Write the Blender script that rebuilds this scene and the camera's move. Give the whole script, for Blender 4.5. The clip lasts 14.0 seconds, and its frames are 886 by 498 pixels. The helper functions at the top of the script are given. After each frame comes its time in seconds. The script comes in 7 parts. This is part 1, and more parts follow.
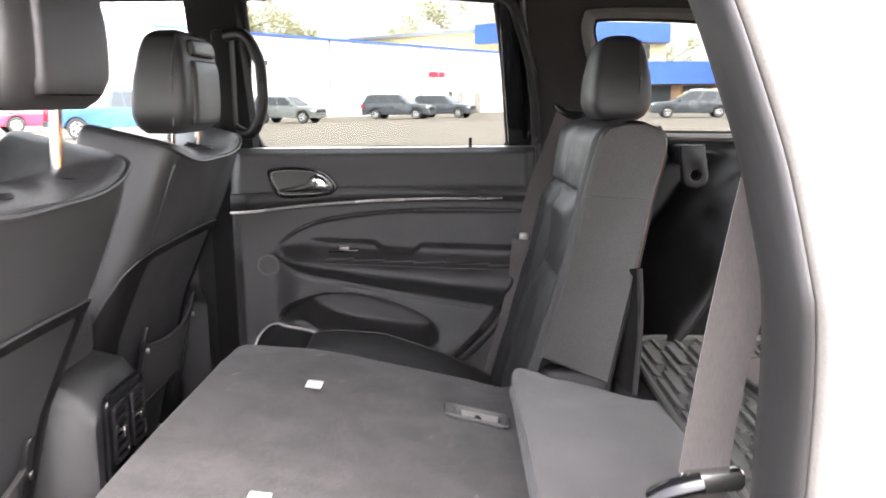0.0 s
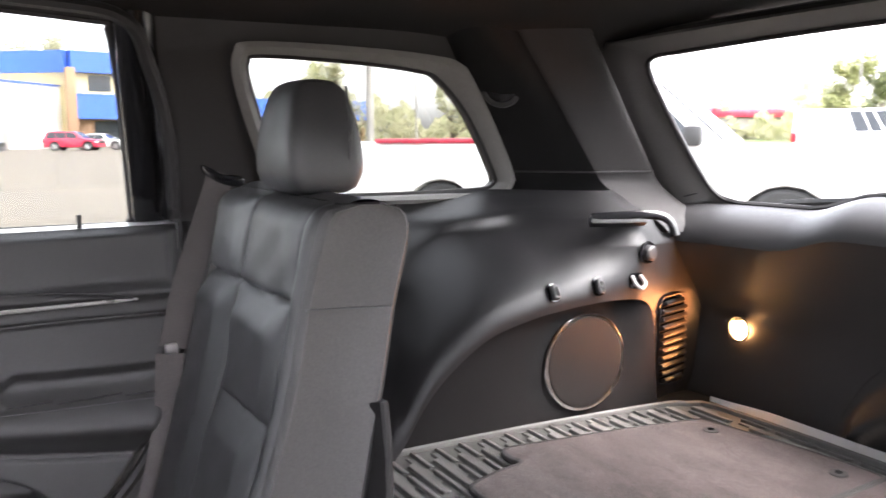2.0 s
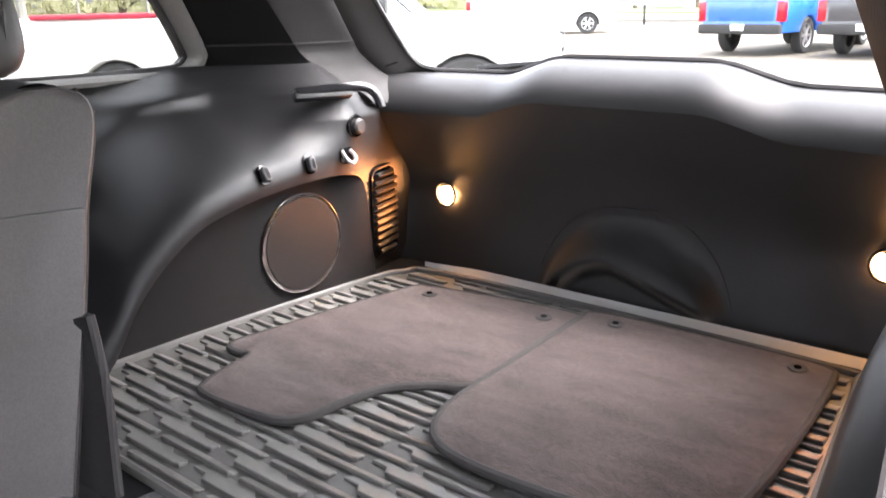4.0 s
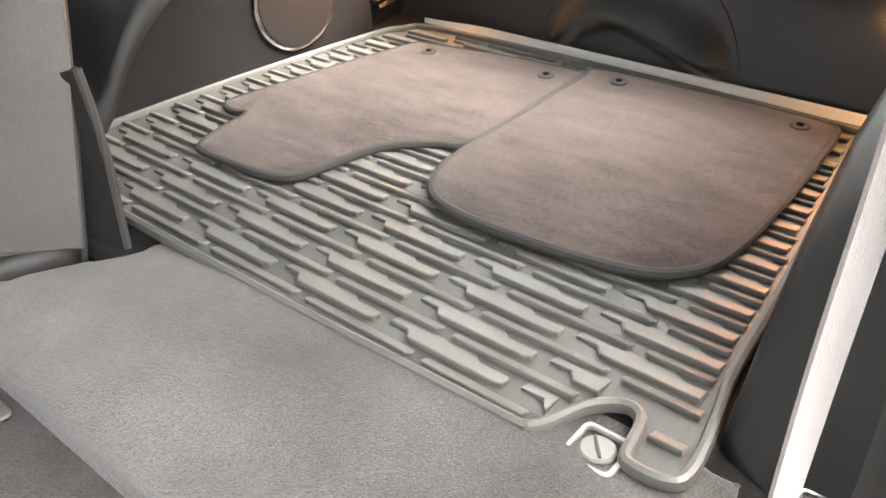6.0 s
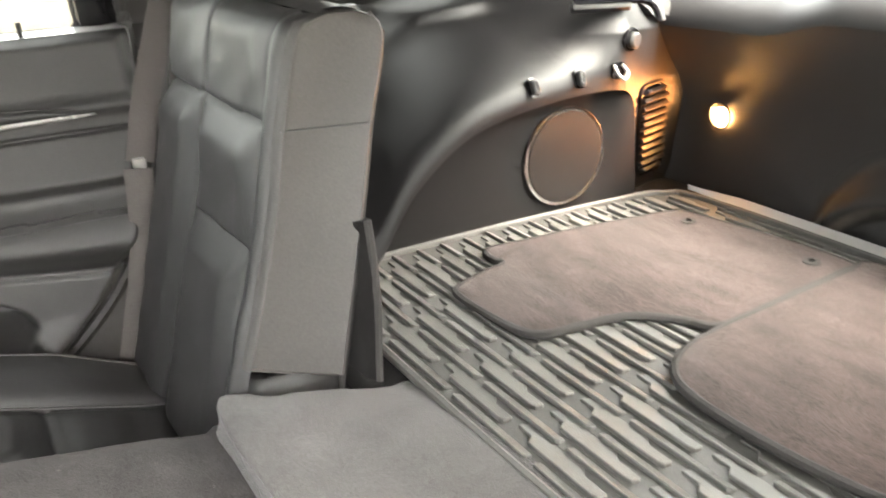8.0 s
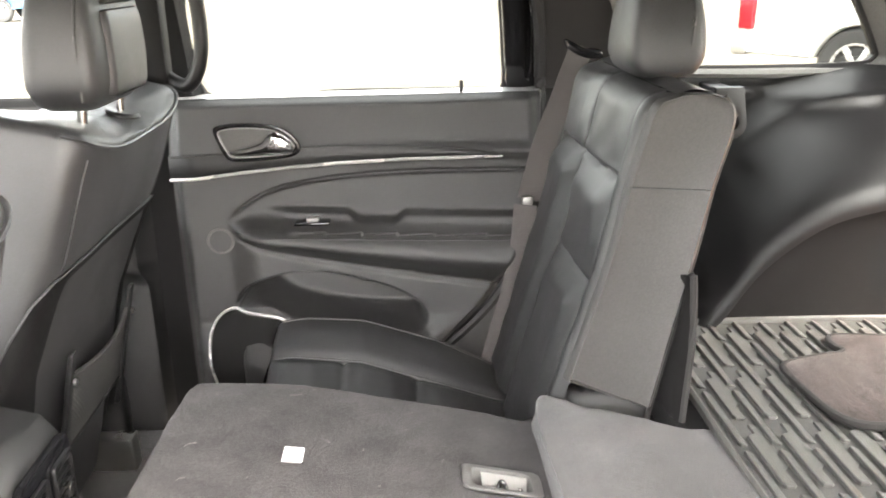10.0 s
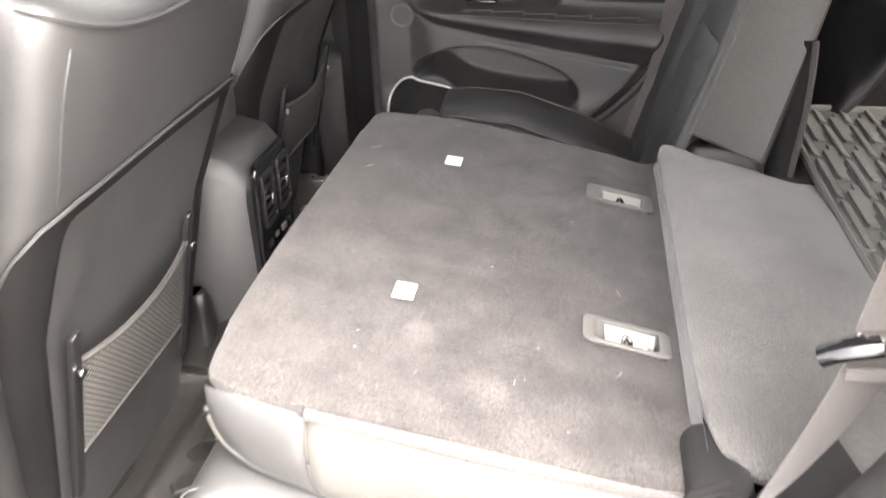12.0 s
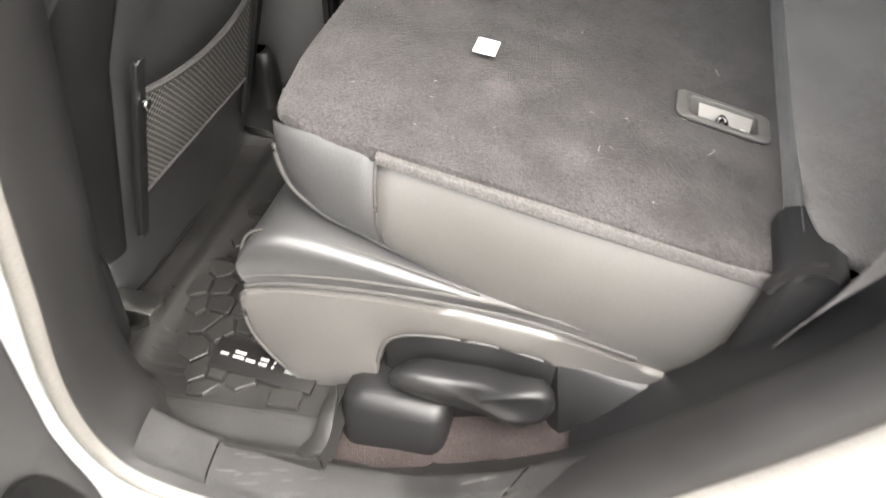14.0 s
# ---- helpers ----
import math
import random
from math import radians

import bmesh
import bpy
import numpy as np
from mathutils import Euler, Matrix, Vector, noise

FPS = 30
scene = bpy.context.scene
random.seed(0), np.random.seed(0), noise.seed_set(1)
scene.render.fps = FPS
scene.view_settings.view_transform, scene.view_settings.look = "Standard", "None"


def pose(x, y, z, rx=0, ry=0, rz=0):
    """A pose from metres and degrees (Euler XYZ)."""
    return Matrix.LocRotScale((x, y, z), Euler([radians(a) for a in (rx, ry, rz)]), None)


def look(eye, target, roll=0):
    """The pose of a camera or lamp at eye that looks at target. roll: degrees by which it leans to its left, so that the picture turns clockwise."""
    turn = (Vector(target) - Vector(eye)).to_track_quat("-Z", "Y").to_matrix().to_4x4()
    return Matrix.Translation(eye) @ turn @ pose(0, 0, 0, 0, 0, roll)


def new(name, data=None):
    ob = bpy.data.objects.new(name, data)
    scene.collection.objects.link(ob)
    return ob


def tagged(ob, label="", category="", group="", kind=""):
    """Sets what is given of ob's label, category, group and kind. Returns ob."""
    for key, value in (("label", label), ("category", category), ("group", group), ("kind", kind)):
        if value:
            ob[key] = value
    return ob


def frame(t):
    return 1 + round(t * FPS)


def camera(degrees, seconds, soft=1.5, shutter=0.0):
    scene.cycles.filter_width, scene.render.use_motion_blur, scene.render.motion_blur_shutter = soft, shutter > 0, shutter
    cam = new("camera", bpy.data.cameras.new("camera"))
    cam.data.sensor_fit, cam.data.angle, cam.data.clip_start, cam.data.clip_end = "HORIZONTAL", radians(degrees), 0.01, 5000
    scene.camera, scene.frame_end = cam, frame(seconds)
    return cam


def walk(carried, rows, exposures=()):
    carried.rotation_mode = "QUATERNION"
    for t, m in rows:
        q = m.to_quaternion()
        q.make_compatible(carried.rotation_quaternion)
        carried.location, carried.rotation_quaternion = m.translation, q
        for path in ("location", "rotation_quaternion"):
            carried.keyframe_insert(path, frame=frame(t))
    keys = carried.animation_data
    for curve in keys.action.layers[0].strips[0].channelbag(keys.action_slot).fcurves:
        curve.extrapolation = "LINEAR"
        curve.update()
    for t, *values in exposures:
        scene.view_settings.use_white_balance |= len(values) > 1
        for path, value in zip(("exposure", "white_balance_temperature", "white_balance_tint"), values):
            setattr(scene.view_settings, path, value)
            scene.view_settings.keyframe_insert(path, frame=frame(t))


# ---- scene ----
cam = camera(56.5, 14.0, soft=1.5, shutter=0.3)
PATH = [
    (0, (0.015, -0.026, 1.359), (-0.013, 1.942, 1.003), -0.5),
    (0.5, (0.005, 0.139, 1.377), (0.151, 2.109, 1.065), -0.4),
    (1, (-0.05, 0.288, 1.384), (0.359, 2.225, 1.098), -0.2),
    (1.5, (-0.082, 0.414, 1.396), (0.586, 2.278, 1.113), -0.5),
    (2, (-0.09, 0.488, 1.403), (0.882, 2.214, 1.121), -0.4),
    (2.5, (-0.079, 0.528, 1.413), (1.124, 2.096, 1.11), -0.6),
    (3, (-0.081, 0.544, 1.405), (1.29, 1.962, 1.072), -0.6),
    (3.5, (-0.073, 0.548, 1.408), (1.382, 1.85, 0.975), -0.8),
    (4, (-0.074, 0.545, 1.396), (1.398, 1.768, 0.815), -1.3),
    (4.2, (-0.076, 0.548, 1.39), (1.395, 1.746, 0.756), -1.3),
    (6.3, (-0.06, 0.537, 1.374), (1.179, 1.641, 0.257), -2.5),
    (6.5, (-0.056, 0.536, 1.371), (1.157, 1.673, 0.259), -2.8),
    (7, (-0.067, 0.539, 1.385), (1.071, 1.8, 0.329), -3.1),
    (7.5, (-0.069, 0.534, 1.417), (0.997, 1.934, 0.467), -2.8),
    (8, (-0.077, 0.544, 1.444), (0.874, 2.106, 0.634), -1.9),
    (8.5, (-0.061, 0.524, 1.48), (0.702, 2.244, 0.805), -1.4),
    (9, (-0.057, 0.468, 1.486), (0.482, 2.302, 0.898), -1.1),
    (9.2, (-0.062, 0.435, 1.486), (0.371, 2.302, 0.914), -1.1),
    (11.3, (-0.024, 0.208, 1.451), (-0.258, 1.994, 0.583), -2.0),
    (11.5, (-0.019, 0.177, 1.446), (-0.279, 1.945, 0.547), -2.1),
    (12, (-0.019, 0.043, 1.428), (-0.328, 1.76, 0.45), -1.9),
    (12.5, (0.008, -0.109, 1.416), (-0.339, 1.559, 0.368), -1.4),
    (13, (0.017, -0.183, 1.387), (-0.36, 1.428, 0.264), -1.0),
    (13.5, (0.006, -0.156, 1.363), (-0.388, 1.386, 0.151), -0.4),
    (14, (-0.048, 0.045, 1.343), (-0.429, 1.49, 0.014), 0.2),
]
EXPOSURES = [(0.0, 4.15, 6650, 17), (1.0, 4.35, 6450, 16), (2.0, 4.38, 6450, 19), (3.0, 4.47, 6450, 20), (4.2, 4.5, 6450, 18), (6.3, 5.15, 7150, 11), (7.5, 5.15, 7250, 10), (9.2, 5.2, 7150, 11), (11.3, 5.1, 7000, 14), (12.5, 4.15, 7050, 12), (13.2, 3.55, 6850, 11), (14.0, 3.45, 6850, 10)]
walk(cam, [(t, look(eye, target, roll)) for t, eye, target, roll in PATH], EXPOSURES)

# ---------------------------------------------------------------- light and sky
world = bpy.data.worlds.new("overcast_sky")
scene.world = world
world.use_nodes = True
wn, wl = world.node_tree.nodes, world.node_tree.links
sky = wn.new("ShaderNodeTexSky")
sky.sky_type, sky.sun_disc = "NISHITA", False
sky.sun_elevation, sky.sun_rotation = radians(58), radians(142)
sky.air_density, sky.dust_density, sky.ozone_density = 1.0, 4.0, 1.0
cloud = wn.new("ShaderNodeHueSaturation")
cloud.inputs["Saturation"].default_value = 0.22
cloud.inputs["Value"].default_value = 1.0
wl.new(sky.outputs[0], cloud.inputs["Color"])
wl.new(cloud.outputs[0], wn["Background"].inputs[0])
wn["Background"].inputs[1].default_value = 0.15
sun = new("sun", bpy.data.lights.new("sun", "SUN"))
sun.data.energy, sun.data.angle, sun.data.color = 0.3, radians(55), (1.0, 0.97, 0.93)
sun.matrix_world = look((0, 0, 0), (-0.33, 0.42, -0.85))


# ---------------------------------------------------------------- materials
def material(name, color, rough=0.5, metal=0.0, spec=0.5, grain=0.0, grain_size=400.0, mottle=0.15, mottle_size=6.0,
             bump=0.0, bump_size=800.0, coat=0.0, sheen=0.0, stretch=(1, 1, 1), rough_vary=0.08, per_object=0.0, depth=0.001, fuzzy=False, spots=()):
    """A surface with colour varied at two scales, fine relief and uneven gloss."""
    m = bpy.data.materials.new(name)
    m.use_nodes = True
    n, l = m.node_tree.nodes, m.node_tree.links
    p = n["Principled BSDF"]
    co = n.new("ShaderNodeTexCoord")
    mp = n.new("ShaderNodeMapping")
    mp.inputs["Scale"].default_value = stretch
    l.new(co.outputs["Object"], mp.inputs[0])
    big = n.new("ShaderNodeTexNoise")
    big.inputs["Scale"].default_value, big.inputs["Detail"].default_value = mottle_size, 5
    fine = n.new("ShaderNodeTexNoise")
    fine.inputs["Scale"].default_value, fine.inputs["Detail"].default_value = grain_size, 2
    l.new(mp.outputs[0], big.inputs[0])
    l.new(mp.outputs[0], fine.inputs[0])

    def ranged(src, lo, hi):
        r = n.new("ShaderNodeMapRange")
        r.inputs["From Min"].default_value, r.inputs["From Max"].default_value = 0.25, 0.75
        r.inputs["To Min"].default_value, r.inputs["To Max"].default_value = lo, hi
        l.new(src, r.inputs["Value"])
        return r.outputs[0]

    def times(a, b):
        x = n.new("ShaderNodeMath")
        x.operation = "MULTIPLY"
        l.new(a, x.inputs[0])
        l.new(b, x.inputs[1])
        return x.outputs[0]

    value = times(ranged(big.outputs[0], 1 - mottle, 1 + mottle), ranged(fine.outputs[0], 1 - grain, 1 + grain))
    if per_object:
        info = n.new("ShaderNodeObjectInfo")
        r = n.new("ShaderNodeMapRange")
        r.inputs["To Min"].default_value, r.inputs["To Max"].default_value = 1 - per_object, 1 + per_object
        l.new(info.outputs["Random"], r.inputs["Value"])
        value = times(value, r.outputs[0])
    for x, y, z, r, gain in spots:                      # worn pale patches
        gap = n.new("ShaderNodeVectorMath")
        gap.operation = "DISTANCE"
        gap.inputs[1].default_value = (x, y, z)
        l.new(co.outputs["Object"], gap.inputs[0])
        wear = n.new("ShaderNodeMapRange")
        wear.interpolation_type = "SMOOTHSTEP"
        wear.inputs["From Min"].default_value, wear.inputs["From Max"].default_value = r * 0.3, r
        wear.inputs["To Min"].default_value, wear.inputs["To Max"].default_value = 1 + gain, 1.0
        l.new(gap.outputs["Value"], wear.inputs["Value"])
        value = times(value, wear.outputs[0])
    hsv = n.new("ShaderNodeHueSaturation")
    hsv.inputs["Color"].default_value = (*color, 1)
    l.new(value, hsv.inputs["Value"])
    l.new(hsv.outputs[0], p.inputs["Base Color"])
    p.inputs["Metallic"].default_value = metal
    p.inputs["Specular IOR Level"].default_value = spec
    l.new(ranged(big.outputs[0], max(0.02, rough - rough_vary), min(1, rough + rough_vary)), p.inputs["Roughness"])
    if coat:
        p.inputs["Coat Weight"].default_value, p.inputs["Coat Roughness"].default_value = coat, 0.06
    if sheen:
        p.inputs["Sheen Weight"].default_value, p.inputs["Sheen Roughness"].default_value = sheen, 0.5
    if bump:
        tex = n.new("ShaderNodeTexNoise" if fuzzy else "ShaderNodeTexVoronoi")
        tex.inputs["Scale"].default_value = bump_size
        if fuzzy:
            tex.inputs["Detail"].default_value = 4
        l.new(co.outputs["Object"], tex.inputs["Vector"])
        b = n.new("ShaderNodeBump")
        b.inputs["Strength"].default_value, b.inputs["Distance"].default_value = bump, depth
        l.new(tex.outputs[0], b.inputs["Height"])
        l.new(b.outputs[0], p.inputs["Normal"])
    return m


def emitter(name, color, strength):
    m = bpy.data.materials.new(name)
    m.use_nodes = True
    p = m.node_tree.nodes["Principled BSDF"]
    p.inputs["Base Color"].default_value = (*color, 1)
    p.inputs["Emission Color"].default_value = (*color, 1)
    p.inputs["Emission Strength"].default_value = strength
    return m


def pane(name, tint):
    """Thin window glass: clear, with a reflection that grows at a slant."""
    m = bpy.data.materials.new(name)
    m.use_nodes = True
    n, l = m.node_tree.nodes, m.node_tree.links
    n.remove(n["Principled BSDF"])
    clear, gloss, mix, slant, power, gain = (n.new("ShaderNode" + k) for k in ("BsdfTransparent", "BsdfGlossy", "MixShader", "LayerWeight", "Math", "Math"))
    clear.inputs[0].default_value = (*tint, 1)
    gloss.inputs["Roughness"].default_value = 0.01
    slant.inputs["Blend"].default_value = 0.5
    power.operation, gain.operation = "POWER", "MULTIPLY_ADD"
    power.inputs[1].default_value = 5.0
    gain.inputs[1].default_value, gain.inputs[2].default_value = 0.5, 0.025
    l.new(slant.outputs["Facing"], power.inputs[0])
    l.new(power.outputs[0], gain.inputs[0])
    l.new(gain.outputs[0], mix.inputs[0])
    l.new(clear.outputs[0], mix.inputs[1])
    l.new(gloss.outputs[0], mix.inputs[2])
    l.new(mix.outputs[0], n["Material Output"].inputs[0])
    return m


LEATHER = material("black_leather", (0.042, 0.042, 0.043), 0.37, spec=0.85, mottle=0.16, mottle_size=9, bump=0.35, bump_size=900, grain=0.12)
VINYL = material("worn_grey_vinyl", (0.078, 0.075, 0.071), 0.39, spec=0.8, mottle=0.14, mottle_size=5, bump=0.25, bump_size=1100, grain=0.08)
SILVER = material("silver_trim", (0.70, 0.69, 0.66), 0.26, metal=0.5, mottle=0.05)
LEATHER_SIDE = material("grey_vinyl", (0.080, 0.077, 0.075), 0.42, mottle=0.12, mottle_size=7, bump=0.35, bump_size=1000, grain=0.14)
PLASTIC = material("soft_black_plastic", (0.036, 0.0355, 0.0355), 0.39, spec=0.75, bump=0.4, bump_size=1300, grain=0.12, mottle=0.1)
PLASTIC_HARD = material("hard_black_plastic", (0.012, 0.012, 0.0125), 0.37, spec=0.5, bump=0.25, bump_size=1500, grain=0.1, mottle=0.12)
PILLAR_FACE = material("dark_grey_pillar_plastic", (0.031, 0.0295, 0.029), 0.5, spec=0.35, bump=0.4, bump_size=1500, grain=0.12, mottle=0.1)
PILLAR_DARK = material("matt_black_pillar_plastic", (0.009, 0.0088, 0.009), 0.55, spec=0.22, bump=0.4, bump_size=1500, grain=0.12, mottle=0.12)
GATE = material("black_gate_plastic", (0.022, 0.022, 0.0225), 0.40, spec=0.6, bump=0.3, bump_size=1500, grain=0.1, mottle=0.12)
# pillar grey made paler to carry the light from the window
SURROUND = material("window_lit_grey_trim", (0.21, 0.205, 0.195), 0.5, bump=0.4, bump_size=1500, grain=0.12, mottle=0.08)
PILLAR = material("grey_pillar_plastic", (0.12, 0.117, 0.112), 0.55, bump=0.4, bump_size=1500, grain=0.12, mottle=0.08)
GLOSS_BLACK = material("gloss_black", (0.008, 0.008, 0.009), 0.12, mottle=0.05, rough_vary=0.03)
CHROME = material("chrome", (0.85, 0.84, 0.82), 0.13, metal=1.0, mottle=0.04, rough_vary=0.05)
SATIN = material("satin_metal", (0.6, 0.59, 0.57), 0.28, metal=1.0, mottle=0.06)
CARPET = material("charcoal_carpet", (0.068, 0.065, 0.064), 0.95, spec=0.1, grain=0.6, grain_size=420, mottle=0.60, mottle_size=6,
                  bump=0.8, bump_size=620, sheen=0.35, depth=0.002, fuzzy=True)
SEAT_CARPET = material("worn_charcoal_carpet", (0.040, 0.037, 0.0365), 0.95, spec=0.1, grain=0.6, grain_size=420, mottle=0.45, mottle_size=19,
                       bump=0.8, bump_size=620, sheen=0.15, depth=0.002, fuzzy=True, spots=[(-0.183, 0.780, 0.907, 0.030, 0.75), (-0.165, 0.835, 0.905, 0.026, 0.35), (-0.10, 0.70, 0.885, 0.035, 0.22), (0.0, 1.0, 0.87, 0.06, 0.15)])
CARPET_PANEL = material("dark_felt", (0.0125, 0.012, 0.012), 0.95, spec=0.1, grain=0.35, grain_size=900, mottle=0.12, bump=0.8, bump_size=700, sheen=0.06, depth=0.002, fuzzy=True)
MAT_CARPET = material("brown_grey_plush", (0.062, 0.047, 0.044), 0.95, spec=0.1, grain=0.45, grain_size=180, mottle=0.42, mottle_size=14,
                      bump=0.6, bump_size=600, sheen=0.2, stretch=(2.2, 0.7, 1), depth=0.002, fuzzy=True)
SILL_CARPET = material("dark_brown_carpet", (0.034, 0.026, 0.025), 0.95, spec=0.1, grain=0.5, grain_size=350, mottle=0.35, mottle_size=20, bump=0.8, bump_size=500, sheen=0.1, depth=0.003, fuzzy=True)
BINDING = material("mat_binding", (0.045, 0.043, 0.042), 0.8, grain=0.3, grain_size=900, bump=0.8, bump_size=1200)
RUBBER = material("black_rubber", (0.125, 0.125, 0.117), 0.38, spec=0.8, grain=0.12, bump=0.25, bump_size=1400, mottle=0.15, mottle_size=7)
# the liner's own rubber, darkened for groove shade as well as grime
GROOVE = material("shaded_liner_rubber", (0.098, 0.097, 0.091), 0.5, spec=0.5, grain=0.15, bump=0.25, bump_size=1400, mottle=0.25, mottle_size=9)
FLOOR_RUBBER = material("dusty_floor_mat_rubber", (0.019, 0.0185, 0.018), 0.46, spec=0.4, grain=0.2, grain_size=300, bump=0.35, bump_size=1200, mottle=0.45, mottle_size=11)
RUBBER_DARK = material("dark_floor_mat_rubber", (0.013, 0.0125, 0.0125), 0.42, spec=0.4, grain=0.15, bump=0.3, bump_size=1200, mottle=0.25, mottle_size=8)
SEAL = material("door_seal_rubber", (0.022, 0.021, 0.021), 0.55, mottle=0.15, grain=0.1, bump=0.2)
DOOR_TRIM = material("doorway_trim_grey", (0.020, 0.0195, 0.0195), 0.45, spec=0.45, mottle=0.18, mottle_size=9, grain=0.12, bump=0.25, bump_size=1300)
SEAL_TAN = material("grey_tan_seal", (0.20, 0.19, 0.175), 0.55, mottle=0.12, grain=0.1, bump=0.2)
HEADLINER = material("dark_headliner", (0.03, 0.029, 0.029), 0.95, spec=0.1, grain=0.3, grain_size=900, bump=0.6, bump_size=900)
WEBBING = material("belt_webbing", (0.062, 0.054, 0.051), 0.7, grain=0.12, grain_size=500, bump=0.4, bump_size=900, stretch=(1, 1, 0.3), sheen=0.3)
WEBBING_DARK = material("dark_belt_webbing", (0.10, 0.09, 0.086), 0.7, grain=0.25, grain_size=500, bump=0.8, bump_size=900, sheen=0.2)
WHITE_PAINT = material("white_car_paint", (0.8, 0.8, 0.79), 0.25, mottle=0.03, mottle_size=2, coat=0.6, rough_vary=0.04)
LABEL_WHITE = material("white_label", (0.75, 0.74, 0.72), 0.6, mottle=0.06)
MARK_GREY = material("pale_grey_print", (0.42, 0.42, 0.41), 0.5, mottle=0.15, mottle_size=60)
PIPING = material("light_stitching", (0.055, 0.053, 0.051), 0.6, grain=0.2)
GLASS = pane("clear_window_glass", (0.93, 0.95, 0.94))
PRIVACY = pane("tinted_window_glass", (0.56, 0.575, 0.56))
REAR_GLASS = pane("lightly_tinted_rear_glass", (0.78, 0.795, 0.785))
LAMP = emitter("warm_lamp", (1.0, 0.50, 0.17), 6.0)
SATIN_DARK = material("satin_grey_trim", (0.34, 0.33, 0.32), 0.35, metal=0.3, mottle=0.08)
GRILLE = material("speaker_mesh", (0.012, 0.0118, 0.0115), 0.5, spec=0.25, grain=0.4, grain_size=1600, bump=0.5, bump_size=1300)


# ---------------------------------------------------------------- building helpers
CEN = 1.24                                   # the car's middle line


def finish(name, bm, mat, parent=None, label="", smooth=40, kind=""):
    bmesh.ops.recalc_face_normals(bm, faces=bm.faces)
    me = bpy.data.meshes.new(name)
    bm.to_mesh(me)
    bm.free()
    if smooth:
        me.shade_smooth()
        me.set_sharp_from_angle(angle=radians(smooth))
    for one in mat if isinstance(mat, (list, tuple)) else [mat]:
        me.materials.append(one)
    ob = new(name, me)
    if parent:
        ob.parent = parent
    return tagged(ob, label, kind=kind)


def part(name, bm, mat, parent, label="", smooth=40):
    return finish(name, bm, mat, parent, label, smooth)


def thing(name, label, category, group="", kind=""):
    return tagged(new(name), label, category, group, kind)


def spline(points, steps=8, closed=False):
    """A smooth line through points."""
    p = [Vector(q) for q in points]
    n, out = len(p), []
    for i in range(n if closed else n - 1):
        a, b, c, d = (p[(i + k) % n] if closed else p[min(max(i + k, 0), n - 1)] for k in (-1, 0, 1, 2))
        for s in range(steps):
            t = s / steps
            out.append(0.5 * (2 * b + (c - a) * t + (2 * a - 5 * b + 4 * c - d) * t * t + (3 * b - a - 3 * c + d) * t ** 3))
    if not closed:
        out.append(p[-1])
    return out


def skin(rings, cap=True, closed=True, bm=None, around=False):
    """A mesh through rings of equally many points."""
    bm = bm or bmesh.new()
    rows = [[bm.verts.new(q) for q in ring] for ring in rings]
    n = len(rows[0])
    pairs = list(zip(rows, rows[1:])) + ([(rows[-1], rows[0])] if around else [])
    for a, b in pairs:
        for i in range(n if closed else n - 1):
            j = (i + 1) % n
            bm.faces.new((a[i], a[j], b[j], b[i]))
    if cap and closed and not around:
        bm.faces.new(rows[0][::-1])
        bm.faces.new(rows[-1])
    return bm


def tube(points, radius=0.01, sides=8, closed=False, flat=1.0, bm=None, up=(0, 0, 1)):
    """A round or flattened bar along points. flat: the height over the width; up: the side that is flattened."""
    pts = [Vector(q) for q in points]
    n, rings = len(pts), []
    for i, q in enumerate(pts):
        a, b = (pts[(i - 1) % n], pts[(i + 1) % n]) if closed else (pts[max(i - 1, 0)], pts[min(i + 1, n - 1)])
        t = (b - a).normalized()
        u = Vector(up).cross(t)
        u = u.normalized() if u.length > 1e-4 else Vector((1, 0, 0))
        v = t.cross(u)
        r = radius(i / max(1, n - 1)) if callable(radius) else radius
        rings.append([q + u * (r * math.cos(k)) + v * (r * flat * math.sin(k)) for k in (math.tau * s / sides for s in range(sides))])
    return skin(rings, cap=not closed, bm=bm, around=closed)


def box(x0, x1, y0, y1, z0, z1, bevel=0.004, bm=None, m=None, seg=2):
    own = bmesh.new()
    bmesh.ops.create_cube(own, size=1)
    for v in own.verts:
        v.co = Vector(((x0 + x1) / 2 + v.co.x * (x1 - x0), (y0 + y1) / 2 + v.co.y * (y1 - y0), (z0 + z1) / 2 + v.co.z * (z1 - z0)))
    if bevel:
        bmesh.ops.bevel(own, geom=own.edges[:], offset=bevel, segments=seg, affect="EDGES", profile=0.5)
    if m:
        own.transform(m)
    return merge(bm, own)


def merge(bm, own):
    if bm is None:
        return own
    me = bpy.data.meshes.new("scrap")
    own.to_mesh(me)
    own.free()
    bm.from_mesh(me)
    bpy.data.meshes.remove(me)
    return bm


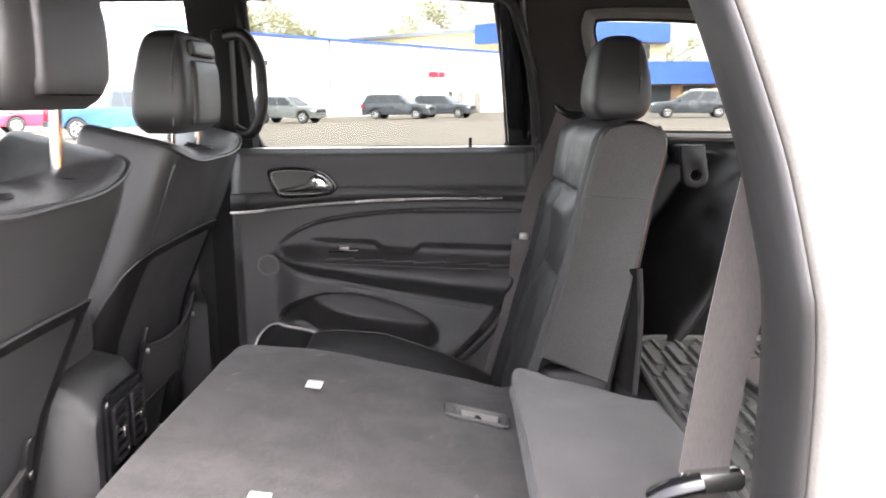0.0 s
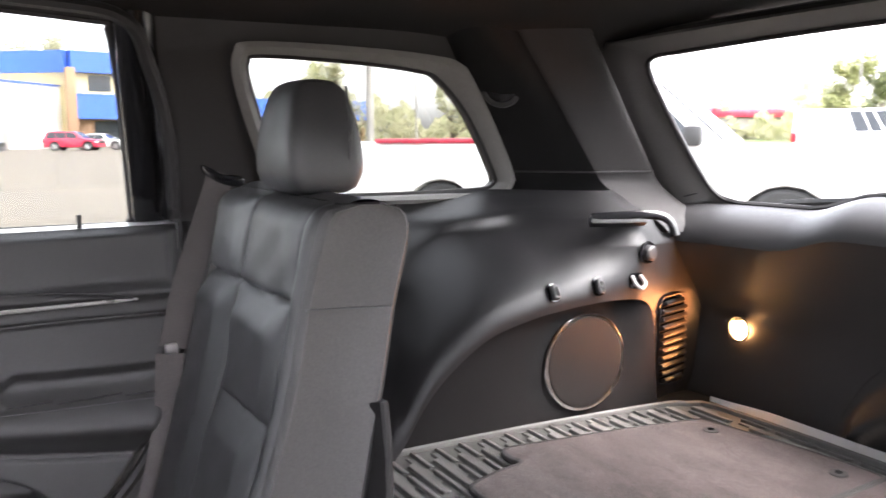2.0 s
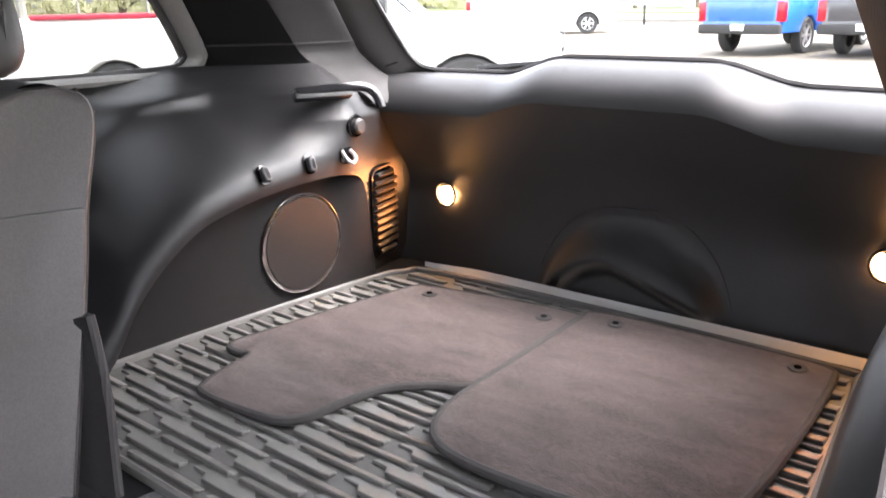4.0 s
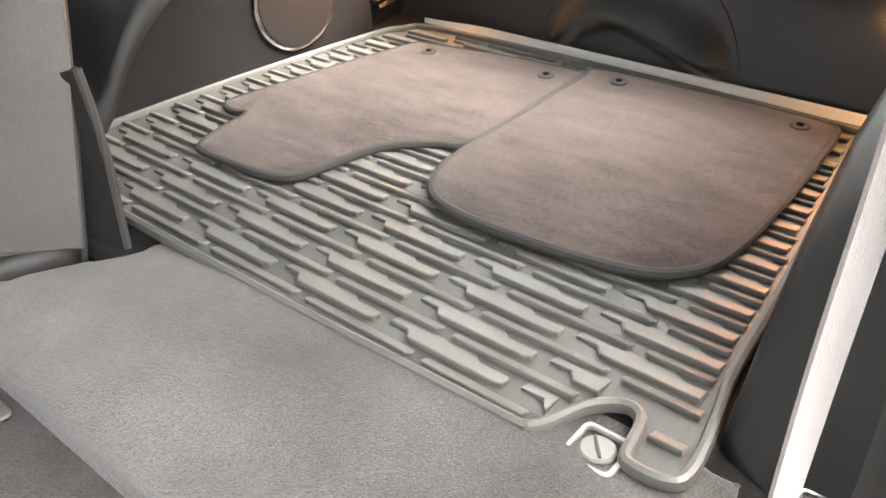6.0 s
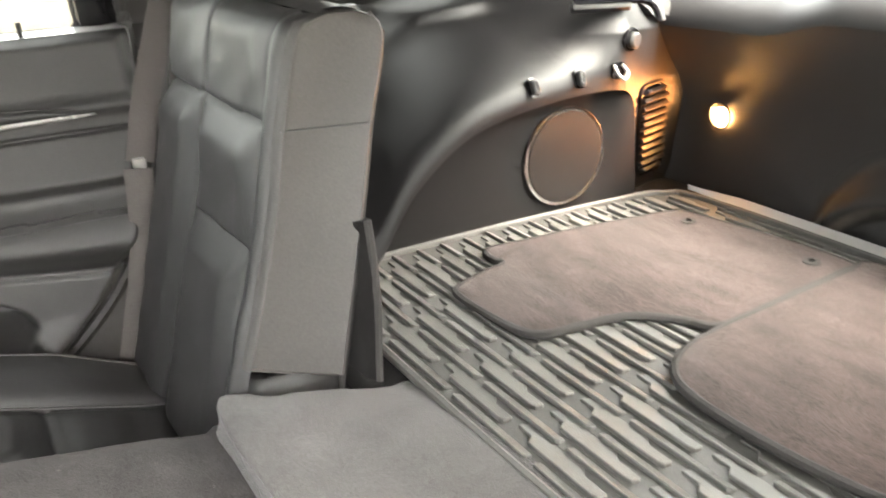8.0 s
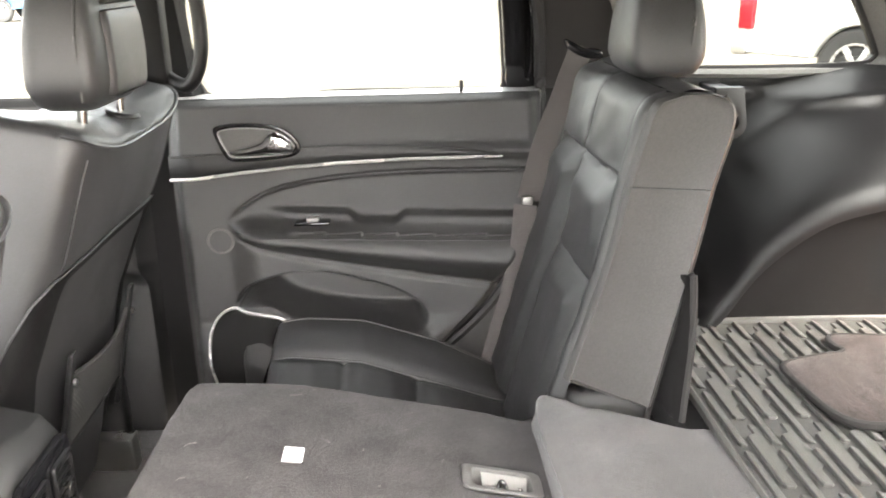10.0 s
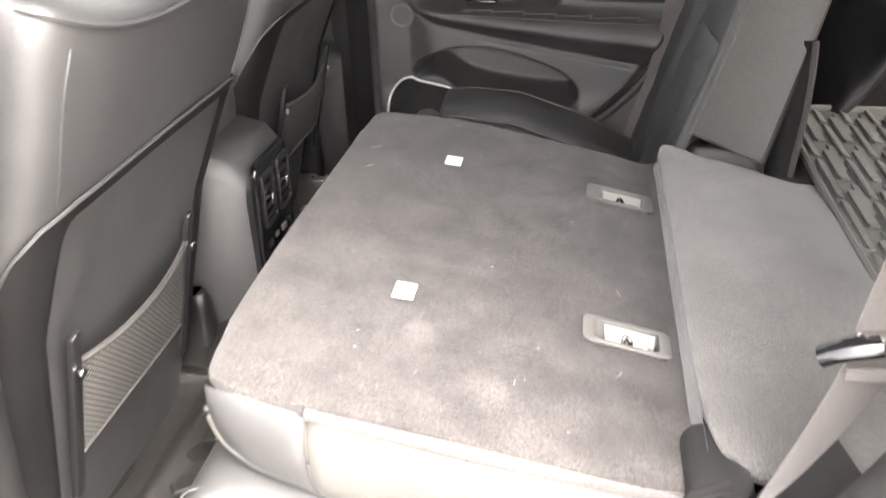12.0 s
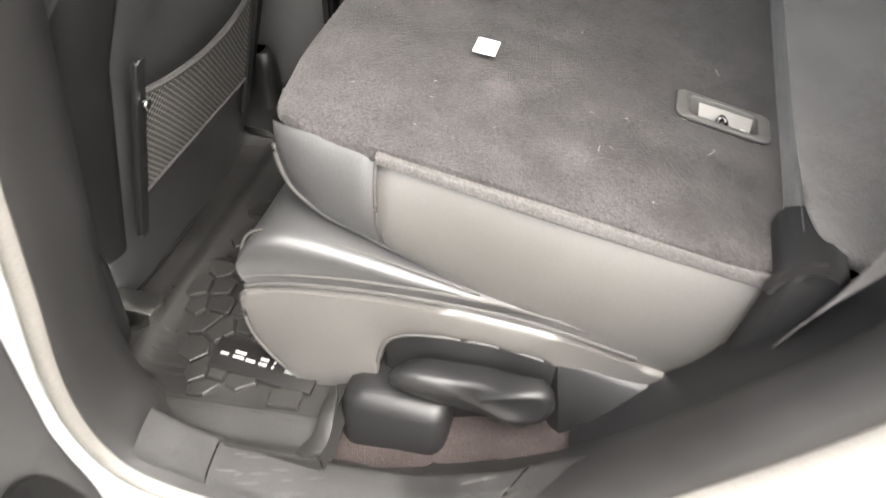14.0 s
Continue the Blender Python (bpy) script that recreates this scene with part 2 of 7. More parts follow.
def slab(outline, place, thick, holes=(), bevel=0.0, bm=None):
    """A plate with a given outline and holes (2D points), laid by place(u, v, w), w from 0 to thick."""
    own = bmesh.new()
    loops = [list(outline)] + [list(h) for h in holes]
    edges = []
    for loop in loops:
        vs = [own.verts.new((u, v, 0)) for u, v in loop]
        edges += [own.edges.new((vs[i], vs[(i + 1) % len(vs)])) for i in range(len(vs))]
    bmesh.ops.triangle_fill(own, use_beauty=True, use_dissolve=False, edges=edges)
    faces = own.faces[:]
    got = bmesh.ops.extrude_face_region(own, geom=faces)
    for v in [g for g in got["geom"] if isinstance(g, bmesh.types.BMVert)]:
        v.co.z = thick
    if bevel:
        rim = [e for e in own.edges if len(e.link_faces) == 2 and e.calc_face_angle(0) > 0.9 and abs(e.verts[0].co.z - e.verts[1].co.z) < 1e-6]
        bmesh.ops.bevel(own, geom=rim, offset=bevel, segments=2, affect="EDGES", profile=0.5)
    for v in own.verts:
        v.co = Vector(place(*v.co))
    return merge(bm, own)


def grid(place, us, vs, bm=None, keep=None):
    """A sheet place(u, v) over two lists of numbers."""
    bm = bm or bmesh.new()
    rows = [[bm.verts.new(place(u, v)) for v in vs] for u in us]
    for i in range(len(us) - 1):
        for j in range(len(vs) - 1):
            if keep is None or keep((us[i] + us[i + 1]) / 2, (vs[j] + vs[j + 1]) / 2):
                bm.faces.new((rows[i][j], rows[i + 1][j], rows[i + 1][j + 1], rows[i][j + 1]))
    loose = [v for v in bm.verts if not v.link_faces]
    bmesh.ops.delete(bm, geom=loose, context="VERTS")
    return bm


def lin(a, b, n):
    return [a + (b - a) * i / (n - 1) for i in range(n)]


def step(a, b, x):
    t = min(1.0, max(0.0, (x - a) / (b - a)))
    return t * t * (3 - 2 * t)


def along(table, x):
    """A value by straight lines between rows (x, value)."""
    return float(np.interp(x, [r[0] for r in table], [r[1] for r in table]))


def rounded(x0, x1, y0, y1, r, n=5):
    """A rectangle's outline with round corners."""
    out = []
    for cx, cy, a in ((x1 - r, y1 - r, 0), (x0 + r, y1 - r, 90), (x0 + r, y0 + r, 180), (x1 - r, y0 + r, 270)):
        out += [(cx + r * math.cos(radians(a + 90 * k / n)), cy + r * math.sin(radians(a + 90 * k / n))) for k in range(n + 1)]
    return out


def soft_outline(points, steps=6):
    return [(p.x, p.y) for p in spline([(u, v, 0) for u, v in points], steps, True)]


def cushion(x0, x1, y0, y1, z0, z1, puff=0.012, r=0.03, n=10, m=None, bm=None):
    """A soft block: rounded all round, with faces that swell a little."""
    rings = []
    for i in range(n + 1):
        a = math.pi * i / n
        k = -math.cos(a)
        z = (z0 + z1) / 2 + (z1 - z0) / 2 * math.copysign(abs(k) ** 0.55, k)
        inset = r * (1 - math.sin(a) ** 0.5) if 0 < i < n else r
        ring = []
        for u, v in rounded(x0 + inset, x1 - inset, y0 + inset, y1 - inset, min(r, (x1 - x0) / 2.5, (y1 - y0) / 2.5), 5):
            ring.append((u, v, z))
        rings.append(ring)
    own = skin(rings)
    c = Vector(((x0 + x1) / 2, (y0 + y1) / 2, (z0 + z1) / 2))
    if m:
        own.transform(m)
    return merge(bm, own)


def disc(r, thick, n=32, bevel=0.0, m=None, bm=None):
    own = skin([[(q * math.cos(math.tau * i / n), q * math.sin(math.tau * i / n), z) for i in range(n)]
                for q, z in ((r, 0), (r, thick - bevel), (r - bevel, thick))])
    if m:
        own.transform(m)
    return merge(bm, own)


def ring_bar(r, tube_r, n=48, sides=8, m=None, flat=1.0):
    own = tube([(r * math.cos(math.tau * i / n), r * math.sin(math.tau * i / n), 0) for i in range(n)], tube_r, sides, True, flat)
    if m:
        own.transform(m)
    return own


def facing(at, normal, up=(0, 0, 1)):
    """A pose whose z axis is the normal."""
    z = Vector(normal).normalized()
    x = Vector(up).cross(z).normalized()
    y = z.cross(x)
    return Matrix.Translation(at) @ Matrix((x, y, z)).transposed().to_4x4()


# ---------------------------------------------------------------- the car's shell
def side(z):
    """How far out the side glass lies at a height (far side)."""
    return 2.06 - 0.36 * (z - 1.27) if z > 1.24 else 2.0708


def far(x, z, w=0.0):
    return (x, side(z) + w, z)


def near(x, z, w=0.0):
    return (x, 2 * CEN - side(z) - w, z)


def door_end(z):
    """The door's rear edge, which gives way to the wheel arch."""
    return along([(0.47, -0.17), (0.60, -0.14), (0.65, -0.085), (0.705, 0.0), (0.76, 0.055), (0.805, 0.10), (0.87, 0.145), (0.93, 0.178), (1.03, 0.205), (1.12, 0.213), (1.3, 0.215)], z)


# the floor of the cabin, with the tunnel in the middle
def floor_height(x, y):
    hump = 0.09 * (1 - step(0.09, 0.2, abs(y - CEN)))
    rise = 0.06 * step(-0.25, 0.0, x)
    return 0.530 + hump + rise - 0.02 * step(-0.9, -1.3, x)


floor = finish("floor", grid(lambda x, y: (x, y, floor_height(x, y)), lin(-1.9, 0.3, 45), lin(0.5, 1.98, 50)), CARPET, kind="structure",
               label="dark brown-grey carpeted cabin floor")
tagged(floor, category="floor")

# the cargo floor board
board = finish("cargo_floor", slab([(0.10, 0.62), (0.27, 0.60), (0.30, 0.50), (1.29, 0.50), (1.29, 2.06), (0.31, 2.06), (0.31, 1.415), (0.10, 1.415)], lambda u, v, w: (u, v, 0.77 + w), 0.045), CARPET_PANEL, kind="structure", label="dark felt-covered cargo floor board")
tagged(board, category="floor")
well = finish("seat_well_wall", box(0.10, 0.13, 0.605, 1.41, 0.45, 0.772, 0.003), CARPET_PANEL, kind="structure", label="dark felt wall under the cargo floor")
tagged(well, category="wall")

# the headliner
def roof_z(x, y):
    q = (y - CEN) / 0.72
    return 1.665 - 0.075 * abs(q) ** 3.2 - 0.05 * step(0.6, 1.25, x) - 0.03 * step(-1.0, -1.6, x)


bm = grid(lambda x, y: (x, y, roof_z(x, y)), lin(-1.6, 1.16, 60), lin(CEN - 0.72, CEN + 0.72, 50))
head = finish("ceiling", bm, HEADLINER, kind="structure", label="black woven headliner")
tagged(head, category="ceiling")
bm = grid(lambda x, y: (x, y, roof_z(x, y) + 0.06), lin(-1.6, 1.2, 20), lin(CEN - 0.78, CEN + 0.78, 20))
tagged(finish("roof_panel", bm, WHITE_PAINT, kind="structure", label="white painted roof panel"), category="roof")

# plain closing parts ahead of the front seats
tagged(finish("wall_front", box(-2.05, -2.0, 0.35, 2.13, 0.4, 1.12, 0.02), PLASTIC, kind="structure", label="dark dash bulkhead"), category="wall")
bm = grid(lambda u, y: (-2.0 + 0.55 * u, y, 1.12 + 0.46 * u), lin(0, 1, 4), lin(0.5, 1.98, 8))
tagged(finish("window_1", bm, GLASS, kind="structure", label="clear windscreen glass"), category="window")

# ---- upper side frames, both sides: window openings in a sheet of trim
REAR_WIN = soft_outline([(-0.47, 1.245), (-0.2, 1.242), (0.1, 1.24), (0.146, 1.244), (0.146, 1.30), (0.128, 1.48), (0.112, 1.572), (0.09, 1.584), (-0.2, 1.602), (-0.44, 1.615), (-0.466, 1.6), (-0.47, 1.5)], 4)
FRONT_WIN = soft_outline([(-1.6, 1.235), (-1.0, 1.24), (-0.62, 1.24), (-0.60, 1.26), (-0.585, 1.57), (-0.6, 1.598), (-1.0, 1.59), (-1.3, 1.5), (-1.55, 1.33)], 4)
QUARTER = soft_outline([(0.452, 1.278), (0.65, 1.272), (0.88, 1.273), (0.925, 1.285), (0.918, 1.312), (0.83, 1.43), (0.745, 1.505), (0.69, 1.524), (0.53, 1.537), (0.37, 1.541), (0.346, 1.53), (0.352, 1.49), (0.40, 1.37), (0.43, 1.29)], 4)
for name, face, number in (("wall_right", far, 2), ("wall_left", near, 6)):
    outline = [(-1.75, 1.2), (-0.56, 1.2), (0.2, 1.2), (1.1, 1.22), (1.22, 1.22), (1.10, 1.40), (0.98, 1.56), (0.9, 1.6), (0.2, 1.61), (-0.5, 1.63), (-1.0, 1.62), (-1.4, 1.53), (-1.75, 1.27)]
    holes = [QUARTER, FRONT_WIN] if name == "wall_left" else [REAR_WIN, QUARTER, FRONT_WIN]
    if name == "wall_left":
        face = lambda x, z, w=0.0: near(x, z, w - 0.12)
        outline = [(0.325, 1.2), (1.1, 1.22), (1.22, 1.22), (1.10, 1.40), (0.98, 1.56), (0.9, 1.6), (0.25, 1.615), (0.292, 1.50), (0.315, 1.40), (0.325, 1.25)]
        holes = [QUARTER]
    wall = finish(name, slab(outline, lambda u, v, w, face=face: face(u, v, w), 0.03, holes), PILLAR_FACE, kind="structure", label="dark pillar trim with window openings")
    tagged(wall, category="wall")
    shapes = (("quarter_window", QUARTER),) if name == "wall_left" else (("rear_door_window", REAR_WIN), ("quarter_window", QUARTER), ("front_door_window", FRONT_WIN))
    for k, (kind, shape) in enumerate(shapes):
        glass = finish("window_%d" % (number + k), slab(shape, lambda u, v, w, face=face: face(u, v, 0.012 + w), 0.004), GLASS if k == 2 else PRIVACY, kind="structure", label="tinted side window glass", smooth=0)
        glass.visible_shadow = False
        tagged(glass, category="window")
        rim = tube([face(u, v, 0.004) for u, v in shape], 0.006, 6, True)
        tagged(finish("window_seal", rim, SEAL, kind="structure", label="black rubber window seal"), category="trim")

# grey moulded surround of the far quarter window; window light is painted in as a paler grey
big = soft_outline([(0.44, 1.262), (0.66, 1.252), (0.9, 1.25), (0.962, 1.27), (0.962, 1.33), (0.875, 1.46), (0.785, 1.535), (0.70, 1.553), (0.52, 1.562), (0.345, 1.562), (0.315, 1.545), (0.318, 1.49), (0.365, 1.37), (0.41, 1.285)], 4)
for face in (far, near):
    rings = []
    for k, w, d in ((0.0, -0.016, 0), (0.45, -0.024, 0), (0.8, -0.016, 0), (1.0, 0.004, 0)):
        rings.append([face(a[0] + (b[0] - a[0]) * k, a[1] + (b[1] - a[1]) * k, w) for a, b in zip(big, QUARTER)])
    tagged(finish("trim", skin(rings, cap=False), SURROUND, kind="structure", label="grey moulded quarter window surround, coloured paler for window light"), category="trim")

# far B pillar and the rear sash of the door
bm = skin([[far(x, z, w) for x, w in ((-0.61, 0.0), (-0.60, -0.035), (-0.53, -0.045), (-0.485, -0.03), (-0.475, 0.0))] for z in lin(0.5, 1.62, 12)], cap=False, closed=False)
tagged(finish("pillar_trim", bm, PILLAR_DARK, kind="structure", label="black centre pillar trim"), category="pillar")
bm = skin([[(x, 1.985 - 0.012 * math.sin(math.pi * k) + 0.06 * step(1.19, 1.243, z), z) for x, k in ((door_end(z) + 0.012, 0), (door_end(z) + 0.03, 0.4), (0.25, 0.7), (0.31, 0.6), (0.36, 0.2), (0.40, 0))] for z in lin(0.45, 1.243, 40)], cap=False, closed=False)
tagged(finish("pillar_trim", bm, PLASTIC, kind="structure", label="dark rear pillar foot trim"), category="pillar")
bm = grid(lambda x, z: (x, 2.068, z), lin(-1.8, 0.4, 6), lin(0.40, 1.24, 6))
tagged(finish("body_side", bm, PLASTIC_HARD, kind="structure", label="dark inner body side behind the door trim"), category="car body")
bm = skin([[far(x + 0.035 - 0.10 * (z - 1.24), z, w) for x, w in ((0.115, 0.0), (0.118, -0.02), (0.15, -0.022), (0.17, -0.012), (0.185, 0.0))] for z in lin(1.24, 1.6, 12)], cap=False, closed=False)
tagged(finish("window_sash", bm, GLOSS_BLACK, kind="structure", label="black rear sash of the door window"), category="trim")
# curved seal running up the rear edge of the door opening
bm = tube(spline([(-0.06, 1.975, 0.66), (0.015, 1.97, 0.705), (0.115, 1.97, 0.805), (0.19, 1.97, 0.93), (0.218, 1.97, 1.03), far(0.222, 1.10, -0.09), far(0.218, 1.25, -0.04), far(0.205, 1.40, -0.03), far(0.17, 1.52, -0.03), far(0.13, 1.585, -0.035), far(0.0, 1.603, -0.04), far(-0.45, 1.62, -0.04)], 8), 0.012, 8)
tagged(finish("door_seal", bm, SEAL, kind="structure", label="black rubber door opening seal"), category="seal")


# ---- far rear door panel
ARM_TOP = [(-0.42, 1.012), (-0.3, 1.008), (0.0, 0.992), (0.2, 0.985)]
ARM_LOW = [(p.x, p.y) for p in spline([(a, b, 0) for a, b in [(-0.42, 0.985), (-0.38, 0.955), (-0.3, 0.93), (-0.1, 0.89), (0.1, 0.855), (0.2, 0.845)]], 6)]
CURVE = [(p.x, p.y) for p in spline([(-0.425, 1.005, 0), (-0.40, 1.028, 0), (-0.365, 1.051, 0), (-0.319, 1.070, 0), (-0.26, 1.082, 0), (-0.197, 1.090, 0), (-0.071, 1.097, 0), (0.072, 1.097, 0), (0.2, 1.094, 0)], 5)]
POCKET_TOP = [(p.x, p.y) for p in spline([(a, b, 0) for a, b in [(-0.43, 0.81), (-0.40, 0.858), (-0.33, 0.886), (-0.27, 0.893), (-0.2, 0.885), (-0.1, 0.852), (-0.04, 0.815), (-0.02, 0.78)]], 6)]
POCKET_LOW = [(p.x, p.y) for p in spline([(a, b, 0) for a, b in [(-0.43, 0.82), (-0.36, 0.845), (-0.27, 0.80), (-0.12, 0.775), (-0.02, 0.772)]], 6)]


def door_depth(x, z):
    """How far the door trim stands in from its plane."""
    d = 0.030 * step(1.25, 1.23, z) - 0.022 * step(1.12, 1.24, z)
    d += 0.012 * math.exp(-((z - (1.118 + 0.02 * math.sin((x + 0.5) * 3))) / 0.012) ** 2)
    top, low = along(ARM_TOP, x), along(ARM_LOW, x)
    front = step(-0.43, -0.36, x)
    c = along(CURVE, x)
    if z > top - 0.02:                                  # the insert above the armrest
        d += front * (-0.014 * step(c + 0.006, c - 0.008, z))
        lip = top + 0.018 - 0.016 * step(-0.185, -0.155, x) * step(-0.06, -0.09, x)
        d += front * 0.020 * step(lip + 0.006, lip - 0.006, z) * step(-0.36, -0.27, x)
    s = (z - low) / (top - low)
    d += front * (0.042 * step(-0.06, 0.50, s) * step(1.16, 0.45, s) + 0.008 * math.sin(math.pi * min(max(s, 0), 1)))
    d += 0.014 * front * step(low + 0.007, low - 0.007, z)
    if -0.43 < x < -0.02:                               # the map pocket
        t, l = along(POCKET_TOP, x), along(POCKET_LOW, x)
        fade = step(-0.43, -0.40, x) * step(-0.02, -0.05, x)
        d -= 0.078 * fade * step(t + 0.006, t - 0.014, z) * step(l - 0.012, l + 0.03, z)
        d += 0.022 * fade * step(l + 0.012, l - 0.02, z)
    d -= 0.03 * step(door_end(z) - 0.03, door_end(z), x) + 0.03 * step(-0.50, -0.53, x)
    d += 0.030 * step(0.80, 0.70, z) * step(door_end(z), door_end(z) - 0.06, x) * step(-0.53, -0.48, x)
    return d


def rear_door(name, kind_label, bright_arc=True):
    """A rear door's inner side, as it stands in the far side of the car."""
    door = thing(name, kind_label, "door", kind="structure")

    def at(x, z, w=0.0):
        return (x, 1.975 - door_depth(x, z) - w, z)
    part("panel", grid(lambda s, z: at(-0.53 + s * (door_end(z) + 0.53), z), lin(0, 1, 190), lin(0.47, 1.245, 200)), PLASTIC, door, smooth=60)
    edge = lin(0.47, 1.245, 30)
    bm = skin([[(x, 1.99, z), (x, 2.06, z)] for x, z in [(-0.53, z) for z in edge] + [(door_end(z), z) for z in reversed(edge)]], cap=False, closed=False)
    part("door_edge", bm, WHITE_PAINT, door, "white painted door edge")
    part("outer_skin", grid(lambda x, z: (x, 2.10 - 0.25 * max(0, z - 1.0) - 0.25 * max(0, 0.75 - z), z), lin(-0.55, 0.23, 6), lin(0.42, 1.245, 20), keep=lambda x, z: x < door_end(z) + 0.05), WHITE_PAINT, door, "white painted outer door skin")
    # dark spear with its bright line
    low_line = [(-0.525, 1.094), (-0.45, 1.101), (-0.391, 1.108), (-0.294, 1.117), (-0.193, 1.123), (-0.068, 1.127), (0.075, 1.128), (0.128, 1.128)]
    top_line = [(-0.525, 1.139), (-0.42, 1.146), (-0.33, 1.152), (-0.266, 1.156), (-0.19, 1.157), (-0.1, 1.155), (0.0, 1.150), (0.06, 1.144), (0.10, 1.137), (0.128, 1.1285)]
    proud = lambda x: sum(min(at(x + e, along(low_line, x) + d)[1] for d in lin(-0.012, 0.045, 12)) for e in lin(-0.03, 0.03, 7)) / 7 - 0.005
    band = lambda x, k: (x, proud(x) - 0.004 * math.sin(math.pi * k), along(low_line, x) + k * (along(top_line, x) - along(low_line, x)))
    part("trim_spear", grid(band, lin(-0.525, 0.128, 70), lin(0, 1, 10)), PLASTIC_HARD, door, "dark trim spear", smooth=70)
    part("spear_edge", tube([band(x, 1.0) for x in lin(-0.525, 0.128, 60)], 0.0022, 5), SEAL, door)
    part("chrome_strip", tube([(x, proud(x) - 0.002, along(low_line, x)) for x in lin(-0.525, 0.13, 60)], lambda t: 0.0036 * (1 - 0.5 * step(0.93, 1.0, t)), 8), SILVER, door, "bright chrome trim line")
    # release lever in its dish
    hx, hz = -0.345, 1.170
    out = soft_outline([(-0.083, 0.020), (-0.072, 0.033), (-0.02, 0.036), (0.035, 0.030), (0.062, 0.016), (0.080, -0.006), (0.079, -0.022), (0.055, -0.033), (-0.02, -0.038), (-0.055, -0.036), (-0.068, -0.020)], 5)
    inn = [(u * 0.86 - 0.001, v * 0.76) for u, v in out]
    y0 = proud(hx) - 0.002
    part("handle_bezel", slab(out, lambda u, v, w: (hx + u, y0 + 0.006 - w, hz + v), 0.012, [inn], 0.003), GLOSS_BLACK, door, "gloss black handle bezel")
    part("handle_rim", tube([(hx + u, y0 - 0.006, hz + v) for u, v in inn], 0.0016, 6, True), SATIN_DARK, door, "thin bright rim")
    part("handle_dish", slab(inn, lambda u, v, w: (hx + u, y0 + 0.006 - w, hz + v), 0.004), PILLAR, door, "grey dished recess")
    rings = []
    for u, v, w, h in ((-0.064, -0.022, 0.004, 0.003), (-0.050, -0.021, 0.008, 0.006), (-0.02, -0.018, 0.012, 0.008), (0.008, -0.012, 0.015, 0.011), (0.020, -0.004, 0.017, 0.018), (0.034, -0.001, 0.018, 0.021), (0.052, -0.006, 0.017, 0.019), (0.064, -0.012, 0.014, 0.013), (0.069, -0.014, 0.010, 0.006)):
        rings.append([(hx + u, y0 - w + 0.006 * (1 - math.cos(a)), hz + v + h * math.sin(a)) for a in lin(0, math.tau * 11 / 12, 12)])
    part("release_lever", skin(rings), CHROME, door, "chrome release lever", smooth=70)
    # tweeter
    ty = at(-0.44, 0.966)[1]
    part("tweeter", disc(0.024, 0.006, 28, 0.002, facing((-0.44, ty + 0.001, 0.966), (0, -1, 0))), PLASTIC, door, "round tweeter grille")
    part("tweeter_rim", ring_bar(0.025, 0.0028, 32, 8, facing((-0.44, ty - 0.004, 0.966), (0, -1, 0))), PILLAR, door, "grey tweeter ring")
    # stitched seams
    for line, off in ((CURVE, 0.0), ([(x, z - 0.03) for x, z in ARM_TOP], 0.0), (ARM_LOW, 0.0)):
        pts = [at(x, along(line, x), 0.0016) for x in lin(-0.40, 0.19, 90)]
        part("seam", tube(pts, 0.0012, 5), LEATHER, door)
    # window switch and grip notch on the armrest
    part("switch_plate", box(-0.285, -0.215, 1.905, 1.945, 1.003, 1.0085, 0.002), GLOSS_BLACK, door)
    part("window_switch", box(-0.262, -0.238, 1.915, 1.935, 1.007, 1.015, 0.002), SATIN_DARK, door, "small bright window switch")
    # door speaker low at the front with a bright arc
    out = soft_outline([(-0.476, 0.76), (-0.455, 0.80), (-0.42, 0.816), (-0.34, 0.807), (-0.312, 0.79), (-0.30, 0.70), (-0.34, 0.6), (-0.43, 0.60), (-0.472, 0.66)], 5)
    part("speaker_grille", slab(out, lambda u, v, w: (u, at(u, v)[1] + 0.004 - w, v), 0.010, bevel=0.002), GRILLE, door, "dark door speaker grille")
    arc = [(-0.468, 0.655), (-0.480, 0.70), (-0.480, 0.76), (-0.458, 0.803), (-0.42, 0.820), (-0.34, 0.811), (-0.308, 0.793)]
    if bright_arc:
        part("speaker_arc", tube([(p.x, at(p.x, p.y)[1] - 0.004, p.y) for p in spline([(a, b, 0) for a, b in arc], 6)], 0.0032, 6), SILVER, door, "pale silver speaker arc")
    # small clear lock rod at the sill
    part("lock_rod", tube([(0.055, 2.0, 1.235), (0.055, 2.0, 1.268)], 0.004, 8), PLASTIC_HARD, door)
    return door


door_far = rear_door("door_1", "closed rear door with black leather trim and chrome strip")

# the near rear door stands open
door_near = rear_door("door_2", "open rear door with black trim and chrome strip", False)
mirror = Matrix.Translation((0, 2 * CEN, 0)) @ Matrix.Diagonal((1, -1, 1, 1))
tw = Vector((-0.44, 0.545, 0.966))
swing = Matrix.Translation((-0.428, 0.288, 0.968)) @ Matrix.Rotation(radians(-77), 4, "Z") @ Matrix.Translation(-tw)
for child in list(door_near.children):
    child.data.transform(swing @ mirror)
    child.data.flip_normals()
    child.data.update()

